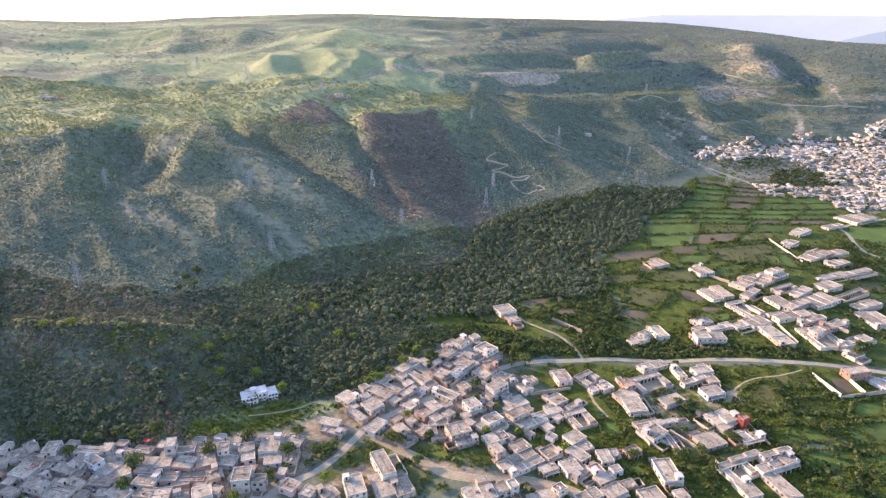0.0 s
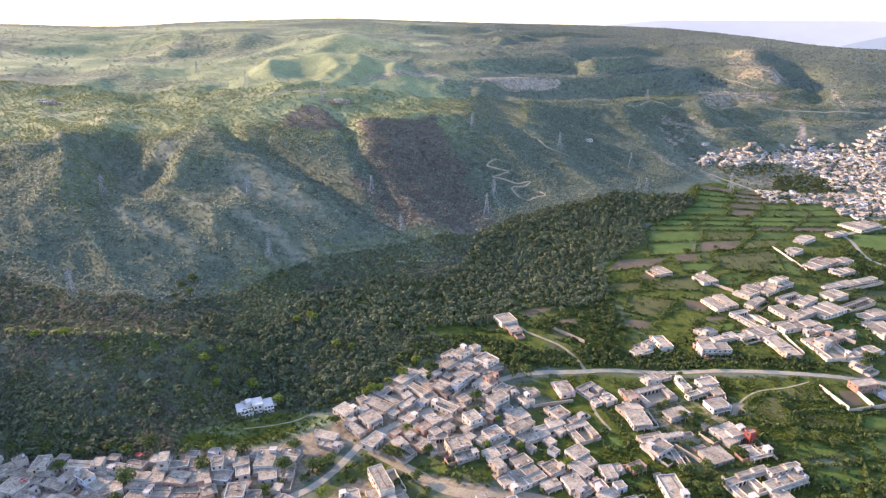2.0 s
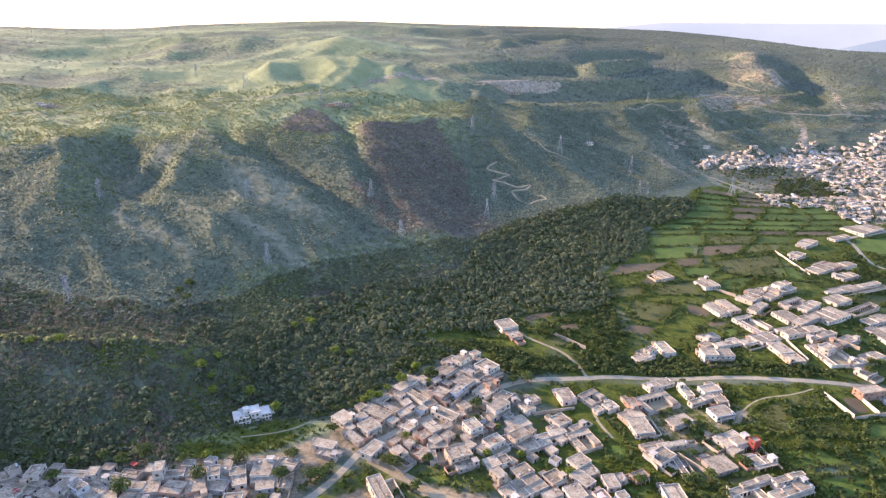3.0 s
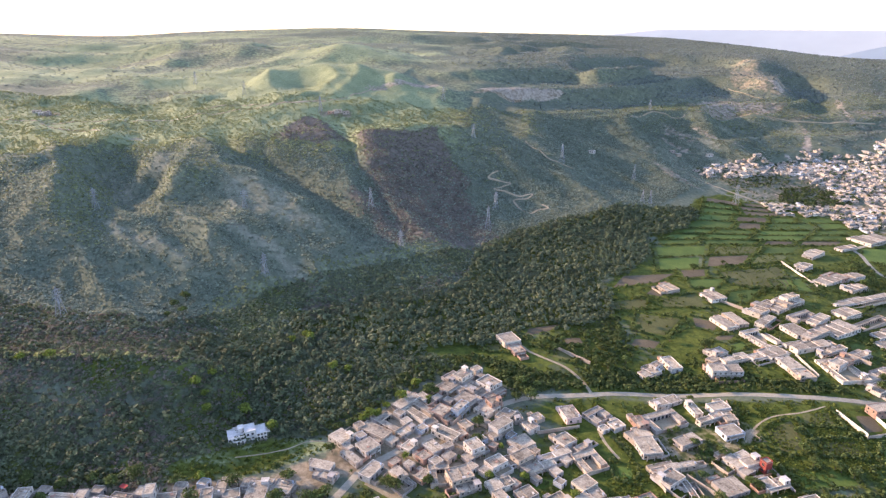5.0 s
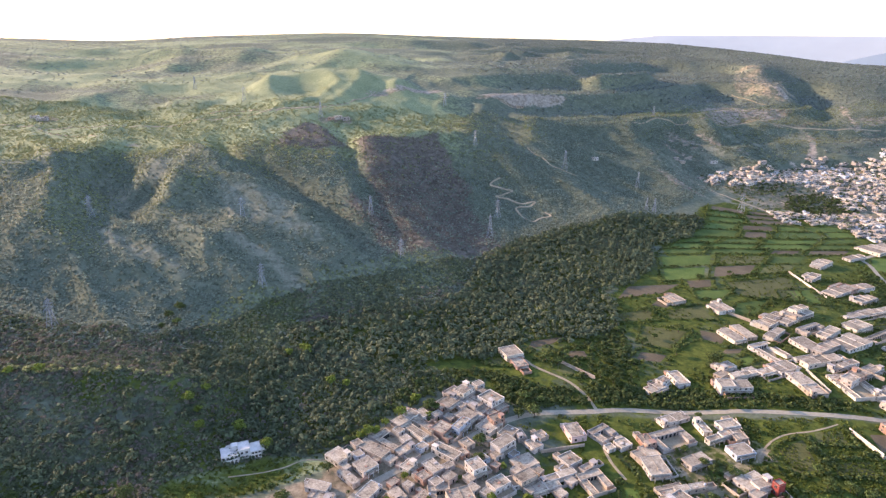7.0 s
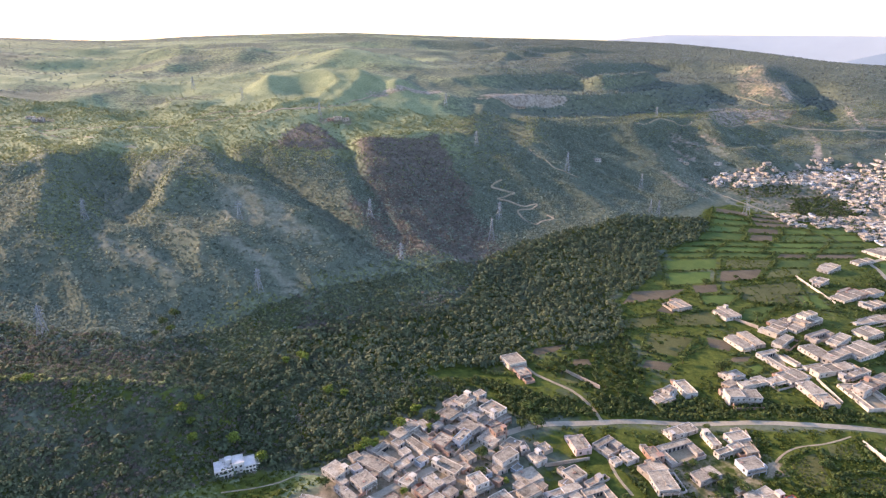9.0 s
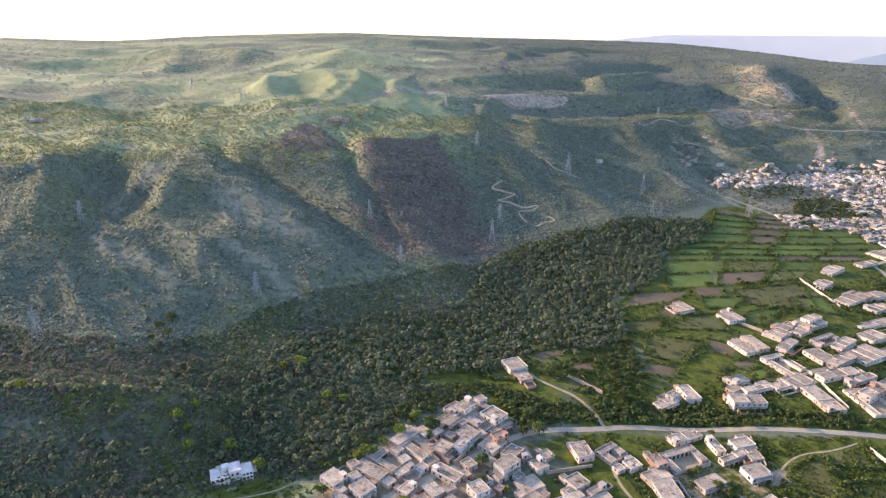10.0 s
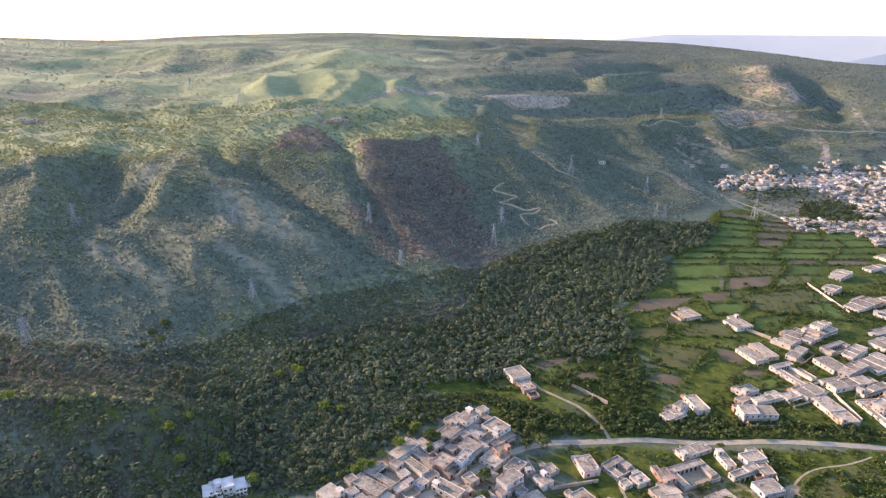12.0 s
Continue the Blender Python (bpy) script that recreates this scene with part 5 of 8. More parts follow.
# ---------------------------------------------------------------- fields
def field(outline, kind, label):
    """A parcel: a sheet that follows the ground between four corners, with a low edge."""
    a, b, c, d = [Vector((x, y, 0)) for x, y in outline]
    n = max(3, int(max((b - a).length, (c - b).length, (d - c).length) / 5))
    verts, faces = [], []
    for i in range(n + 1):
        for j in range(n + 1):
            u, v = i / n, j / n
            p = (a * (1 - u) + b * u) * (1 - v) + (d * (1 - u) + c * u) * v
            wob = 1.2 * math.sin(u * math.pi) if j in (0, n) else 0
            p.x, p.y = p.x + wob * noise.noise((p.x * 0.08, p.y * 0.08, 3)), p.y + wob * noise.noise((p.x * 0.08, p.y * 0.08, 7))
            rim = i in (0, n) or j in (0, n)
            verts.append((p.x, p.y, -0.3 if rim else 0.10))
    for i in range(n):
        for j in range(n):
            k = i * (n + 1) + j
            faces.append((k, k + n + 1, k + n + 2, k + 1))
    verts = laid(verts)
    return tagged(new("field", mesh_of("field", verts, faces, FIELDS[kind])), label, "field", "farm fields", "structure")


FIELD_WORDS = {"crop": "small field of bright green young crop", "dull": "field of grazed yellow-green grass", "soil": "ploughed field of brown bare soil", "dark": "field of dense dark green fodder"}
field([(191.3, 551.6), (236.6, 564.6), (250.5, 596.4), (200.2, 585.7)], "crop", FIELD_WORDS["crop"])
field([(239.9, 565.6), (285.1, 578.6), (304.5, 607.9), (254.2, 597.2)], "soil", FIELD_WORDS["soil"])
field([(288.4, 579.6), (326.2, 590.5), (350.3, 617.7), (308.2, 608.7)], "dull", FIELD_WORDS["dull"])
field([(200.6, 587.3), (255.1, 598.8), (267.8, 626.8), (208.4, 617.6)], "crop", FIELD_WORDS["crop"])
field([(258.8, 599.5), (309.9, 610.3), (327.5, 636.1), (271.8, 627.4)], "dull", FIELD_WORDS["dull"])
field([(313.6, 611.1), (351.4, 619), (372.7, 643.1), (331.6, 636.7)], "crop", FIELD_WORDS["crop"])
field([(209.4, 622.4), (256, 629.8), (267.4, 644.8), (220.8, 637.3)], "crop", FIELD_WORDS["crop"])
field([(261.2, 630.6), (322.8, 640.4), (334.4, 655.6), (272.7, 645.7)], "crop", FIELD_WORDS["crop"])
field([(328.1, 641.2), (365.9, 647.2), (377.6, 662.6), (339.7, 656.5)], "soil", FIELD_WORDS["soil"])
field([(371.2, 648.1), (423.7, 656.4), (435.5, 672), (382.9, 663.5)], "soil", FIELD_WORDS["soil"])
field([(221.7, 638.5), (261.8, 645), (274.8, 661.9), (234.6, 655.3)], "dark", FIELD_WORDS["dark"])
field([(267.1, 645.8), (320.4, 654.4), (333.5, 671.6), (280.1, 662.8)], "crop", FIELD_WORDS["crop"])
field([(325.7, 655.3), (387.1, 665.2), (400.3, 682.6), (338.8, 672.5)], "crop", FIELD_WORDS["crop"])
field([(392.3, 666.1), (436.5, 673.2), (449.8, 690.8), (405.6, 683.5)], "crop", FIELD_WORDS["crop"])
field([(235.5, 656.5), (283.1, 664.3), (294.1, 678.8), (246.4, 670.8)], "crop", FIELD_WORDS["crop"])
field([(288.4, 665.2), (332.8, 672.5), (343.9, 687.1), (299.4, 679.7)], "crop", FIELD_WORDS["crop"])
field([(338.1, 673.4), (404.5, 684.4), (415.8, 699.2), (349.2, 688)], "crop", FIELD_WORDS["crop"])
field([(409.8, 685.2), (450.7, 692), (462.1, 706.9), (421.1, 700)], "crop", FIELD_WORDS["crop"])
field([(258.8, 677.6), (316.1, 687), (331.2, 712.2), (280.5, 705.6)], "crop", FIELD_WORDS["crop"])
field([(321.2, 687.9), (356, 693.6), (366.4, 716.9), (335.7, 712.8)], "soil", FIELD_WORDS["soil"])
field([(361.1, 694.4), (425.5, 705), (427.9, 725), (371, 717.5)], "dark", FIELD_WORDS["dark"])
field([(430.7, 705.9), (468.3, 712.1), (465.8, 730), (432.5, 725.6)], "crop", FIELD_WORDS["crop"])
field([(281.5, 706.8), (324.9, 712.5), (337.7, 732.9), (298.9, 729.2)], "dark", FIELD_WORDS["dark"])
field([(329.5, 713.1), (375, 719), (382.5, 737.2), (341.8, 733.3)], "soil", FIELD_WORDS["soil"])
field([(379.5, 719.6), (412.3, 723.8), (415.9, 740.5), (386.6, 737.6)], "crop", FIELD_WORDS["crop"])
field([(416.9, 724.4), (465.6, 730.8), (463.6, 745.1), (420, 740.9)], "crop", FIELD_WORDS["crop"])
field([(300.5, 734.5), (351.6, 739.4), (353.7, 754.9), (308.6, 753)], "crop", FIELD_WORDS["crop"])
field([(354.5, 739.7), (418, 745.7), (412.3, 757.5), (356.2, 755.1)], "soil", FIELD_WORDS["soil"])
field([(309.2, 754.4), (355.4, 756.2), (357.2, 771.3), (317.1, 772.5)], "dark", FIELD_WORDS["dark"])
field([(357.9, 756.3), (411.9, 758.4), (406.2, 769.9), (359.4, 771.3)], "soil", FIELD_WORDS["soil"])
field([(317.8, 773.9), (367, 772.2), (367.3, 786.2), (325.5, 791.5)], "soil", FIELD_WORDS["soil"])
field([(369.2, 772.1), (405.8, 770.8), (400.3, 782), (369.2, 786)], "soil", FIELD_WORDS["soil"])
field([(137.9, 511.7), (184.7, 525.6), (210.8, 549.9), (154.5, 539)], "soil", FIELD_WORDS["soil"])
field([(208.7, 535.4), (235.3, 543.6), (243.4, 565.1), (211.1, 558.8)], "soil", FIELD_WORDS["soil"])
field([(160, 500.6), (180.5, 494.7), (189.8, 508.9), (178, 520.2)], "soil", FIELD_WORDS["soil"])
field([(209.4, 514.7), (233.9, 519.2), (253.5, 542.5), (211.4, 535.7)], "crop", FIELD_WORDS["crop"])
field([(227.5, 489.9), (246.2, 488.3), (276.8, 523.7), (240.3, 512.1)], "crop", FIELD_WORDS["crop"])
field([(246.7, 525.5), (302.3, 518.2), (319.8, 580.7), (248.3, 556.6)], "dull", FIELD_WORDS["dull"])
field([(282.7, 519.8), (317.9, 509.2), (324.1, 550.5), (288.2, 542.9)], "crop", FIELD_WORDS["crop"])
field([(126.5, 471.5), (165.6, 477.1), (166.9, 498.6), (135.2, 489.3)], "dull", FIELD_WORDS["dull"])
field([(171, 479.3), (213.5, 478.2), (211.9, 507.6), (173.1, 494.4)], "dull", FIELD_WORDS["dull"])
field([(137.8, 442.2), (161.1, 430.9), (186.7, 462), (150, 471.8)], "dull", FIELD_WORDS["dull"])
field([(164, 433.5), (184, 447.3), (184.4, 455.1), (163.2, 438.1)], "crop", FIELD_WORDS["crop"])
field([(186.3, 447.3), (200.5, 437.7), (214, 455.3), (188.4, 467.1)], "soil", FIELD_WORDS["soil"])
field([(188.7, 425.7), (209.1, 426.1), (218.1, 437.5), (197.6, 435.8)], "soil", FIELD_WORDS["soil"])
field([(200.6, 405.1), (216.6, 418.5), (216.3, 427.9), (199.7, 420.7)], "crop", FIELD_WORDS["crop"])
field([(127.5, 419), (149.5, 413.8), (160, 427.4), (135.4, 432.8)], "soil", FIELD_WORDS["soil"])
field([(53.5, 424.9), (74.3, 435.3), (95, 452.9), (57.4, 441.1)], "soil", FIELD_WORDS["soil"])
field([(66.8, 396.6), (88.1, 390.2), (87.2, 408.1), (75.6, 414.2)], "dull", FIELD_WORDS["dull"])
field([(82, 414.7), (101.8, 418.4), (99.8, 430.3), (79.9, 428.7)], "soil", FIELD_WORDS["soil"])
field([(22.5, 406.6), (43, 403.2), (40, 418.7), (27.2, 417.8)], "dull", FIELD_WORDS["dull"])
field([(3.9, 425.8), (22.7, 412), (33.3, 425.5), (19.4, 437.9)], "dull", FIELD_WORDS["dull"])
field([(-45.2, 364.3), (-16.6, 373.1), (-21.1, 387.1), (-52.3, 380.4)], "dull", FIELD_WORDS["dull"])
field([(179.4, 323), (180.1, 298.4), (197.8, 301.5), (203.9, 335.1)], "dull", FIELD_WORDS["dull"])
field([(202.6, 325), (228.1, 322.9), (229.9, 340.6), (206.6, 336.9)], "dull", FIELD_WORDS["dull"])
field([(197.6, 297.9), (227.4, 298.9), (231.6, 314.9), (203.1, 312.1)], "dull", FIELD_WORDS["dull"])
field([(235.1, 315.1), (253, 319.2), (254.8, 339.7), (238.6, 340)], "soil", FIELD_WORDS["soil"])
field([(228.7, 295.5), (253.7, 300.2), (263.6, 315.4), (241.7, 311.8)], "crop", FIELD_WORDS["crop"])
field([(175.3, 271.6), (211.4, 276.7), (215.8, 290), (178.6, 288.2)], "crop", FIELD_WORDS["crop"])
field([(214.9, 272.3), (248.6, 277.4), (257.3, 294.9), (223, 291.3)], "dark", FIELD_WORDS["dark"])
field([(182, 250.3), (210.4, 254.9), (216.7, 270.1), (186.5, 267.1)], "crop", FIELD_WORDS["crop"])
field([(203, 242.8), (233.5, 246.9), (242.3, 268.1), (215.5, 265.7)], "dark", FIELD_WORDS["dark"])
field([(174.5, 231.3), (204.5, 227.9), (208.1, 242), (179.9, 246.3)], "crop", FIELD_WORDS["crop"])
field([(135.2, 299.3), (144.9, 294.6), (150.8, 310.5), (135.5, 310)], "dark", FIELD_WORDS["dark"])
field([(90.4, 318), (100, 295.8), (98.9, 311), (93.5, 320.9)], "dull", FIELD_WORDS["dull"])
field([(85.4, 281.1), (98.1, 276.2), (101, 293.2), (87, 295)], "crop", FIELD_WORDS["crop"])
field([(39.3, 271.4), (51.6, 273), (61, 283.9), (42.4, 285.9)], "crop", FIELD_WORDS["crop"])
field([(136.9, 265.6), (166, 270.9), (165.5, 276.6), (135.6, 270.1)], "crop", FIELD_WORDS["crop"])
field([(119.6, 246.3), (131.9, 238.6), (137.8, 256.8), (121.9, 260.9)], "crop", FIELD_WORDS["crop"])
field([(85.1, 254.4), (101.9, 248.3), (105.5, 265), (86.6, 260.7)], "dark", FIELD_WORDS["dark"])
field([(279.2, 417.1), (313.4, 391.5), (328.2, 413.9), (292.6, 425.7)], "crop", FIELD_WORDS["crop"])
field([(328, 470.7), (367.7, 473.6), (385.1, 499.8), (353.9, 497)], "dull", FIELD_WORDS["dull"])
field([(422.2, 618.2), (445, 590.5), (498.3, 660.8), (441.9, 651.3)], "crop", FIELD_WORDS["crop"])
field([(-18.1, 266), (-0.2, 266.7), (2.8, 259.1), (-13.3, 259.3)], "crop", FIELD_WORDS["crop"])
field([(-28.2, 244.9), (-13.7, 233.3), (-8.7, 248.7), (-22.2, 259.5)], "dull", FIELD_WORDS["dull"])

# ---------------------------------------------------------------- houses
WINDOW = {}
for wide, tall in ((1.3, 1.4), (0.9, 1.1)):
    frame_blocks = [(-wide / 2 - 0.1, -0.05, -tall / 2 - 0.1, wide / 2 + 0.1, 0.03, -tall / 2), (-wide / 2 - 0.1, -0.05, tall / 2, wide / 2 + 0.1, 0.03, tall / 2 + 0.1),
                    (-wide / 2 - 0.1, -0.05, -tall / 2, -wide / 2, 0.03, tall / 2), (wide / 2, -0.05, -tall / 2, wide / 2 + 0.1, 0.03, tall / 2), (-0.04, -0.04, -tall / 2, 0.04, 0.02, tall / 2)]
    WINDOW[wide] = (boxes("window", frame_blocks, PAINT), boxes("pane", [(-wide / 2, -0.015, -tall / 2, wide / 2, 0.02, tall / 2)], GLASS), boxes("sunshade", [(-wide / 2 - 0.3, -0.55, tall / 2 + 0.12, wide / 2 + 0.3, 0.02, tall / 2 + 0.22)], ROOF))
DOOR = boxes("door", [(-0.55, -0.06, 0, 0.55, 0.03, 2.15), (-0.65, -0.09, 0, -0.55, 0.03, 2.25), (0.55, -0.09, 0, 0.65, 0.03, 2.25), (-0.65, -0.09, 2.15, 0.65, 0.03, 2.25)], PAINT)
# an open door as a thin dark panel, the shade inside painted on the wall
OPENING = boxes("doorway", [(-0.75, -0.025, 0, 0.75, 0.03, 2.3)], GLASS)


def on_wall(side, w, d, along, z):
    """Where a window sits: side 0 to 3 is the front, right, back and left wall; along: metres from that wall's middle."""
    x, y, turn = ((along, -d / 2, 0), (w / 2, along, 90), (-along, d / 2, 180), (-w / 2, -along, 270))[side]
    return pose(x, y, z, 0, 0, turn)


def add_window(home, side, w, d, along, z, wide, shade=True):
    frame_mesh, pane, cover = WINDOW[wide]
    win = part("window", frame_mesh, home, on_wall(side, w, d, along, z))
    part("pane", pane, win)
    if shade:
        part("sunshade", cover, win)


def flat_block(home, x0, y0, x1, y1, h, finish, rng, rim=0.75, base=-1.2):
    """Walls, a sunken flat roof and its parapet."""
    mat = WALLS[finish]
    part("wall", boxes("wall", [(x0, y0, base, x1, y1, h - rim)], mat), home)
    part("roof", boxes("roof", [(x0 - 0.06, y0 - 0.06, h - rim, x1 + 0.06, y1 + 0.06, h - rim + 0.16)], mat if finish == "villa" else ROOF), home)
    t, top, low = 0.22, h + rng.uniform(-0.1, 0.12), h - rim + 0.16
    part("parapet", boxes("parapet", [(x0, y0, low, x1, y0 + t, top), (x0, y1 - t, low, x1, y1, top), (x0, y0 + t, low, x0 + t, y1 - t, top), (x1 - t, y0 + t, low, x1, y1 - t, top)], mat), home)


HOUSE_WORDS = {"white": "whitewashed flat-roofed house with a low parapet", "cream": "cream plastered flat-roofed house with a low parapet", "grey": "grey cement flat-roofed house with stained roof", "tan": "mud-coloured flat-roofed house with a dusty roof",
               "brick": "bare brick flat-roofed house with a dusty roof", "pink": "faded pink plastered flat-roofed house", "blue": "pale blue plastered flat-roofed house", "red": "red painted square stair tower beside a white house",
               "court": "walled courtyard house with rooms round a dusty yard", "shed": "brick shed with a broad pale flat roof beside the road"}
house_rng, wall_rng = random.Random(4), random.Random(14)
HOMES = []  # x, y, width, depth, turn of all that stands on the ground
GOODS = [boxes("storage_box", [(-0.5, -0.5, 0, 0.5, 0.5, 1)], mat) for mat in (PAINT, WALLS["brick"], WALLS["tan"], WALLS["white"])]


def yard_of(home, w, d, finish):
    """A walled yard against one side of a house: three runs of low wall, part of the house."""
    rng = wall_rng
    side, deep, long = rng.choice((0, 0, 1, 3)), rng.uniform(3.5, 7), rng.uniform(0.7, 1.05)
    half, edge = (w / 2 * long, d / 2) if side == 0 else (d / 2 * long, w / 2)
    tall, m = rng.uniform(1.3, 2.0), pose(0, 0, 0, 0, 0, (0, 90, 180, 270)[side])
    for run in ((-half, -edge - deep, half, -edge - deep + 0.25), (-half, -edge - deep + 0.25, -half + 0.25, -edge - 0.08), (half - 0.25, -edge - deep + 0.25, half, -edge - 0.08)):
        part("yard_wall", boxes("yard_wall", [(run[0], run[1], -0.9, run[2], run[3], tall + rng.uniform(-0.15, 0.15))], WALLS[finish]), home, m)
    if rng.random() < 0.6:
        part("yard", boxes("yard", [(-half + 0.25, -edge - deep + 0.25, -0.9, half - 0.25, -edge - 0.08, 0.14)], TRACK), home, m)


def house(x, y, w, d, turn, h, finish):
    rng = house_rng
    home = tagged(new("courtyard_house" if finish == "court" else "shed" if finish == "shed" else "house"), HOUSE_WORDS[finish], "shed" if finish == "shed" else "house", "village houses")
    home.matrix_basis = pose(x, y, float(ground_height(x, y)), 0, 0, turn)
    hw, hd = w / 2, d / 2
    HOMES.append((x, y, w, d, turn))
    if finish not in ("shed", "red", "court") and math.hypot(x, y) < 620 and wall_rng.random() < 0.5:
        yard_of(home, w, d, wall_rng.choice((finish, "tan", "grey", "brick")))
    if finish == "court":
        look_of = rng.choice(("tan", "cream", "grey", "white"))
        deep = min(4.5, d * 0.4)
        flat_block(home, -hw, hd - deep, hw, hd, h, look_of, rng, 0.6)
        side = min(4.0, w * 0.35)
        flat_block(home, -hw, -hd, -hw + side, hd - deep - 0.01, h - 0.3, look_of, rng, 0.5)
        if w > 12:
            flat_block(home, hw - side, -hd + d * 0.15, hw, hd - deep - 0.01, h - 0.2, look_of, rng, 0.5)
        part("yard_wall", boxes("yard_wall", [(-hw + side, -hd, -1.2, hw, -hd + 0.3, 2.2), (hw - 0.3, -hd + 0.3, -1.2, hw, -hd + d * 0.15 if w > 12 else hd - deep - 0.02, 2.2)], WALLS[look_of]), home)
        part("yard", boxes("yard", [(-hw + side + 0.02, -hd + 0.3, -1.0, hw - 0.3, hd - deep - 0.02, 0.12)], TRACK), home)
        part("door", DOOR, home, pose(rng.uniform(0, hw * 0.6), -hd, 0))
        for k in range(max(2, int(w / 3.4))):
            spot = -hw + side + 1.2 + k * (w - side - 2) / max(2, int(w / 3.4))
            part("doorway", OPENING, home, pose(spot, hd - deep, 0.1))
        for k in range(max(1, int(d / 5))):
            add_window(home, 3, w, d, -hd + 2 + k * 4.2, 1.9, 0.9, False)
        return home
    if w > 13 and finish != "shed":
        # long houses are built of sections, each with its own height and depth
        cuts = [-hw] + sorted(-hw + w * (k + wall_rng.uniform(-0.12, 0.12)) / (2 if w < 22 else 3) for k in range(1, 2 if w < 22 else 3)) + [hw]
        for a, b in zip(cuts, cuts[1:]):
            flat_block(home, a, -hd, b - 0.01, hd * wall_rng.uniform(0.45, 1.0), h * wall_rng.uniform(0.9, 1.16), wall_rng.choice((finish, finish, "white", "cream")), rng, wall_rng.choice((0.3, 0.5)))
    else:
        flat_block(home, -hw, -hd, hw, hd, h, finish, rng, 0.35 if finish == "shed" else rng.choice((0.3, 0.45, 0.6)))
    floors = 2 if h >= 5 else 1
    storey = (h - 0.4) / floors
    for level in range(floors):
        z = level * storey + 1.55
        for side, length in ((0, w), (1, d), (3, d)):
            n = int(length / rng.choice((2.8, 3.4, 4.2)))
            for k in range(n):
                along = (k + 0.5) / n * length - length / 2 + rng.uniform(-0.25, 0.25)
                if level == 0 and side == 0 and k == n // 2:
                    part("door", DOOR, home, on_wall(0, w, d, along, 0.0))
                elif rng.random() < 0.78:
                    add_window(home, side, w, d, along, z, 1.3 if storey > 2.8 and rng.random() < 0.7 else 0.9, rng.random() < 0.4)
        if level:
            part("floor_band", boxes("floor_band", [(-hw - 0.08, -hd - 0.08, level * storey - 0.1, hw + 0.08, hd + 0.08, level * storey + 0.12)], WALLS[finish]), home)
    if w > 8 and finish != "shed" and rng.random() < 0.55:
        # a veranda along the front, on posts
        out, reach = 1.8, w * rng.uniform(0.6, 0.95)
        part("veranda_roof", boxes("veranda_roof", [(-reach / 2, -hd - out, min(2.6, h - 0.9), reach / 2, -hd - 0.07, min(2.6, h - 0.9) + 0.18)], ROOF), home)
        posts = max(3, int(reach / 2.6))
        post = boxes("post", [(-0.14, -0.14, -1, 0.14, 0.14, min(2.6, h - 0.9))], WALLS[finish])
        for k in range(posts):
            part("post", post, home, pose(-reach / 2 + 0.2 + k * (reach - 0.4) / (posts - 1), -hd - out + 0.2, 0))
    if finish != "shed" and finish != "red" and rng.random() < 0.55:
        # a lower room or store against one side
        a, b, low = w * rng.uniform(0.35, 0.6), rng.uniform(2.2, 3.6), min(h - 0.5, rng.uniform(2.2, 2.9))
        x0 = rng.choice((-hw, hw - a))
        flat_block(home, x0, hd + 0.01, x0 + a, hd + b, low, rng.choice((finish, "tan", "grey", "brick")), rng, 0.3)
    if finish != "shed" and w * d > 30:
        # low kerbs and a ledge that divide the roof
        cut = rng.uniform(-0.25, 0.25) * w
        part("roof_kerb", boxes("roof_kerb", [(cut - 0.12, -hd + 0.25, h - 0.7, cut + 0.12, hd - 0.25, h - rng.uniform(0.0, 0.25))], ROOF), home)
    if w * d > 26 and finish != "shed":
        # goods and rubble left on the roof
        for _ in range(wall_rng.randint(1, 3)):
            u, v = wall_rng.uniform(-hw + 1.2, hw - 1.2), wall_rng.uniform(-hd + 1, hd - 1)
            part("storage_box", wall_rng.choice(GOODS), home, pose(u, v, h - 0.75, 0, 0, wall_rng.uniform(-30, 30)) @ Matrix.Diagonal((wall_rng.uniform(0.5, 2.0), wall_rng.uniform(0.4, 1.4), wall_rng.uniform(0.5, 1.1), 1)))
    if w * d > 42 and finish != "shed" and rng.random() < 0.28:
        # the stair head on the roof
        a, b = rng.uniform(2.2, 3.4), rng.uniform(2.4, 3.6)
        cx, cy = rng.choice((-1, 1)) * (hw - a / 2 - 0.3), rng.choice((-1, 1)) * (hd - b / 2 - 0.3)
        part("stair_room", boxes("stair_room", [(cx - a / 2, cy - b / 2, h - 0.6, cx + a / 2, cy + b / 2, h + 1.7), (cx - a / 2 - 0.2, cy - b / 2 - 0.2, h + 1.7, cx + a / 2 + 0.2, cy + b / 2 + 0.2, h + 1.86)], WALLS[finish]), home)
        part("doorway", OPENING, home, pose(cx, cy - b / 2, h - 0.55) @ Matrix.Diagonal((0.6, 1, 0.85, 1)))
    return home


def water_tank(x, y, turn, w, d, h):
    """A round tank on a house's roof."""
    bm = bmesh.new()
    for radius, z0, z1 in ((0.55, 0, 1.1), (0.42, 1.1, 1.28), (0.2, 1.28, 1.38)):
        bmesh.ops.create_cone(bm, cap_ends=True, segments=12, radius1=radius, radius2=radius * (1 if z0 == 0 else 0.8), depth=z1 - z0, matrix=Matrix.Translation((0, 0, (z0 + z1) / 2)))
    me = bpy.data.meshes.new("water_tank")
    bm.to_mesh(me)
    bm.free()
    me.materials.append(WALLS["blue"])
    tank = tagged(new("water_tank", me), "round pale blue water tank on a flat roof", "water tank", "roof tanks")
    tank.matrix_basis = pose(x, y, float(ground_height(x, y)) + h, 0, 0, turn) @ Matrix.Translation((w / 2 - 1.2, -d / 2 + 1.2, 0))


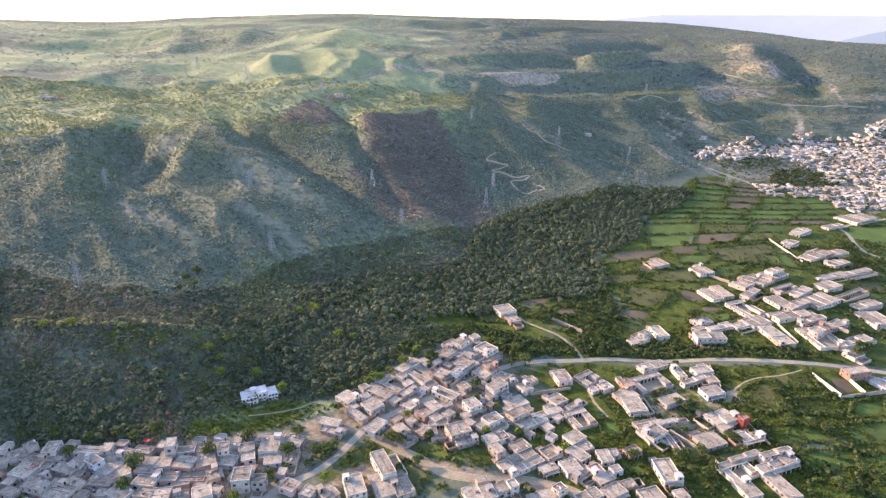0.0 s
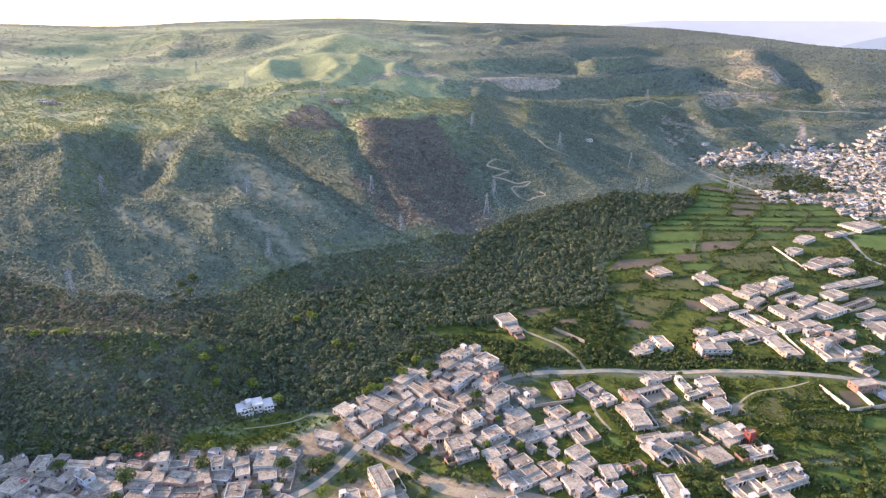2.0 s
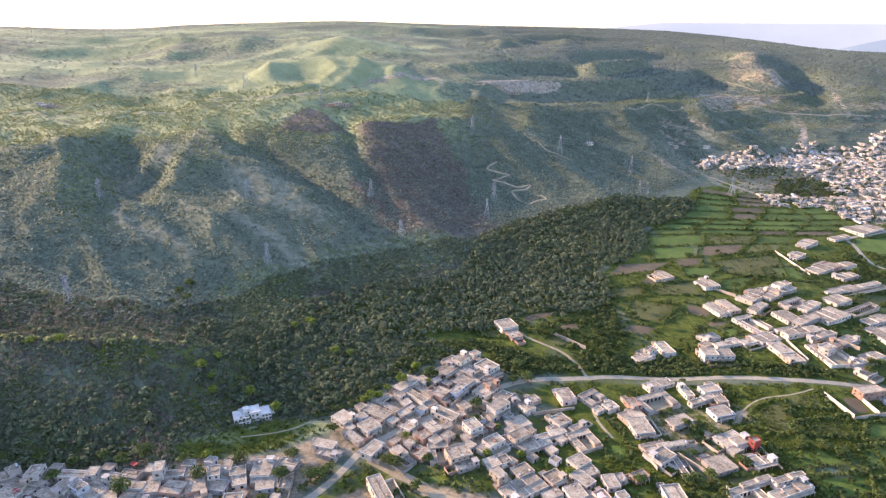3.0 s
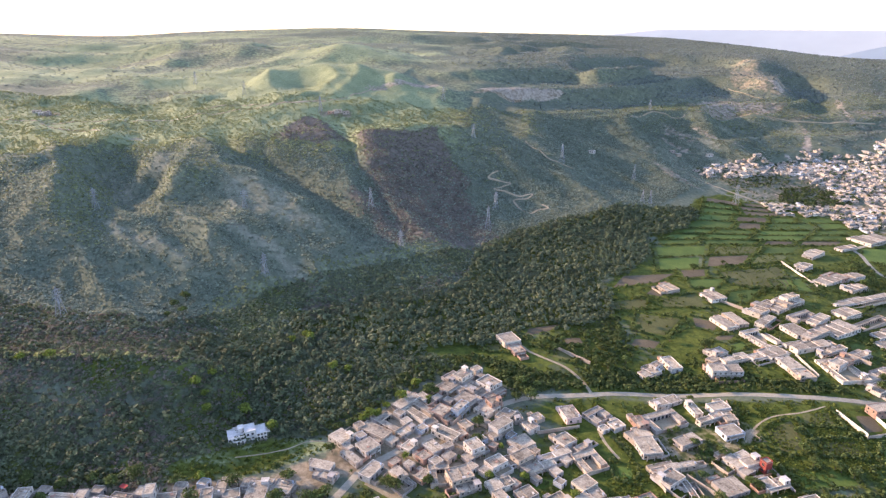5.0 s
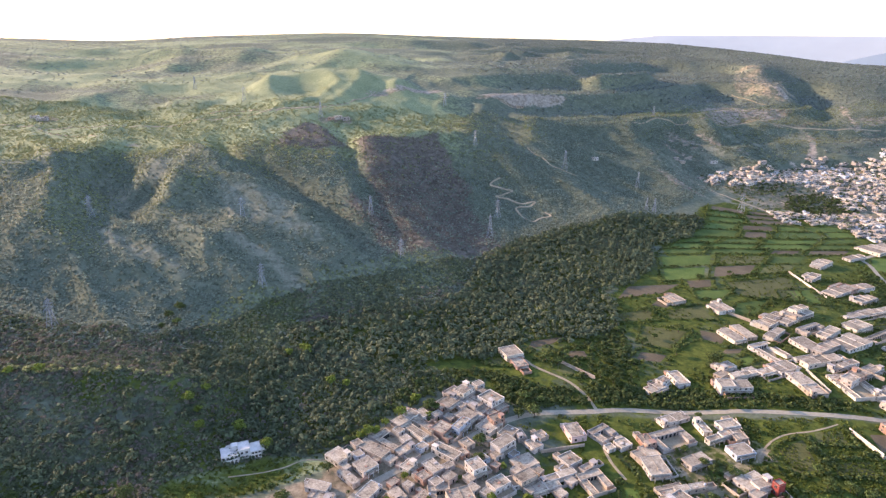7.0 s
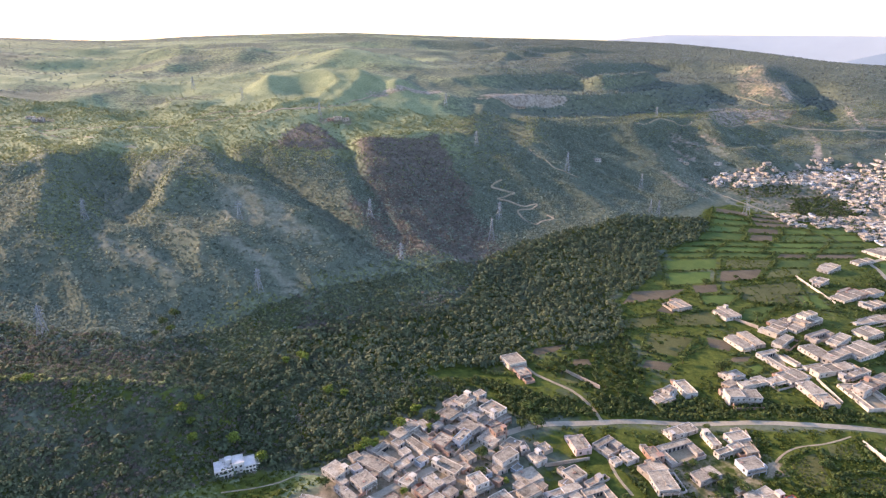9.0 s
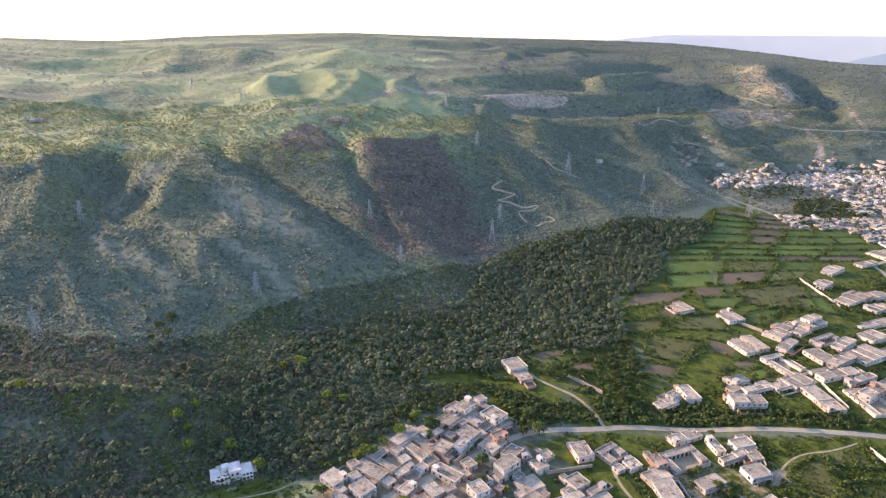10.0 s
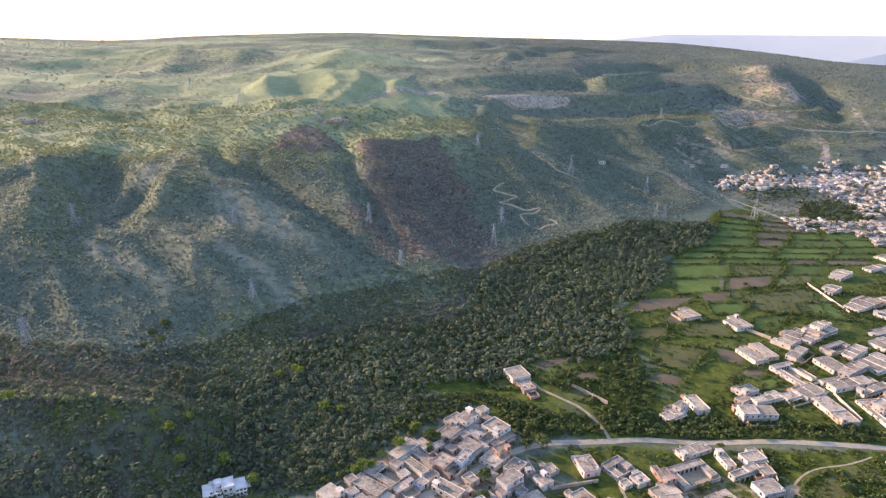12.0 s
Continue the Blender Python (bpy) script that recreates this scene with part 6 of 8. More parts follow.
house(-58.6, 308.5, 9.3, 11.1, 50, 3.3, "cream")
house(-40.5, 314.0, 7.9, 18.5, 55, 3.0, "tan")
house(-32.3, 321.4, 10.8, 16.7, 52, 3.0, "court")
house(-23.2, 314.4, 10.4, 5.5, 42, 2.6, "grey")
house(-18.5, 329.1, 4.9, 17.5, 45, 3.0, "cream")
house(-13.3, 333.9, 4.3, 15.4, 45, 3.0, "tan")
house(-25.0, 340.4, 16.8, 8.2, 49, 3.0, "grey")
house(-14.8, 345.4, 5.7, 8.0, 42, 2.7, "white")
house(-3.6, 331.8, 10.3, 9.3, 55, 3.7, "brick")
house(7.4, 334.6, 11.5, 5.4, 56, 5.4, "blue")
house(3.5, 367.8, 11.1, 10.1, 46, 3.0, "grey")
house(10.0, 368.0, 11.4, 7.9, 49, 5.9, "cream")
house(15.6, 357.8, 10.7, 10.6, 49, 3.7, "grey")
house(0.1, 358.0, 12.8, 9.8, 50, 3.0, "tan")
house(26.0, 360.6, 11.2, 12.3, 44, 5.9, "white")
house(30.8, 356.2, 9.1, 8.1, 39, 3.0, "brick")
house(10.6, 344.3, 10.3, 10.4, 49, 4.1, "grey")
house(19.7, 353.7, 9.7, 9.5, 47, 3.0, "white")
house(23.7, 337.5, 12.9, 10.6, 49, 3.0, "cream")
house(27.9, 341.3, 7.7, 6.8, 30, 5.9, "brick")
house(30.3, 318.9, 12.6, 7.6, 42, 6.3, "white")
house(34.1, 331.3, 10.9, 8.0, 52, 3.7, "cream")
house(40.6, 331.1, 5.5, 9.8, 16, 3.0, "grey")
house(47.8, 322.3, 6.8, 8.0, 34, 3.7, "white")
house(52.9, 331.8, 6.2, 6.8, 31, 2.6, "tan")
house(14.5, 298.8, 8.2, 8.9, 31, 5.9, "white")
house(-0.8, 312.3, 7.4, 15.5, 53, 3.3, "cream")
house(10.4, 320.4, 6.1, 7.4, 39, 3.0, "tan")
house(-7.9, 300.3, 7.2, 10.6, 39, 3.7, "grey")
house(-20.7, 302.0, 8.1, 6.4, 53, 2.8, "cream")
house(-12.5, 293.5, 6.1, 6.6, 42, 3.7, "brick")
house(-39.1, 282.9, 12.5, 7.3, 59, 3.7, "white")
house(-43.0, 301.0, 9.6, 10.3, 43, 3.7, "white")
house(-50.9, 293.2, 4.5, 14.0, 45, 3.0, "grey")
house(-65.2, 286.8, 6.5, 11.8, 73, 3.0, "white")
house(-60.9, 279.9, 6.5, 9.7, 67, 2.6, "grey")
house(-25.0, 280.6, 6.7, 8.5, 37, 3.7, "tan")
house(-19.5, 276.0, 3.3, 8.2, 48, 2.2, "grey")
house(-12.1, 280.0, 8.1, 6.1, 48, 3.0, "brick")
house(-3.8, 280.4, 11.0, 14.7, 9, 2.8, "court")
house(6.3, 276.7, 12.1, 10.2, 22, 5.4, "tan")
house(10.2, 270.7, 12.2, 7.5, 23, 2.8, "grey")
house(25.5, 288.6, 10.2, 7.7, 36, 4.1, "white")
house(26.2, 273.6, 13.9, 8.0, 28, 3.0, "grey")
house(39.7, 293.9, 10.9, 7.0, 35, 5.4, "tan")
house(34.8, 292.8, 7.3, 8.3, 23, 2.6, "white")
house(48.8, 290.2, 16.4, 7.2, 24, 2.8, "white")
house(56.6, 297.9, 21.0, 6.2, 25, 3.0, "grey")
house(65.3, 310.3, 9.5, 9.3, 34, 3.7, "white")
house(40.7, 307.6, 12.7, 10.4, 30, 3.0, "tan")
house(74.2, 304.6, 10.4, 4.3, 34, 3.0, "grey")
house(75.6, 293.4, 14.1, 15.7, 22, 2.7, "court")
house(72.3, 334.0, 9.3, 12.6, 15, 4.1, "pink")
house(88.4, 333.3, 13.4, 11.9, 36, 3.0, "court")
house(97.2, 323.8, 7.8, 7.2, 27, 3.3, "white")
house(89.5, 321.2, 5.1, 4.8, 27, 2.6, "white")
house(106.9, 316.0, 13.7, 11.4, 24, 3.0, "tan")
house(133.2, 350.0, 19.8, 9.6, 24, 3.0, "white")
house(126.1, 329.2, 23.2, 15.5, 22, 3.0, "court")
house(110.9, 325.9, 7.0, 11.2, 12, 3.3, "brick")
house(109.3, 304.4, 11.2, 14.8, 8, 3.7, "white")
house(133.1, 310.8, 15.1, 8.6, 26, 3.3, "grey")
house(147.8, 340.9, 5.4, 12.5, 10, 3.0, "cream")
house(162.8, 341.9, 12.3, 7.5, 16, 3.0, "white")
house(153.6, 331.5, 18.3, 5.3, 23, 3.0, "cream")
house(164.5, 331.9, 7.5, 9.3, 11, 3.0, "tan")
house(160.4, 318.9, 12.5, 9.6, 16, 3.3, "blue")
house(160.3, 292.4, 10.6, 6.1, 20, 4.1, "white")
house(155.1, 296.5, 14.9, 12.3, 29, 3.0, "cream")
house(166.0, 288.7, 4.6, 4.0, 23, 7.0, "red")
house(155.2, 286.3, 8.2, 5.2, 31, 3.0, "grey")
house(142.0, 275.3, 13.7, 12.8, 21, 3.0, "grey")
house(164.6, 277.4, 13.9, 8.0, 17, 3.3, "white")
house(118.0, 288.0, 26.6, 4.3, 16, 3.0, "tan")
house(113.4, 279.1, 12.4, 9.0, 35, 4.1, "white")
house(120.9, 272.3, 3.5, 12.8, 8, 2.6, "white")
house(97.7, 265.4, 8.7, 5.7, 26, 3.0, "brick")
house(110.6, 249.3, 9.8, 16.6, 6, 4.1, "white")
house(146.9, 251.6, 16.5, 13.3, 21, 3.0, "court")
house(153.5, 260.2, 18.0, 3.2, 20, 4.1, "tan")
house(167.7, 254.3, 24.4, 6.6, 21, 4.1, "white")
house(170.1, 261.4, 17.7, 4.1, 18, 5.4, "grey")
house(145.9, 238.1, 8.3, 11.7, 16, 3.0, "cream")
house(163.4, 239.7, 8.2, 17.8, 17, 3.0, "grey")
house(-44.4, 236.0, 9.4, 13.7, 20, 5.4, "cream")
house(-32.1, 251.1, 7.4, 18.8, 26, 6.3, "cream")
house(-31.6, 239.2, 9.6, 18.2, 22, 3.0, "tan")
house(-21.5, 237.5, 9.6, 11.3, 26, 3.0, "tan")
house(-57.0, 233.7, 8.2, 9.8, 38, 3.0, "tan")
house(15.7, 232.9, 14.8, 12.1, 19, 3.3, "white")
house(24.7, 235.0, 11.8, 6.7, 32, 3.7, "grey")
house(31.9, 237.1, 4.6, 5.4, 22, 5.9, "white")
house(45.0, 232.6, 13.5, 7.4, 20, 3.0, "tan")
house(54.4, 235.8, 5.9, 5.1, 35, 5.4, "cream")
house(26.1, 262.1, 5.4, 8.3, 33, 5.4, "tan")
house(36.1, 258.6, 22.3, 7.3, 33, 3.0, "tan")
house(40.1, 254.3, 21.0, 6.0, 31, 2.7, "white")
house(38.8, 267.9, 9.8, 8.2, 32, 3.7, "grey")
house(54.4, 264.1, 9.4, 8.7, 33, 3.3, "tan")
house(51.6, 252.6, 9.8, 5.9, 25, 2.6, "grey")
house(69.1, 275.5, 10.3, 8.5, 35, 3.7, "cream")
house(73.5, 268.9, 7.0, 7.4, 25, 3.0, "tan")
house(68.5, 262.9, 7.3, 11.6, 37, 3.3, "white")
house(63.0, 253.0, 9.1, 9.7, 21, 3.7, "white")
house(67.3, 249.0, 12.0, 5.3, 39, 3.0, "grey")
house(82.1, 260.7, 6.8, 9.6, 10, 3.3, "white")
house(75.3, 250.5, 6.6, 7.0, 24, 3.7, "pink")
house(78.1, 245.0, 9.7, 6.4, 28, 3.0, "tan")
house(87.6, 263.7, 5.0, 5.9, 16, 3.0, "grey")
house(67.5, 234.0, 13.2, 8.8, 26, 3.0, "grey")
house(80.7, 235.7, 10.8, 8.3, 30, 3.7, "grey")
house(97.9, 233.6, 11.2, 8.7, 18, 3.3, "tan")
house(112.4, 233.8, 6.2, 6.6, 17, 3.0, "white")
house(88.0, 240.7, 9.0, 5.5, 19, 3.0, "grey")
house(220.7, 498.6, 15.2, 18.0, 19, 3.0, "white")
house(210.9, 451.2, 10.6, 18.9, 19, 3.0, "cream")
house(222.0, 456.9, 8.6, 21.0, 14, 3.0, "tan")
house(245.9, 470.5, 16.8, 10.8, 39, 3.7, "white")
house(257.6, 483.7, 17.7, 8.8, 35, 3.0, "cream")
house(243.2, 453.7, 20.8, 8.4, 41, 3.0, "white")
house(277.5, 486.9, 23.7, 13.9, 30, 3.7, "tan")
house(280.3, 491.9, 18.2, 8.8, 34, 5.9, "white")
house(264.9, 475.6, 15.9, 9.4, 33, 3.0, "cream")
house(228.3, 425.9, 17.1, 26.1, 21, 3.0, "court")
house(257.8, 437.0, 13.0, 17.2, 17, 3.0, "white")
house(274.0, 459.4, 22.6, 9.4, 27, 3.7, "court")
house(283.3, 454.2, 24.0, 9.2, 37, 3.0, "white")
house(267.5, 430.6, 24.0, 10.3, 31, 3.7, "grey")
house(291.1, 440.6, 26.8, 18.8, 27, 3.0, "white")
house(255.8, 413.3, 30.9, 9.8, 17, 3.3, "white")
house(267.2, 406.7, 25.4, 5.8, 24, 3.0, "white")
house(182.2, 380.9, 20.6, 12.0, 2, 5.4, "white")
house(187.9, 406.0, 12.3, 8.1, 26, 3.7, "white")
house(181.7, 396.7, 9.8, 6.2, 32, 3.0, "tan")
house(196.7, 396.9, 22.5, 5.6, 20, 3.0, "cream")
house(216.0, 401.3, 21.6, 6.9, 22, 3.0, "white")
house(225.7, 404.9, 17.4, 12.9, 24, 3.0, "cream")
house(229.0, 388.6, 10.8, 15.3, 10, 3.3, "white")
house(231.0, 376.4, 11.6, 13.1, 6, 3.0, "tan")
house(260.9, 382.5, 20.5, 27.4, 7, 2.6, "court")
house(262.8, 389.3, 18.0, 8.9, 31, 5.4, "brick")
house(282.1, 400.6, 21.7, 5.7, 29, 3.0, "grey")
house(282.7, 378.7, 27.0, 7.8, 23, 3.3, "white")
house(271.7, 362.5, 11.6, 8.9, 30, 3.0, "cream")
house(347.2, 546.8, 37.0, 14.6, 30, 3.0, "brick")
house(366.4, 554.2, 36.8, 9.5, 20, 3.0, "white")
house(358.3, 530.1, 22.7, 11.7, 28, 3.3, "white")
house(345.8, 500.4, 66.0, 7.0, 22, 3.0, "white")
house(314.2, 469.5, 19.5, 14.0, 27, 3.3, "cream")
house(326.3, 455.5, 36.6, 8.8, 29, 3.0, "court")
house(327.7, 438.7, 27.0, 9.0, 22, 3.3, "grey")
house(321.3, 417.0, 19.2, 23.7, 11, 3.0, "white")
house(258.6, 338.6, 16.0, 7.8, 12, 5.4, "shed")
house(273.2, 330.4, 16.0, 12.2, 24, 3.0, "blue")
house(187.5, 512.6, 13.4, 16.3, 22, 2.6, "tan")
house(43.5, 419.0, 12.9, 13.6, 23, 4.1, "cream")
house(48.2, 405.5, 8.7, 11.2, 21, 2.6, "brick")
house(133.5, 382.9, 15.4, 8.5, 31, 3.3, "white")
house(151.9, 393.3, 8.0, 15.9, 12, 3.7, "white")
house(140.0, 388.4, 8.2, 5.6, 37, 5.4, "white")
house(371.1, 618.0, 27.4, 10.9, 38, 3.3, "white")
house(338.2, 575.9, 20.1, 9.3, 39, 3.3, "white")
house(421.0, 645.7, 26.1, 9.3, 28, 3.0, "white")
house(465.6, 675.2, 38.3, 24.5, 28, 3.7, "white")
house(-212.9, 257.1, 5.3, 6.5, 53, 5.4, "grey")
house(-202.0, 256.6, 9.0, 6.7, 98, 5.4, "white")
house(-217.5, 253.5, 9.1, 7.3, 40, 3.0, "grey")
house(-210.1, 251.4, 6.0, 17.2, 75, 3.0, "tan")
house(-198.7, 255.7, 12.1, 9.4, 87, 3.0, "grey")
house(-207.8, 242.4, 9.4, 11.1, 75, 3.7, "white")
house(-198.8, 238.7, 6.1, 9.5, 78, 3.7, "grey")
house(-196.5, 232.6, 6.4, 11.1, 77, 5.4, "grey")
house(-206.7, 229.2, 5.0, 7.8, 67, 3.7, "grey")
house(-189.8, 246.0, 6.5, 12.3, 72, 3.0, "grey")
house(-180.7, 235.9, 7.2, 10.4, 66, 3.7, "tan")
house(-184.4, 229.2, 6.9, 13.0, 74, 3.7, "grey")
house(-184.8, 250.8, 8.6, 8.2, 71, 3.7, "white")
house(-177.0, 249.5, 5.8, 8.4, 60, 5.4, "blue")
house(-184.1, 258.1, 5.2, 14.3, 86, 3.7, "cream")
house(-174.8, 258.5, 6.9, 5.0, 96, 5.4, "grey")
house(-170.9, 256.3, 8.1, 7.6, 84, 3.3, "grey")
house(-164.3, 256.7, 6.8, 7.7, 76, 3.7, "white")
house(-170.5, 248.8, 10.2, 11.9, 66, 3.0, "blue")
house(-161.4, 247.1, 11.7, 6.3, 119, 3.3, "white")
house(-168.9, 239.2, 7.0, 12.8, 86, 3.0, "grey")
house(-156.0, 231.4, 7.9, 11.6, 64, 3.7, "white")
house(-156.7, 259.3, 5.6, 9.9, 78, 3.7, "grey")
house(-152.1, 252.5, 5.4, 11.0, 82, 3.7, "white")
house(-150.0, 246.6, 5.4, 10.8, 85, 3.3, "grey")
house(-147.0, 239.3, 6.9, 11.4, 82, 3.7, "white")
house(-143.4, 231.4, 6.8, 9.9, 81, 4.1, "tan")
house(-143.3, 251.6, 8.8, 8.0, 101, 3.7, "grey")
house(-138.2, 242.4, 6.9, 11.8, 90, 3.3, "grey")
house(-142.4, 259.9, 7.5, 4.9, 101, 8.1, "white")
house(-135.6, 260.9, 5.2, 9.7, 100, 3.0, "white")
house(-125.4, 263.1, 6.0, 10.0, 102, 3.0, "white")
house(-132.3, 251.6, 9.0, 10.8, 82, 4.1, "brick")
house(-122.6, 253.9, 10.9, 9.4, 111, 4.1, "brick")
house(-125.5, 244.1, 8.7, 12.7, 90, 3.0, "grey")
house(-116.0, 244.6, 9.5, 6.1, 117, 4.1, "tan")
house(-116.2, 262.0, 8.2, 5.6, 104, 5.4, "white")
house(-111.4, 268.1, 9.4, 5.2, 95, 4.1, "grey")
house(-108.2, 274.6, 6.1, 5.2, 101, 3.3, "tan")
house(-104.3, 260.7, 13.5, 8.7, 108, 3.7, "tan")
house(-112.2, 255.2, 7.8, 9.7, 82, 3.0, "blue")
house(-93.3, 267.1, 12.6, 10.0, 92, 4.1, "white")
house(-89.6, 257.4, 10.0, 9.0, 102, 3.0, "blue")
house(-99.8, 239.9, 9.9, 8.8, 97, 8.1, "white")
house(-91.3, 239.0, 5.8, 6.5, 90, 6.3, "grey")
house(-115.5, 229.3, 7.9, 8.9, 112, 7.2, "cream")
house(-130.1, 239.1, 4.2, 8.7, 104, 3.0, "tan")
house(-134.5, 228.2, 8.2, 8.7, 98, 6.3, "grey")
house(-125.1, 228.2, 6.9, 7.1, 109, 5.4, "grey")
house(-81.6, 271.0, 9.2, 9.7, 77, 3.0, "grey")
house(-79.6, 258.8, 9.9, 6.0, 93, 3.0, "tan")
house(-76.1, 237.4, 7.4, 8.3, 63, 3.7, "pink")
house(-66.2, 233.4, 7.3, 6.5, 66, 3.7, "grey")

TOWN = [(348.1, 897.9), (425.8, 936.6), (487.6, 941), (567.6, 998.8), (624.9, 974.2), (735.8, 1055.9), (773.9, 1013.3), (596.4, 748.3), (522.6, 710.7), (472.4, 703), (464.1, 749.4), (406.6, 747.6), (391.1, 776.6), (379.1, 859.1)]
TOWN_GARDENS = [(362.1, 867.3), (482.8, 893.3), (512.6, 855.2), (501.4, 791.4), (424.8, 785.9), (373.4, 786.9)]
town_rng = random.Random(9)
town_kinds = ["white", "cream", "grey", "tan", "blue"]
town_verts, town_faces, town_mats = [], [], []


def town_block(m, x0, y0, z0, x1, y1, z1, slot):
    n = len(town_verts)
    town_verts.extend(tuple(m @ Vector(v)) for v in ((x0, y0, z0), (x1, y0, z0), (x1, y1, z0), (x0, y1, z0), (x0, y0, z1), (x1, y0, z1), (x1, y1, z1), (x0, y1, z1)))
    town_faces.extend(tuple(n + k for k in f) for f in ((0, 3, 2, 1), (4, 5, 6, 7), (0, 1, 5, 4), (1, 2, 6, 5), (2, 3, 7, 6), (3, 0, 4, 7)))
    town_mats.extend([slot] * 6)


for row in range(85):
    for column in range(85):
        hx, hy = 260 + column * 10.2 + town_rng.uniform(-2, 2) + row * 2, 670 + row * 9.2 + town_rng.uniform(-2, 2) - column * 2
        spot = (hx, hy)
        if not 250 < hx < 1100 or not inside(*spot, TOWN) or inside(*spot, TOWN_GARDENS) or town_rng.random() > 0.86:
            continue
        w, d, h, turn = town_rng.uniform(6, 12.5), town_rng.uniform(4.5, 8), town_rng.choice((1.9, 2.1, 2.3, 2.5, 2.7, 4.0)), 22 + town_rng.choice((0, 0, 90)) + town_rng.uniform(-10, 10)
        if hy < 700:
            house(hx, hy, w, d, turn, h, town_rng.choice(("white", "white", "cream", "grey", "tan")))
            continue
        m = pose(hx, hy, float(ground_height(hx, hy)), 0, 0, turn)
        # mostly grey finishes: the hill's shadow on the town is put into the walls
        slot = town_rng.choice((0, 1, 2, 2, 2, 2, 2, 3, 3, 4))
        town_block(m, -w / 2, -d / 2, -1.5, w / 2, d / 2, h - 0.5, slot)
        town_block(m, -w / 2 - 0.1, -d / 2 - 0.1, h - 0.5, w / 2 + 0.1, d / 2 + 0.1, h - 0.35, 5)
        for a0, b0, a1, b1 in ((-w / 2, -d / 2, w / 2, -d / 2 + 0.3), (-w / 2, d / 2 - 0.3, w / 2, d / 2), (-w / 2, -d / 2 + 0.3, -w / 2 + 0.3, d / 2 - 0.3), (w / 2 - 0.3, -d / 2 + 0.3, w / 2, d / 2 - 0.3)):
            town_block(m, a0, b0, h - 0.35, a1, b1, h, slot)
        if town_rng.random() < 0.3:
            town_block(m, w / 2 - 3, d / 2 - 3, h - 0.35, w / 2 - 0.4, d / 2 - 0.4, h + 1.3, slot)
        if town_rng.random() < 0.6:
            a, b, low = town_rng.uniform(2.5, 5), town_rng.uniform(2.5, 5), town_rng.uniform(1.5, 2.3)
            town_block(m, -w / 2 - a, -d / 2 + 0.4, -1.5, -w / 2 - 0.02, -d / 2 + 0.4 + b, low, town_rng.choice((2, 3, 5)))
        for k in range(int(w / 2.4)):
            for level in range(2 if h > 5 else 1):
                town_block(m, -w / 2 + 0.7 + k * 2.4, -d / 2 - 0.03, 1.0 + level * 2.8, -w / 2 + 1.8 + k * 2.4, -d / 2 + 0.1, 2.2 + level * 2.8, 6)
        for k in range(int(d / 2.8)):
            town_block(m, -w / 2 - 0.03, -d / 2 + 0.8 + k * 2.8, 1.0, -w / 2 + 0.1, -d / 2 + 1.9 + k * 2.8, 2.2, 6)
town_mesh = mesh_of("distant_town", town_verts, town_faces, WALLS[town_kinds[0]])
for finish in town_kinds[1:]:
    town_mesh.materials.append(WALLS[finish])
town_mesh.materials.append(ROOF)
town_mesh.materials.append(GLASS)
town_mesh.polygons.foreach_set("material_index", town_mats)
tagged(new("distant_town", town_mesh), "crowded far town of pale flat-roofed houses at the hill's foot, greyed for shade", "town", kind="stuff")

water_tank(-23.2, 314.4, 42, 10.4, 5.5, 2.28)
water_tank(3.5, 367.8, 46, 11.1, 10.1, 2.65)
water_tank(19.7, 353.7, 47, 9.7, 9.5, 2.65)
water_tank(52.9, 331.8, 31, 6.2, 6.8, 2.28)
water_tank(-39.1, 282.9, 59, 12.5, 7.3, 3.39)
water_tank(-12.1, 280.0, 48, 8.1, 6.1, 2.65)
water_tank(34.8, 292.8, 23, 7.3, 8.3, 2.28)
water_tank(72.3, 334.0, 15, 9.3, 12.6, 3.76)
water_tank(110.9, 325.9, 12, 7.0, 11.2, 3.02)
water_tank(160.4, 318.9, 16, 12.5, 9.6, 3.02)
water_tank(118.0, 288.0, 16, 26.6, 4.3, 2.65)
water_tank(167.7, 254.3, 21, 24.4, 6.6, 3.76)
water_tank(-21.5, 237.5, 26, 9.6, 11.3, 2.65)
water_tank(26.1, 262.1, 33, 5.4, 8.3, 5.10)
water_tank(73.5, 268.9, 25, 7.0, 7.4, 2.65)
water_tank(87.6, 263.7, 16, 5.0, 5.9, 2.65)
water_tank(210.9, 451.2, 19, 10.6, 18.9, 2.65)
water_tank(264.9, 475.6, 33, 15.9, 9.4, 2.65)
water_tank(255.8, 413.3, 17, 30.9, 9.8, 3.02)
water_tank(225.7, 404.9, 24, 17.4, 12.9, 2.65)
water_tank(271.7, 362.5, 30, 11.6, 8.9, 2.65)
water_tank(327.7, 438.7, 22, 27.0, 9.0, 3.02)
water_tank(133.5, 382.9, 31, 15.4, 8.5, 3.02)
water_tank(-214.4, 258.9, 53, 5.3, 6.5, 5.10)
water_tank(-196.5, 232.6, 77, 6.4, 11.1, 5.10)
water_tank(-184.1, 258.1, 86, 5.2, 14.3, 3.39)
water_tank(-156.0, 231.4, 64, 7.9, 11.6, 3.39)
water_tank(-138.2, 242.4, 90, 6.9, 11.8, 3.02)
water_tank(-116.0, 244.6, 117, 9.5, 6.1, 3.76)
water_tank(-89.6, 257.4, 102, 10.0, 9.0, 2.65)
water_tank(-81.6, 271.0, 77, 9.2, 9.7, 2.65)
house(-559.6, 893.9, 14, 9, 15, 4, "grey")
house(-575.8, 902.6, 10, 7, 15, 3.2, "white")
house(-155.9, 913.6, 11, 8, 15, 3.4, "cream")
house(-164.2, 904.9, 8, 6, 15, 3, "brick")
house(-144.2, 910.8, 9, 6, 15, 3.2, "grey")
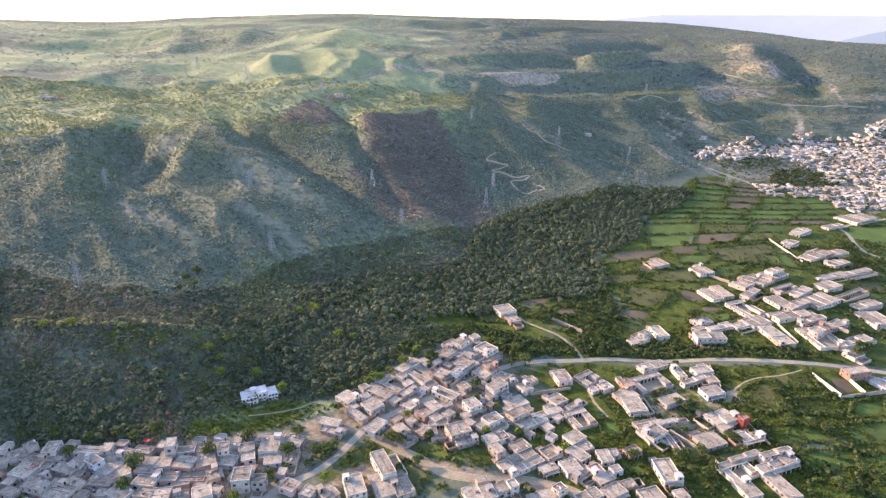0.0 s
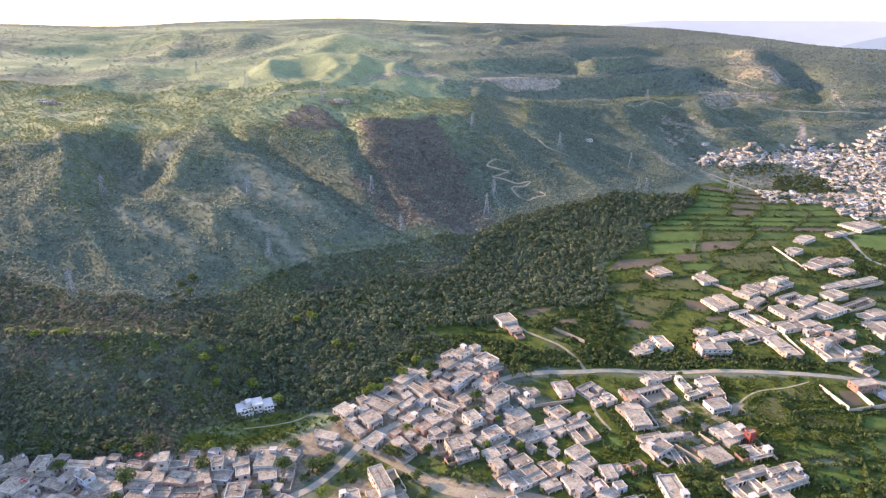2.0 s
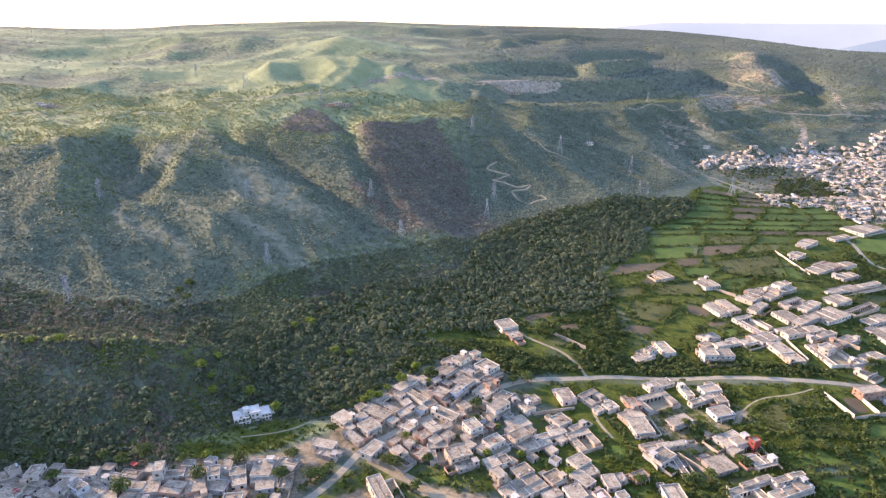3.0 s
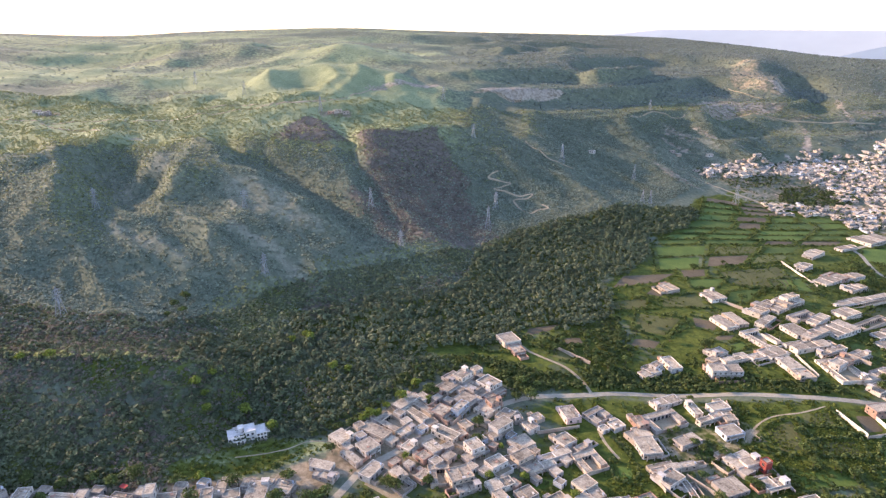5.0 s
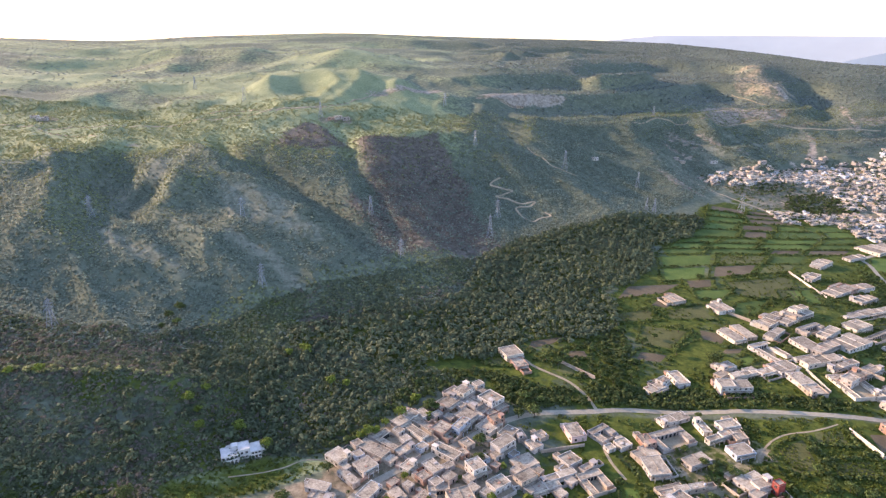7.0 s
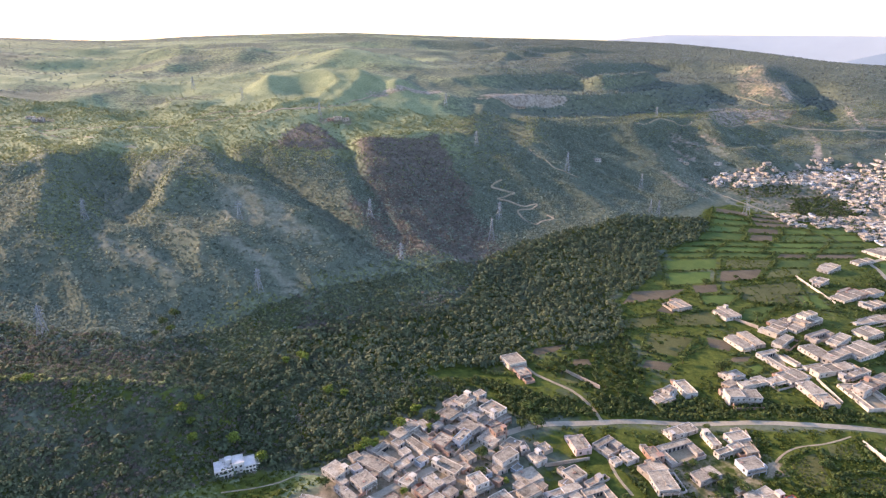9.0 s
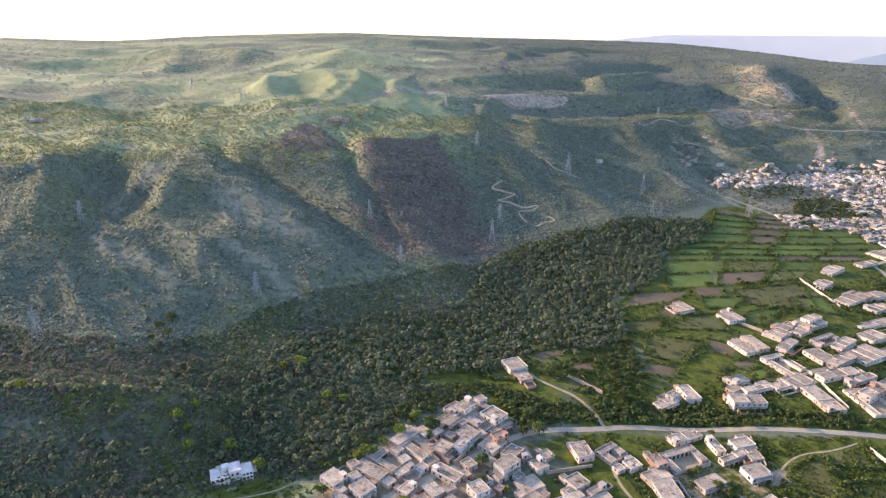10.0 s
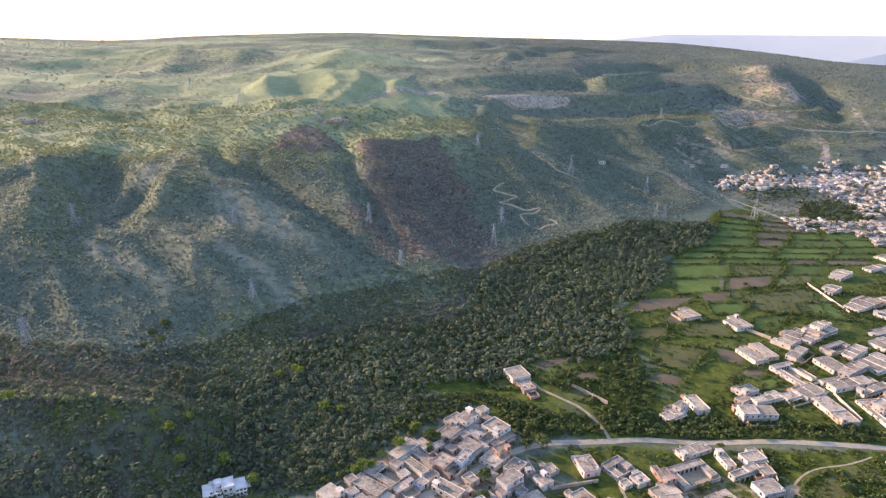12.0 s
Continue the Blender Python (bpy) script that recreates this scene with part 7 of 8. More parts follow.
house(117.0, 1103.9, 12, 8, 15, 3.5, "tan")
house(204.0, 904.4, 9, 6, 15, 3.2, "white")
house(393.0, 954.2, 9, 6, 15, 3, "white")
house(345.1, 953.0, 8, 6, 15, 3, "tan")
house(336.7, 955.6, 7, 6, 15, 3, "grey")


def crowd(outline, gap, turn, seed, most):
    """Small rooms and stores that fill the gaps between the houses of a crowded quarter."""
    rng, taken, made = random.Random(seed), [(ob.location.x, ob.location.y) for ob in bpy.data.objects if ob.parent is None and "house" in ob.name], 0
    xs, ys = [p[0] for p in outline], [p[1] for p in outline]
    for _ in range(1500):
        x, y = rng.uniform(min(xs), max(xs)), rng.uniform(min(ys), max(ys))
        if made < most and inside(x, y, outline) and all(math.hypot(x - a, y - b) > gap for a, b in taken) and all(float(way_off(x, y, line)[0]) > width + 2.5 for line, width in CLEARINGS[:2]):
            taken.append((x, y))
            made += 1
            finish, w, d, h = rng.choice(("grey", "tan", "grey", "white", "brick", "blue")), rng.uniform(4, 6.5), rng.uniform(4, 6), rng.uniform(2.5, 3.4)
            room = tagged(new("store_room"), "small flat-roofed " + {"grey": "grey cement", "tan": "mud-plastered", "white": "whitewashed", "brick": "brick", "blue": "pale blue"}[finish] + " room between the houses", "outbuilding", "village outbuildings")
            room.matrix_basis = pose(x, y, float(ground_height(x, y)), 0, 0, turn + rng.uniform(-8, 8))
            HOMES.append((x, y, w, d, turn))
            flat_block(room, -w / 2, -d / 2, w / 2, d / 2, h, finish, rng, 0.35)
            part("doorway", OPENING, room, pose(rng.uniform(-1, 1), -d / 2, 0) @ Matrix.Diagonal((0.7, 1, 0.85, 1)))


crowd([(-229.4, 256.7), (-202.1, 264), (-151.7, 264), (-118.9, 272.5), (-89.5, 276.6), (-74.7, 272.1), (-77.9, 252.5), (-88, 236.6), (-92.4, 223.9), (-214.3, 220.7)], 7.0, 82, 1, 95)
crowd([(-63.4, 306), (-45.4, 324.1), (-4.1, 363.3), (19.3, 379.1), (36.9, 353.8), (30.4, 316.3), (68.8, 301.7), (58.3, 276.7), (20.9, 268.6), (-0.2, 273.5), (-28.3, 281.7), (-47.8, 288.3)], 7.4, 44, 2, 75)
crowd([(64.4, 276.6), (80.7, 267.3), (90.8, 238.6), (56.5, 231.2), (29.8, 233.8), (48.4, 250.4)], 9.5, 25, 3, 30)


CLOTH = material("faded_red_cloth", ((0.30, 0.045, 0.040), (0.42, 0.075, 0.060)), 0.5, 3, 0.9, 0.2, 0.03)


def awning(x, y, tall, turn):
    """A sagging cloth stretched over four posts."""
    shade = tagged(new("awning"), "faded red cloth awning stretched on posts between houses", "awning", "cloth awnings")
    shade.matrix_basis = pose(x, y, float(ground_height(x, y)), 0, 0, turn)
    n = 6
    verts = [((i / n - 0.5) * 3.6, (j / n - 0.5) * 2.6, tall - 0.5 * math.sin(math.pi * i / n) * math.sin(math.pi * j / n) + dz) for dz in (0, -0.03) for i in range(n + 1) for j in range(n + 1)]
    k = (n + 1) ** 2
    faces = [(a, a + n + 1, a + n + 2, a + 1) for i in range(n) for j in range(n) for a in (i * (n + 1) + j,)]
    part("cloth", mesh_of("cloth", verts, faces + [tuple(v + k for v in reversed(f)) for f in faces], CLOTH), shade)
    post = boxes("post", [(-0.05, -0.05, -0.3, 0.05, 0.05, tall)], PAINT)
    for u, v in ((-1.78, -1.28), (1.78, -1.28), (1.78, 1.28), (-1.78, 1.28)):
        part("post", post, shade, pose(u, v, 0))


def satellite_dish(x, y, tall, turn):
    """A white bowl with its arm, on a mast."""
    dish = tagged(new("satellite_dish"), "white round satellite dish on a mast above the roofs", "satellite dish", "satellite dishes")
    dish.matrix_basis = pose(x, y, float(ground_height(x, y)), 0, 0, turn)
    part("mast", boxes("mast", [(-0.06, -0.06, -0.3, 0.06, 0.06, tall)], STEEL), dish)
    verts, faces, rings, around = [], [], 4, 16
    for back in (0, -0.05):
        for i in range(rings + 1):
            r = 0.02 + 1.15 * i / rings
            verts += [(r * math.cos(a), r * math.sin(a), 0.28 * (i / rings) ** 2 + back) for a in (2 * math.pi * j / around for j in range(around))]
    m = (rings + 1) * around
    for i in range(rings):
        for j in range(around):
            a, b = i * around + j, i * around + (j + 1) % around
            faces += [(a, b, b + around, a + around), (m + a + around, m + b + around, m + b, m + a)]
    bowl = part("bowl", mesh_of("bowl", verts, faces, WALLS["white"]), dish, pose(0, 0, tall + 0.1, 50, 0, 0))
    part("feed_arm", boxes("feed_arm", [(-0.03, -0.03, 0, 0.03, 0.03, 1.0), (-0.09, -0.09, 1.0, 0.09, 0.09, 1.15)], STEEL), bowl)


awning(-204.2, 245.6, 3.9, 10)
awning(-157.7, 265.3, 3.9, -20)
awning(-125.8, 232.0, 3.9, 15)
satellite_dish(-169.3, 240.3, 4.4, 200)
satellite_dish(-166.0, 240.8, 4.4, 170)
satellite_dish(-162.5, 241.7, 4.4, 190)


def villa(x, y, turn):
    """The white house that stands alone by the thicket: stepped blocks, balconies and an upper room."""
    rng = random.Random(2)
    home = tagged(new("house"), "white two-storey villa with stepped roofs beside the thicket", "house", "village houses")
    home.matrix_basis = pose(x, y, float(ground_height(x, y)) - 0.4, 0, 0, turn) @ Matrix.Scale(0.8, 4) @ Matrix.Translation((-1, 0, 0))
    flat_block(home, -13, -6, -2, 5, 5.8, "villa", rng, 0.7)
    flat_block(home, -9, 5.01, 4, 8, 5.0, "villa", rng, 0.6)
    flat_block(home, -1.99, -4.5, 5.5, 5, 7.6, "villa", rng, 0.7)
    flat_block(home, 5.51, -6.5, 12.5, 4, 5.6, "villa", rng, 0.7)
    flat_block(home, 12.51, -4, 15, 2.5, 3.4, "villa", rng, 0.5)
    part("stair_room", boxes("stair_room", [(-5.6, 0.5, 5.1, -2.2, 4.4, 8.0), (-5.9, 0.2, 8.0, -1.9, 4.7, 8.2)], WALLS["villa"]), home)
    part("balcony", boxes("balcony", [(-12.5, -7.6, 2.9, -2.6, -6.01, 3.1), (-12.5, -7.6, 3.1, -2.6, -7.45, 3.9), (-12.5, -7.45, 3.1, -12.35, -6.01, 3.9)], WALLS["villa"]), home)
    part("balcony", boxes("balcony", [(-1.5, -6.0, 3.3, 5.2, -4.51, 3.5), (-1.5, -6.0, 3.5, 5.2, -5.85, 4.3)], WALLS["villa"]), home)
    post = boxes("post", [(-0.17, -0.17, -1, 0.17, 0.17, 2.9)], WALLS["villa"])
    for k in range(5):
        part("post", post, home, pose(-12.3 + k * 2.35, -7.4, 0))
    for level in (1.6, 4.4):
        for k in range(4):
            win = part("window", WINDOW[1.3][0], home, pose(-11.7 + k * 2.6, -6.0, level))
            part("pane", WINDOW[1.3][1], win)
        for k in range(3):
            win = part("window", WINDOW[1.3][0], home, pose(6.9 + k * 2.2, -6.5, level))
            part("pane", WINDOW[1.3][1], win)
        for k in range(2):
            win = part("window", WINDOW[1.3][0], home, pose(0.2 + k * 3, -4.5, level + 0.5))
            part("pane", WINDOW[1.3][1], win)
            win = part("window", WINDOW[1.3][0], home, pose(-13.0, -3 + k * 4, level, 0, 0, 270))
            part("pane", WINDOW[1.3][1], win)


villa(-110.7, 311.2, 24)


def yard_wall(line, finish="cream", tall=1.9):
    """A free-standing wall along a line, with a coping."""
    top = tagged(new("boundary_wall"), "low " + finish + " plastered boundary wall round a field plot", "wall", "boundary walls")
    x0, y0 = line[0]
    top.matrix_basis = pose(x0, y0, float(ground_height(x0, y0)))
    for (ax, ay), (bx, by) in zip(line, line[1:]):
        long = math.hypot(bx - ax, by - ay)
        m = pose(ax - x0, ay - y0, float(ground_height(ax, ay) - ground_height(x0, y0)), 0, 0, math.degrees(math.atan2(by - ay, bx - ax)))
        run = part("wall_run", boxes("wall_run", [(0.002, -0.13, -0.8, long, 0.13, tall)], WALLS[finish]), top, m)
        part("coping", boxes("coping", [(0.002, -0.18, tall, long, 0.18, tall + 0.1)], WALLS[finish]), run)


yard_wall([(231.2, 338.3), (235.5, 314.6)], "cream")
yard_wall([(235.5, 314.6), (267.5, 321.4)], "tan")
yard_wall([(251.7, 337.6), (253, 319.2)], "cream")
yard_wall([(168.8, 292.3), (172.9, 271.6)], "grey")
yard_wall([(139.1, 259.8), (143.1, 237.8)], "cream")
yard_wall([(110.4, 281.9), (122.1, 267.5)], "white")
yard_wall([(104.4, 288.2), (108.9, 271.7)], "tan")
yard_wall([(240.7, 403.2), (241.1, 374.8)], "cream")
yard_wall([(264, 420.6), (284.9, 390.4)], "tan")
yard_wall([(74.4, 412.3), (96, 389.3)], "tan")
yard_wall([(123.5, 283.7), (134.8, 267.8)], "tan")
yard_wall([(156.6, 277), (174.4, 278.6)], "white")
yard_wall([(269.4, 336.9), (271.2, 323.3)], "cream")
yard_wall([(170.2, 348.2), (167.7, 323.7)], "tan")
yard_wall([(223.5, 491.9), (236.6, 476.7)], "tan")
yard_wall([(324.1, 589.7), (326, 528.9)], "cream")
yard_wall([(76.2, 324.1), (51.2, 318.3)], "tan")



# ---------------------------------------------------------------- pylons
def beam(a, b, thick):
    """The eight corners and six faces of a thin bar."""
    a, b = Vector(a), Vector(b)
    way = (b - a).normalized()
    u = way.orthogonal().normalized() * thick / 2
    v = way.cross(u)
    return [p + s * u + q * v for p in (a, b) for s, q in ((-1, -1), (1, -1), (1, 1), (-1, 1))]


def bars(name, pairs, thick):
    verts, faces = [], []
    for a, b in pairs:
        n = len(verts)
        verts += beam(a, b, thick)
        faces += [(n, n + 1, n + 2, n + 3), (n + 7, n + 6, n + 5, n + 4)] + [(n + k, n + 4 + k, n + 4 + (k + 1) % 4, n + (k + 1) % 4) for k in range(4)]
    return mesh_of(name, verts, faces, STEEL)


def rail(name, stops, thick):
    """One bent bar through the given points."""
    verts = [p + Vector((u, v, 0)) * thick / 2 for p in stops for u, v in ((-1, -1), (1, -1), (1, 1), (-1, 1))]
    faces = [(3, 2, 1, 0), tuple(len(verts) - 4 + k for k in range(4))]
    for n in range(0, len(verts) - 4, 4):
        faces += [(n + k, n + (k + 1) % 4, n + 4 + (k + 1) % 4, n + 4 + k) for k in range(4)]
    return mesh_of(name, verts, faces, STEEL)


def pylon(x, y, tall, turn):
    tower = tagged(new("pylon"), "grey steel lattice electricity pylon on the scrub slope", "pylon", "power line pylons")
    tower.matrix_basis = pose(x, y, float(ground_height(x, y)) - 0.3, 0, 0, turn)
    foot, waist, top = tall * 0.13, tall * 0.045, tall * 0.03
    levels = [0, 0.16, 0.30, 0.42, 0.53, 0.63, 0.72, 0.81, 0.9, 1.0]

    def half(s):
        return foot + (waist - foot) * s / 0.63 if s < 0.63 else waist + (top - waist) * (s - 0.63) / 0.37

    def corner(c, s):
        return Vector((half(s) * (1, -1, -1, 1)[c], half(s) * (1, 1, -1, -1)[c], s * tall))
    pairs = []
    for c in range(4):
        part("leg", rail("leg", [corner(c, s) for s in (0, 0.63, 1.0)], 0.22), tower)
        for a, b in zip(levels, levels[1:]):
            pairs += [(corner(c, a), corner((c + 1) % 4, b)), (corner((c + 1) % 4, a), corner(c, b))]
    tagged(part("bracing", bars("bracing", pairs, 0.09), tower), kind="stuff")
    for s, reach in ((0.68, 0.2), (0.81, 0.17), (0.93, 0.14)):
        arm = part("crossarm", bars("crossarm", [p for q in (-1, 1) for p in (((q * half(s), half(s), s * tall), (q * reach * tall, 0, s * tall)), ((q * half(s), -half(s), s * tall), (q * reach * tall, 0, s * tall)), ((q * half(s), 0, (s + 0.05) * tall), (q * reach * tall, 0, s * tall)))], 0.15), tower)
        for q in (-1, 1):
            part("insulator", bars("insulator", [((q * reach * tall, 0, s * tall), (q * reach * tall, 0, (s - 0.05) * tall))], 0.16), arm)
    part("peak", bars("peak", [(corner(c, 1.0), (0, 0, tall * 1.06)) for c in range(4)], 0.16), tower)
    return tower


pylon(-266.2, 406.7, 20.5, 75)
pylon(-144.2, 475.5, 18.9, 60)
pylon(-43.5, 563.2, 17.0, 35)
pylon(-78.9, 634.4, 19.7, 75)
pylon(41.9, 641.8, 24.0, 75)
pylon(53.7, 700.3, 21.0, 35)
pylon(-192.2, 587.4, 17.7, 20)
pylon(-321.5, 565.9, 19.4, 60)
pylon(33.9, 864.0, 19.2, 20)
pylon(149.1, 830.3, 25.0, 60)
pylon(242.5, 820.4, 20.5, 75)
pylon(361.2, 780.5, 24.2, 20)
pylon(234.4, 749.9, 16.0, 75)
pylon(242.8, 747.1, 16.0, 60)
pylon(-431.0, 1113.9, 21.2, 75)
pylon(-314.6, 1003.9, 21.0, 20)
pylon(-179.3, 908.9, 20.3, 75)
pylon(-7.8, 1017.0, 20.1, 20)
pylon(341.9, 1099.8, 16.8, 35)


# ---------------------------------------------------------------- trees and scrub
plant_rng = np.random.default_rng(7)


def scatter(outline, gap, keep=1.0):
    """Jittered places inside an outline, about gap metres apart."""
    xs, ys = [p[0] for p in outline], [p[1] for p in outline]
    gx, gy = np.meshgrid(np.arange(min(xs), max(xs), gap), np.arange(min(ys), max(ys), gap))
    x = (gx + plant_rng.uniform(-0.48, 0.48, gx.shape) * gap).ravel()
    y = (gy + plant_rng.uniform(-0.48, 0.48, gx.shape) * gap).ravel()
    ok = inside(x, y, outline) & (plant_rng.random(len(x)) < keep)
    return x[ok], y[ok]


def clear_of(x, y):
    """False on roads, houses and open ground."""
    ok = np.ones(np.shape(x), bool)
    for line, width in CLEARINGS:
        ok &= way_off(x, y, line)[0] > width
    for outline, kind in BEDS:
        if kind == "soil":
            ok &= ~inside(x, y, outline)
    for hx, hy, w, d, turn in HOMES:
        a = radians(turn)
        u, v = (x - hx) * math.cos(a) + (y - hy) * math.sin(a), (y - hy) * math.cos(a) - (x - hx) * math.sin(a)
        ok &= (np.abs(u) > w / 2 + 0.9) | (np.abs(v) > d / 2 + 0.9)
    return ok


def hedge(line, gap=2.2, keep=0.75):
    """Places along a line for a row of bushes."""
    xs, ys = [], []
    for (x0, y0), (x1, y1) in zip(line, line[1:]):
        n = max(2, int(math.hypot(x1 - x0, y1 - y0) / gap))
        s = (np.arange(n) + plant_rng.random(n)) / n
        pick = plant_rng.random(n) < keep
        xs.append((x0 + (x1 - x0) * s)[pick]), ys.append((y0 + (y1 - y0) * s)[pick])
    return np.concatenate(xs), np.concatenate(ys)


def growth(name, label, x, y, low, high, squat, leaves, size, mat, lift=0.75, level=0.0, ruffle=0.55):
    """Many crowns of leaves in one mesh, with radius from low to high."""
    radius = low + (high - low) * plant_rng.random(len(x)) ** 1.6
    tall = radius * squat * plant_rng.uniform(0.8, 1.2, len(x))
    centres = np.stack([x, y, ground_height(x, y) + tall * lift], 1)
    return tagged(new(name, quads_mesh(name, leaf_clumps(centres, radius, tall, leaves, size, plant_rng, level=level, ruffle=ruffle), LEAF[mat])), label, "vegetation", kind="stuff")


# the dense wood at the foot of the hill
x, y = scatter(WOOD, 3.8)
ok = clear_of(x, y)
x, y = x[ok], y[ok]
olive = plant_rng.random(len(x)) < 0.12 + 0.42 * (1 - smooth(y, 440, 560)) + 0.3 * fractal(x, y, 60, 2, 33)
growth("woodland", "dense dark green broadleaf wood at the foot of the hill", x[~olive], y[~olive], 1.5, 3.6, 1.0, 38, 1.15, "wood", 0.8, 0.25, 0.22)
growth("olive_woodland", "olive-brown trees among the dense wood", x[olive], y[olive], 1.4, 3.3, 1.0, 36, 1.1, "thorn", 0.8, 0.25, 0.24)

# scrub on the slopes, thinner on bare rock, with dry brown growth among it
x, y = scatter(SLOPE, 2.35)
seen = np.abs(np.degrees(np.arctan2(x, y))) < 41
x, y = x[seen], y[seen]
grass, bare, dry, earth = cover_at(x, y, 0 * x)
ok = clear_of(x, y) & ~inside(x, y, WOOD) & (plant_rng.random(len(x)) > 1.3 * bare) & (plant_rng.random(len(x)) > 0.45 * grass) & (plant_rng.random(len(x)) < 0.85 + 0.4 * fractal(x, y, 60, 3, 31))
x, y, dry, grass = x[ok], y[ok], dry[ok], grass[ok]
brown = plant_rng.random(len(x)) < 0.68 * dry
# crest bushes take the pale leaves, which paint the sun on them
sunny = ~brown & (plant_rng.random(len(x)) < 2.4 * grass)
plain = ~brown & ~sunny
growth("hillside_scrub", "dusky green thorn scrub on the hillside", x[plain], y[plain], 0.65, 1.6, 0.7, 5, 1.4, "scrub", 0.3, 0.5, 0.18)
growth("crest_scrub", "thorn scrub on the crests, sunlight painted in as yellow-green", x[sunny], y[sunny], 0.65, 1.5, 0.7, 5, 1.4, "pale", 0.3, 0.5, 0.18)
growth("dry_scrub", "purple-brown dry scrub on the burnt slope", x[brown], y[brown], 0.7, 1.6, 0.7, 8, 1.2, "dry", 0.35, 0.5, 0.2)

# tall scrub and small trees below the slope and behind the village: low on the near side of the foothill, taller behind it
x, y = scatter(LOWER, 3.5)
patch = fractal(x, y, 46, 3, 41)
off, along, behind = beside(x, y, FOOTHILL)
low = (1 - smooth(off, 20, 46)) * ~behind * (along > 0) * (along < 1)
ok = clear_of(x, y) & ~inside(x, y, WOOD) & ~inside(x, y, MEADOW) & (plant_rng.random(len(x)) < (0.8 + 0.8 * patch) * (1 - 0.85 * within(x, y, OPEN_SCRUB, 15)) * (1 - 0.62 * low))
x, y = x[ok], y[ok]
lush = plant_rng.random(len(x)) < 0.36 + 0.6 * fractal(x, y, 70, 2, 47)
faded = ~lush & (plant_rng.random(len(x)) < 0.45 * cover_at(x, y, 0 * x)[2] - 0.05 + 0.3 * fractal(x, y, 60, 2, 49))
plain = ~lush & ~faded
growth("valley_thicket", "grey-green thicket of thorn trees behind the village", x[plain], y[plain], 0.8, 2.3, 0.85, 38, 0.7, "thorn", 0.75, 0.2, 0.35)
growth("faded_thicket", "brownish leafless thorn bushes behind the village", x[faded], y[faded], 0.8, 2.0, 0.8, 34, 0.65, "dry", 0.7, 0.2, 0.35)
growth("valley_trees", "dark green round trees among the thorn scrub", x[lush], y[lush], 1.3, 3.8, 0.9, 56, 0.9, "wood", 0.8, 0.2, 0.3)
# a row in the pale tone paints sunlight along the foothill's crest
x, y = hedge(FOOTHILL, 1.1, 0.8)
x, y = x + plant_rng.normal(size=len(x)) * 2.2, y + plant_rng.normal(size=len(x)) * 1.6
growth("foothill_crest_scrub", "bushes along the foothill's crest, painted a sunlit yellow-green", x, y, 0.8, 2.4, 0.8, 26, 0.95, "pale", 0.7)

# low undergrowth between the taller bushes
x, y = scatter(LOWER, 1.75)
ok = clear_of(x, y) & ~inside(x, y, MEADOW) & (plant_rng.random(len(x)) < 0.85 + 0.4 * fractal(x, y, 25, 2, 43))
x, y = x[ok], y[ok]
brown = plant_rng.random(len(x)) < 0.1 + 0.45 * cover_at(x, y, 0 * x)[2] + 0.3 * fractal(x, y, 55, 2, 49)
growth("undergrowth", "low grey-green thorn bushes between the trees", x[~brown], y[~brown], 0.7, 1.6, 0.7, 10, 0.95, "thorn", 0.5, 0.25, 0.32)
growth("dry_undergrowth", "low brown thorn bushes between the trees", x[brown], y[brown], 0.7, 1.6, 0.7, 10, 0.95, "dry", 0.5, 0.25, 0.32)

# scrub over the mountain to the east
x, y = scatter(MOUNTAIN, 6.2)
grass, bare, dry, earth = cover_at(x, y, 0 * x)
ok = clear_of(x, y) & ~inside(x, y, SLOPE) & (plant_rng.random(len(x)) < smooth(x + 90 * fractal(x, y, 180, 3, 67), 0, 340)) & (plant_rng.random(len(x)) > np.maximum(bare, 1.2 * earth)) & (plant_rng.random(len(x)) < 0.9 + 0.4 * fractal(x, y, 150, 3, 61))
growth("mountain_scrub", "dusky scrub over the far mountain side, haze tinted into its leaves", x[ok], y[ok], 1.2, 2.8, 0.7, 5, 2.2, "mountain", 0.3, 0.4, 0.2)

# scrub on the slopes above the town
x, y = scatter(TOWN_SLOPE, 4.2)
bare = cover_at(x, y, 0 * x)[1]
ok = clear_of(x, y) & ~inside(x, y, SLOPE) & ~inside(x, y, TOWN) & (plant_rng.random(len(x)) > 1.5 * bare) & (plant_rng.random(len(x)) < 0.8 + 0.4 * fractal(x, y, 70, 3, 63))
growth("town_slope_scrub", "dusky scrub on the slopes above the town, haze tinted into its leaves", x[ok], y[ok], 0.8, 2.1, 0.7, 8, 1.6, "mountain", 0.3, 0.5, 0.2)

# bushes over the plateau, closer on its near rim, and scrub over the far hills behind it
x, y = scatter(PLATEAU, 6.2)
grass, bare, dry, earth = cover_at(x, y, 0 * x)
r, bearing = np.hypot(x, y), np.degrees(np.arctan2(x, y))
east = inside(x, y, MOUNTAIN) & (plant_rng.random(len(x)) < smooth(x + 90 * fractal(x, y, 180, 3, 67), 0, 340))
ok = clear_of(x, y) & ~inside(x, y, SLOPE) & ~east & (np.abs(bearing) < 38) & (plant_rng.random(len(x)) > np.maximum(bare, earth))
far = ok & (r > 1250) & (plant_rng.random(len(x)) < 0.2 + 0.25 * fractal(x * 0.5, y, 190, 3, 53))
ok &= (r < 1300) & (plant_rng.random(len(x)) < 0.3 + 0.7 * fractal(x * 0.6, y, 130, 3, 51))
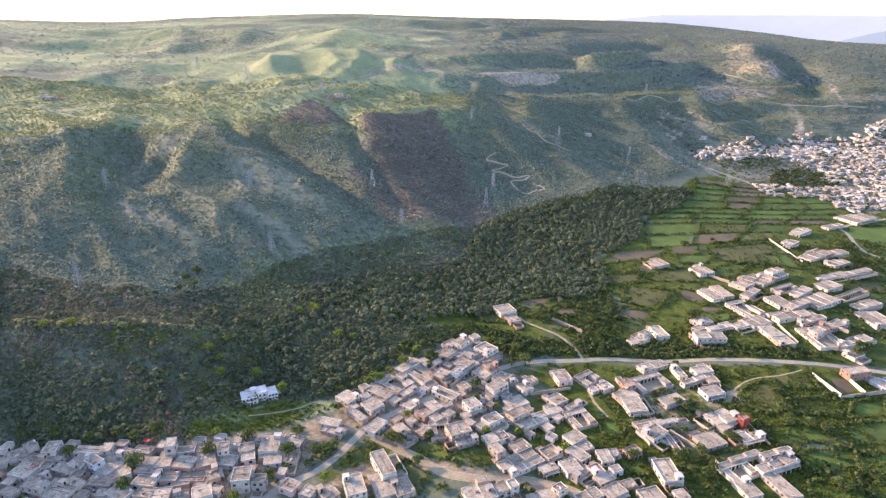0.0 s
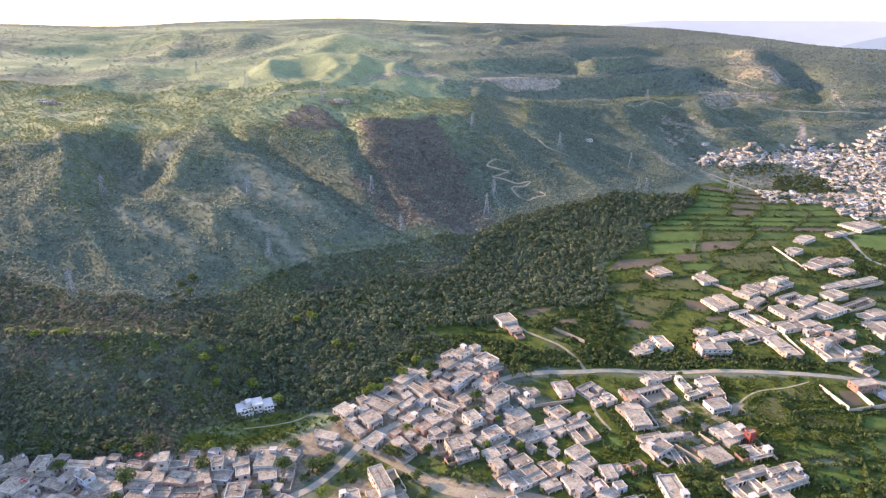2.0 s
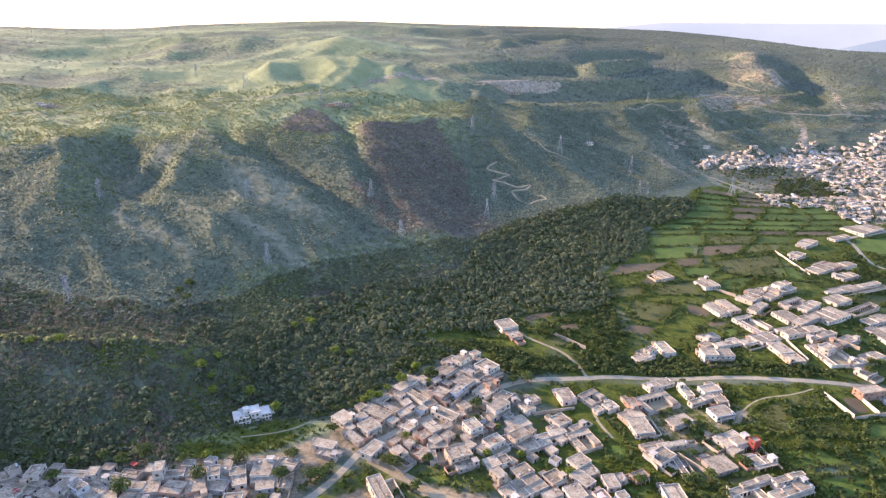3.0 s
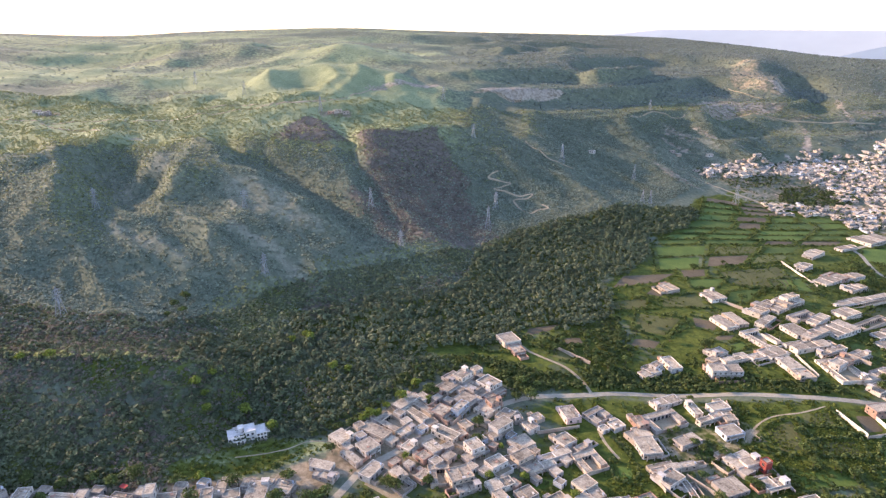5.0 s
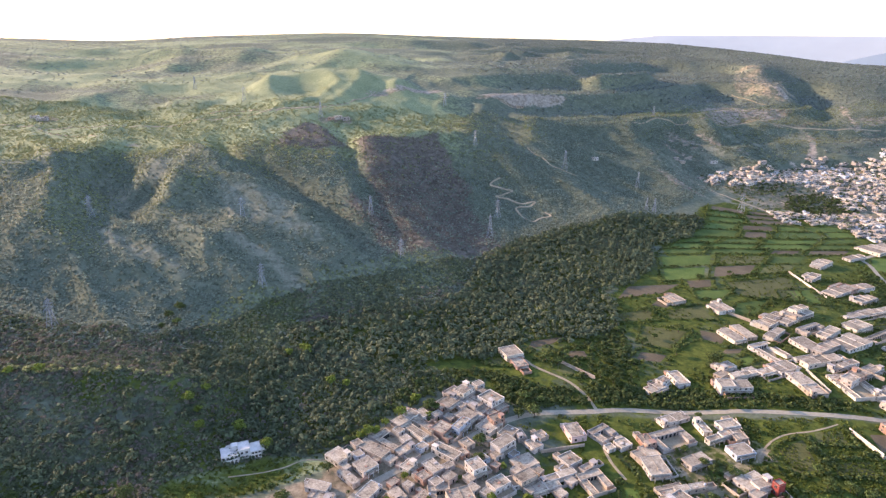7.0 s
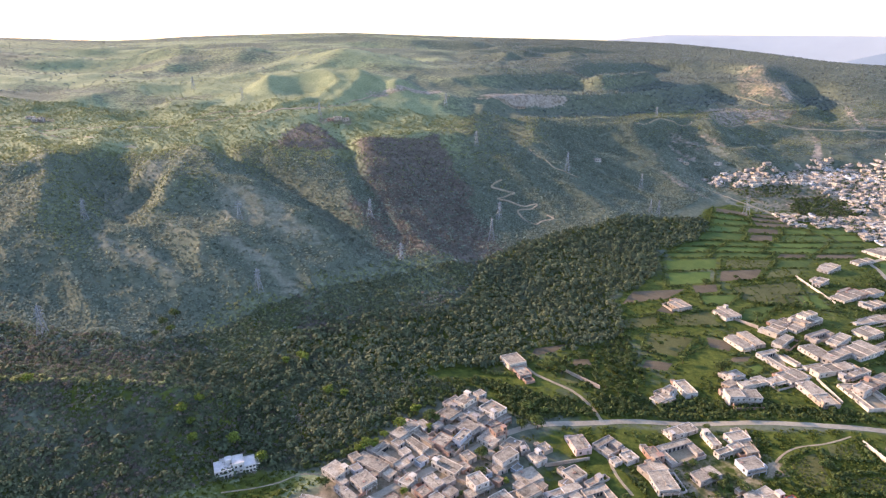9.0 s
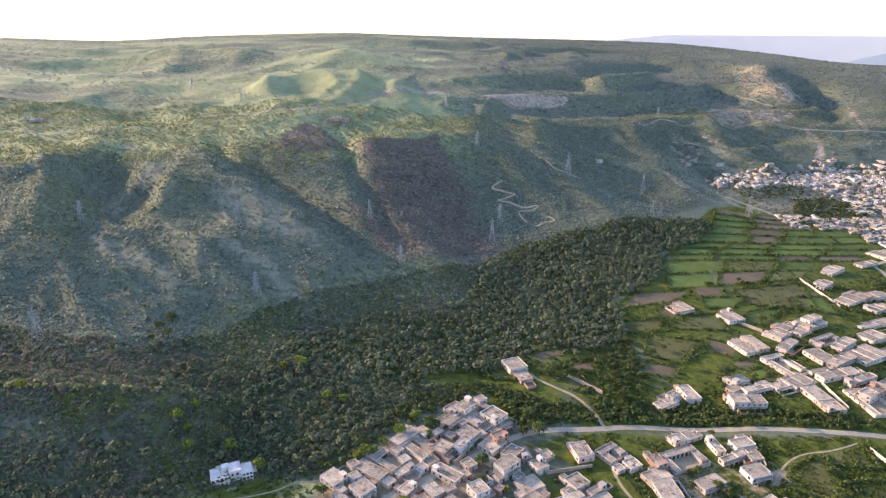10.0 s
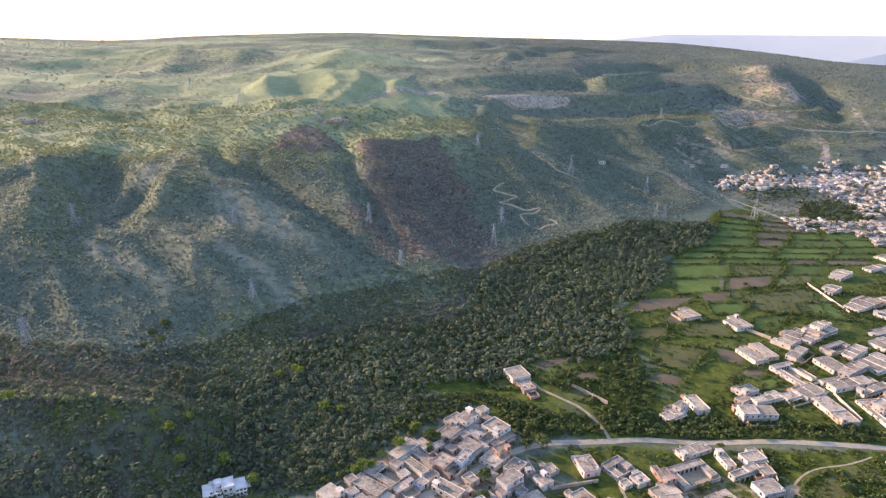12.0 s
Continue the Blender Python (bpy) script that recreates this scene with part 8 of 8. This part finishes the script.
growth("far_hill_scrub", "dusky scrub over the far hills behind the plateau, haze tinted into its leaves", x[far], y[far], 1.1, 2.8, 0.5, 5, 2.1, "mountain", 0.2, 0.9, 0.18)
growth("plateau_bushes", "pale green bushes scattered over the grassy plateau", x[ok], y[ok], 0.6, 1.6, 0.5, 7, 1.3, "pale", 0.2, 0.9, 0.18)


x, y = (np.concatenate(v) for v in zip(*[hedge(line, 1.6, 0.8) for line in HEDGES]))
ok = clear_of(x, y)
growth("field_hedges", "low green bushes along the field banks", x[ok], y[ok], 0.6, 1.9, 0.8, 20, 0.85, "village", 0.7, 0.2, 0.35)
x, y = (np.concatenate(v) for v in zip(*[scatter(outline, gap, 0.8) for outline, gap in THICKETS]))
ok = clear_of(x, y)
growth("roadside_thicket", "thick green shrubs and reeds beside the road", x[ok], y[ok], 0.7, 2.4, 0.8, 34, 0.85, "village", 0.8, 0.15, 0.35)


# shrubs between the houses of the village
x, y = (np.concatenate(v) for v in zip(*[scatter(outline, 3.4) for outline in VILLAGE]))
ok = clear_of(x, y) & (plant_rng.random(len(x)) < 0.30 + 0.5 * fractal(x, y, 22, 2, 91))
growth("yard_shrubs", "dark green shrubs and small trees between the village houses", x[ok], y[ok], 0.6, 1.9, 0.9, 34, 0.75, "village", 0.8)

# weeds and crops over the fields, in rows where they were sown
x, y = scatter(EAST_GREEN, 1.25)
rows = fractal(ROW[1] * x - ROW[0] * y, 0.12 * (ROW[0] * x + ROW[1] * y), 7, 2, 81) + 0.8 * fractal(x, y, 30, 2, 83)
ok = clear_of(x, y) & (plant_rng.random(len(x)) < 0.25 + 1.1 * rows)
growth("weedy_crop", "low yellow-green weeds and crop rows on the fields", x[ok], y[ok], 0.25, 0.9, 0.7, 9, 0.55, "weeds", 0.55)
x, y = (np.concatenate(v) for v in zip(scatter(MEADOW, 1.5), scatter(GREEN_LOW, 1.8)))
ok = clear_of(x, y) & (plant_rng.random(len(x)) < 0.8 + 0.5 * fractal(x, y, 14, 3, 87))
growth("meadow_grass", "rough green grass and weeds behind the village", x[ok], y[ok], 0.3, 1.1, 0.55, 12, 0.6, "weeds", 0.55)
x, y = scatter(FARMLAND, 2.7)
bed = np.zeros(len(x), bool)
for outline, kind in BEDS:
    if kind in ("soil", "crop"):
        bed |= inside(x, y, outline)
ok = clear_of(x, y) & ~bed & (plant_rng.random(len(x)) < 0.35 + 0.7 * fractal(x, y, 26, 3, 85))
growth("field_weeds", "low green weeds and shrubs between the parcels", x[ok], y[ok], 0.35, 1.2, 0.6, 13, 0.62, "weeds", 0.6)

x, y = scatter(TOWN, 8.5, 0.6)
growth("town_trees", "dark green trees among the far town houses", x, y, 1.2, 2.9, 1.0, 18, 1.3, "wood", 1.1, 0.2, 0.3)


# single trees
def tree_meshes(leaf, seed, reach, tall):
    """The trunk with its limbs, and the crown, of one kind of tree."""
    rng = np.random.default_rng(seed)
    bm = bmesh.new()
    limbs = [((0, 0, -0.6), (0.1, 0.05, tall * 0.45), 0.28, 0.16)]
    heads = []
    for k in range(6):
        a = k * 1.05 + rng.uniform(-0.3, 0.3)
        tip = (math.cos(a) * reach * 0.55, math.sin(a) * reach * 0.55, tall * rng.uniform(0.55, 0.8))
        limbs.append(((0.1, 0.05, tall * rng.uniform(0.3, 0.45)), tip, 0.12, 0.05))
        heads.append(tip)
    heads += [(0.1, 0, tall * 0.82), (0, 0.2, tall * 0.6)]
    for a, b, r0, r1 in limbs:
        a, b = Vector(a), Vector(b)
        turn = (b - a).to_track_quat("Z", "Y").to_matrix().to_4x4()
        bmesh.ops.create_cone(bm, cap_ends=True, segments=6, radius1=r0, radius2=r1, depth=(b - a).length, matrix=Matrix.Translation((a + b) / 2) @ turn)
    trunk = bpy.data.meshes.new("trunk")
    bm.to_mesh(trunk)
    bm.free()
    trunk.materials.append(BARK)
    heads = np.array(heads)
    size = reach * rng.uniform(0.42, 0.62, len(heads))
    crown = quads_mesh("crown", leaf_clumps(heads, size, size * 0.85, 75, 0.55, rng, 0.6), LEAF[leaf])
    return trunk, crown


TREES = {"village": [tree_meshes("village", 11 + k, 2.6 + 0.5 * k, 5.0 + 0.7 * k) for k in range(3)], "lime": [tree_meshes("lime", 31 + k, 2.3 + 0.4 * k, 4.4 + 0.6 * k) for k in range(3)]}
TREE_WORDS = {"village": "green broadleaf tree with a rounded uneven crown", "lime": "lime-green tree with a feathery crown"}


def tree(x, y, kind, scale=1.0):
    spot = tagged(new("tree"), TREE_WORDS[kind], "tree", "single trees")
    spot.matrix_basis = pose(x, y, float(ground_height(x, y)), 0, 0, plant_rng.uniform(0, 360)) @ Matrix.Scale(scale, 4)
    trunk, crown = TREES[kind][int(plant_rng.integers(3))]
    part("trunk", trunk, spot)
    part("crown", crown, spot)


tree(-27.5, 343.2, "lime", 1.26)
tree(-19.8, 357.7, "lime", 1.42)
tree(-35.9, 335.7, "lime", 1.02)
tree(-48.8, 324.1, "lime", 1.08)
tree(-44.9, 326.3, "lime", 1.35)
tree(-40.5, 328.0, "lime", 1.18)
tree(-141.4, 346.7, "lime", 1.21)
tree(-147.9, 336.3, "lime", 1.39)
tree(-141.2, 331.8, "lime", 1.08)
tree(-136.9, 321.9, "lime", 1.18)
tree(-99.2, 316.3, "lime", 1.24)
tree(-117.5, 327.6, "lime", 1.33)
tree(-235.8, 344.8, "lime", 1.14)
tree(-253.3, 343.9, "lime", 1.10)
tree(-100.0, 413.0, "lime", 1.17)
tree(-74.2, 374.6, "lime", 1.43)
tree(-64.2, 372.4, "lime", 1.06)
tree(-96.4, 409.3, "lime", 1.21)
tree(-108.0, 405.2, "lime", 1.13)
tree(29.4, 303.1, "lime", 0.82)
tree(21.4, 278.7, "lime", 0.87)
tree(39.3, 280.7, "lime", 1.04)
tree(-22.1, 294.4, "lime", 0.80)
tree(-29.4, 275.8, "lime", 1.03)
tree(-88.0, 247.1, "lime", 0.89)
tree(-101.0, 230.0, "lime", 1.07)
tree(-60.3, 243.3, "lime", 1.01)
tree(-124.2, 274.9, "lime", 1.04)
tree(-11.2, 344.1, "lime", 0.89)
tree(63.0, 268.3, "lime", 0.95)
tree(47.4, 365.2, "village", 1.31)
tree(56.7, 363.4, "village", 1.00)
tree(42.0, 349.0, "village", 1.25)
tree(51.3, 349.4, "village", 1.40)
tree(48.1, 354.2, "village", 0.98)
tree(-11.4, 351.7, "village", 1.32)
tree(-7.7, 350.8, "village", 1.13)
tree(-14.7, 256.0, "village", 1.08)
tree(-26.0, 271.3, "village", 1.27)
tree(-30.7, 273.5, "village", 1.03)
tree(182.6, 412.4, "village", 1.43)
tree(282.7, 373.6, "village", 1.27)
tree(288.3, 373.0, "village", 1.34)
tree(275.2, 364.3, "village", 1.12)
tree(389.6, 583.1, "village", 1.06)
tree(372.3, 535.6, "village", 1.43)
tree(401.0, 542.6, "village", 1.23)
tree(16.4, 307.1, "village", 1.02)
tree(17.7, 321.9, "village", 1.39)
tree(-68.2, 261.9, "village", 1.16)
tree(-64.1, 264.1, "village", 1.04)
tree(-60.1, 266.4, "village", 1.14)
tree(-62.3, 299.3, "village", 0.99)
tree(-123.7, 260.1, "village", 1.16)
tree(-88.9, 245.1, "village", 1.03)
tree(-157.1, 249.5, "village", 1.40)
tree(-193.3, 256.2, "village", 1.26)
tree(-199.1, 234.2, "village", 1.04)
tree(-156.6, 236.3, "village", 1.21)
tree(-82.9, 261.8, "village", 1.42)
tree(-80.5, 277.6, "village", 1.29)
tree(-9.4, 275.4, "village", 1.11)
tree(-199.9, 433.4, "village", 0.98)
tree(-191.4, 427.3, "village", 1.07)
tree(-195.1, 443.5, "village", 1.25)
tree(-200.5, 422.8, "village", 0.91)
tree(-176.0, 271.1, "village", 1.22)
tree(-166.0, 269.1, "village", 1.09)
tree(-135.0, 271.3, "village", 0.94)
tree(-155.3, 272.7, "village", 1.27)
tree(-106.8, 272.3, "village", 1.24)
tree(-88.6, 285.7, "village", 0.94)
tree(-188.7, 266.9, "village", 1.08)
tree(-207.2, 268.7, "village", 1.09)
tree(-222.9, 265.2, "village", 1.10)
tree(128.1, 458.3, "village", 0.96)
tree(125.8, 468.4, "village", 0.79)
tree(128.1, 438.9, "village", 1.07)
tree(128.0, 412.2, "village", 0.90)
tree(141.5, 439.5, "village", 0.99)
tree(153.1, 449.2, "village", 0.78)
tree(108.5, 410.1, "village", 0.89)
tree(121.7, 395.4, "village", 0.98)
tree(100.7, 392.8, "village", 1.02)
tree(107.3, 385.8, "village", 1.09)
tree(83.1, 421.3, "village", 0.87)
tree(66.7, 411.0, "village", 1.14)
tree(90.4, 426.6, "village", 1.04)
tree(74.5, 407.0, "village", 1.14)
tree(101.5, 427.6, "village", 0.90)
tree(161.9, 426.5, "village", 0.84)
tree(174.2, 459.0, "village", 1.10)
tree(159.6, 489.7, "village", 0.95)
tree(226.9, 557.5, "village", 1.07)
tree(393.3, 765.2, "village", 0.89)
tree(261.5, 576.1, "village", 0.87)
tree(284.9, 578.6, "village", 0.88)
tree(268.7, 506.0, "village", 0.96)
tree(243.3, 492.8, "village", 1.03)
tree(215.0, 469.7, "village", 0.90)
tree(231.8, 454.3, "village", 0.87)
tree(231.9, 434.1, "village", 0.90)
tree(242.2, 428.3, "village", 1.13)
tree(201.0, 411.5, "village", 0.92)
tree(97.1, 261.6, "village", 1.12)
tree(131.0, 282.7, "village", 0.83)
tree(139.8, 303.2, "village", 1.10)
tree(136.7, 308.4, "village", 0.94)
tree(148.8, 300.9, "village", 0.91)
tree(130.1, 319.5, "village", 0.90)
tree(149.8, 352.1, "village", 0.82)
tree(133.4, 264.2, "village", 1.14)
tree(125.9, 264.1, "village", 0.84)
tree(197.4, 317.6, "village", 0.91)
tree(192.7, 291.4, "village", 1.10)
tree(202.6, 289.0, "village", 0.88)
tree(204.5, 286.7, "village", 0.80)
tree(208.3, 282.1, "village", 1.03)
tree(195.6, 239.6, "village", 0.93)
tree(192.5, 241.5, "village", 1.00)
tree(212.9, 247.6, "village", 1.13)
tree(209.8, 251.6, "village", 0.97)
tree(183.2, 263.6, "village", 1.13)
tree(154.0, 278.0, "village", 0.88)
tree(156.0, 275.6, "village", 0.98)
tree(120.7, 261.8, "village", 1.10)
tree(124.2, 251.2, "village", 0.87)
tree(129.8, 247.2, "village", 1.15)
tree(135.1, 253.4, "village", 0.84)
tree(192.9, 301.5, "village", 0.99)


# ---------------------------------------------------------------- the far distance
def backdrop(name, near, far_off, bearing0, bearing1, top, tones, label):
    """A far ridge or plain as a plain sheet at the edge of sight; miles of hazy air are painted into its glowing tones.
    """
    m = bpy.data.materials.new(name)
    m.use_nodes = True
    t, links = m.node_tree.nodes, m.node_tree.links
    shade = t["Principled BSDF"]
    shade.inputs["Roughness"].default_value = 1.0
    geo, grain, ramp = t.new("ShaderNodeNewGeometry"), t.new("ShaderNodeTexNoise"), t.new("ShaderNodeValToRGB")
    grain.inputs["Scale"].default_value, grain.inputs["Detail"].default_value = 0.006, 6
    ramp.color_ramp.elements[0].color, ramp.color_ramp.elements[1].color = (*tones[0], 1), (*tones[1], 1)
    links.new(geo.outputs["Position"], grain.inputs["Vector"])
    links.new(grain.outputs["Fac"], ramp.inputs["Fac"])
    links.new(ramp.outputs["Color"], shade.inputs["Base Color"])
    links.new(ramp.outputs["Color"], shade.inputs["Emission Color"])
    # the sheet glows in place of lit haze
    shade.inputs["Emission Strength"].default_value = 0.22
    n, verts, faces = 60, [], []
    for k in range(n + 1):
        a = radians(bearing0 + (bearing1 - bearing0) * k / n)
        h = top(k / n)
        for s, z in ((near, -30), ((near + far_off) / 2, h * 0.62 if h > 0 else h), (far_off, h)):
            verts.append((s * math.sin(a), s * math.cos(a), z))
        if k:
            p = (k - 1) * 3
            faces += [(p, p + 3, p + 4, p + 1), (p + 1, p + 4, p + 5, p + 2)]
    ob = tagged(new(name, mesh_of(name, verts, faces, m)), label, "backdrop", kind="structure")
    for poly in ob.data.polygons:
        poly.use_smooth = True


backdrop("far_plain_backdrop", 4300, 4700, 12, 62, lambda s: 178 - 46 * max(0.0, 1 - s * 9), ((0.244, 0.264, 0.270), (0.288, 0.308, 0.312)), "far plain with its haze painted as a pale blue glow")
backdrop("far_ridge_backdrop", 3600, 4150, 29, 52, lambda s: -20 + 210 * min(1, s * 2.2) ** 0.6, ((0.115, 0.150, 0.180), (0.150, 0.188, 0.218)), "ridge beyond the valley, its blue haze painted and glowing")
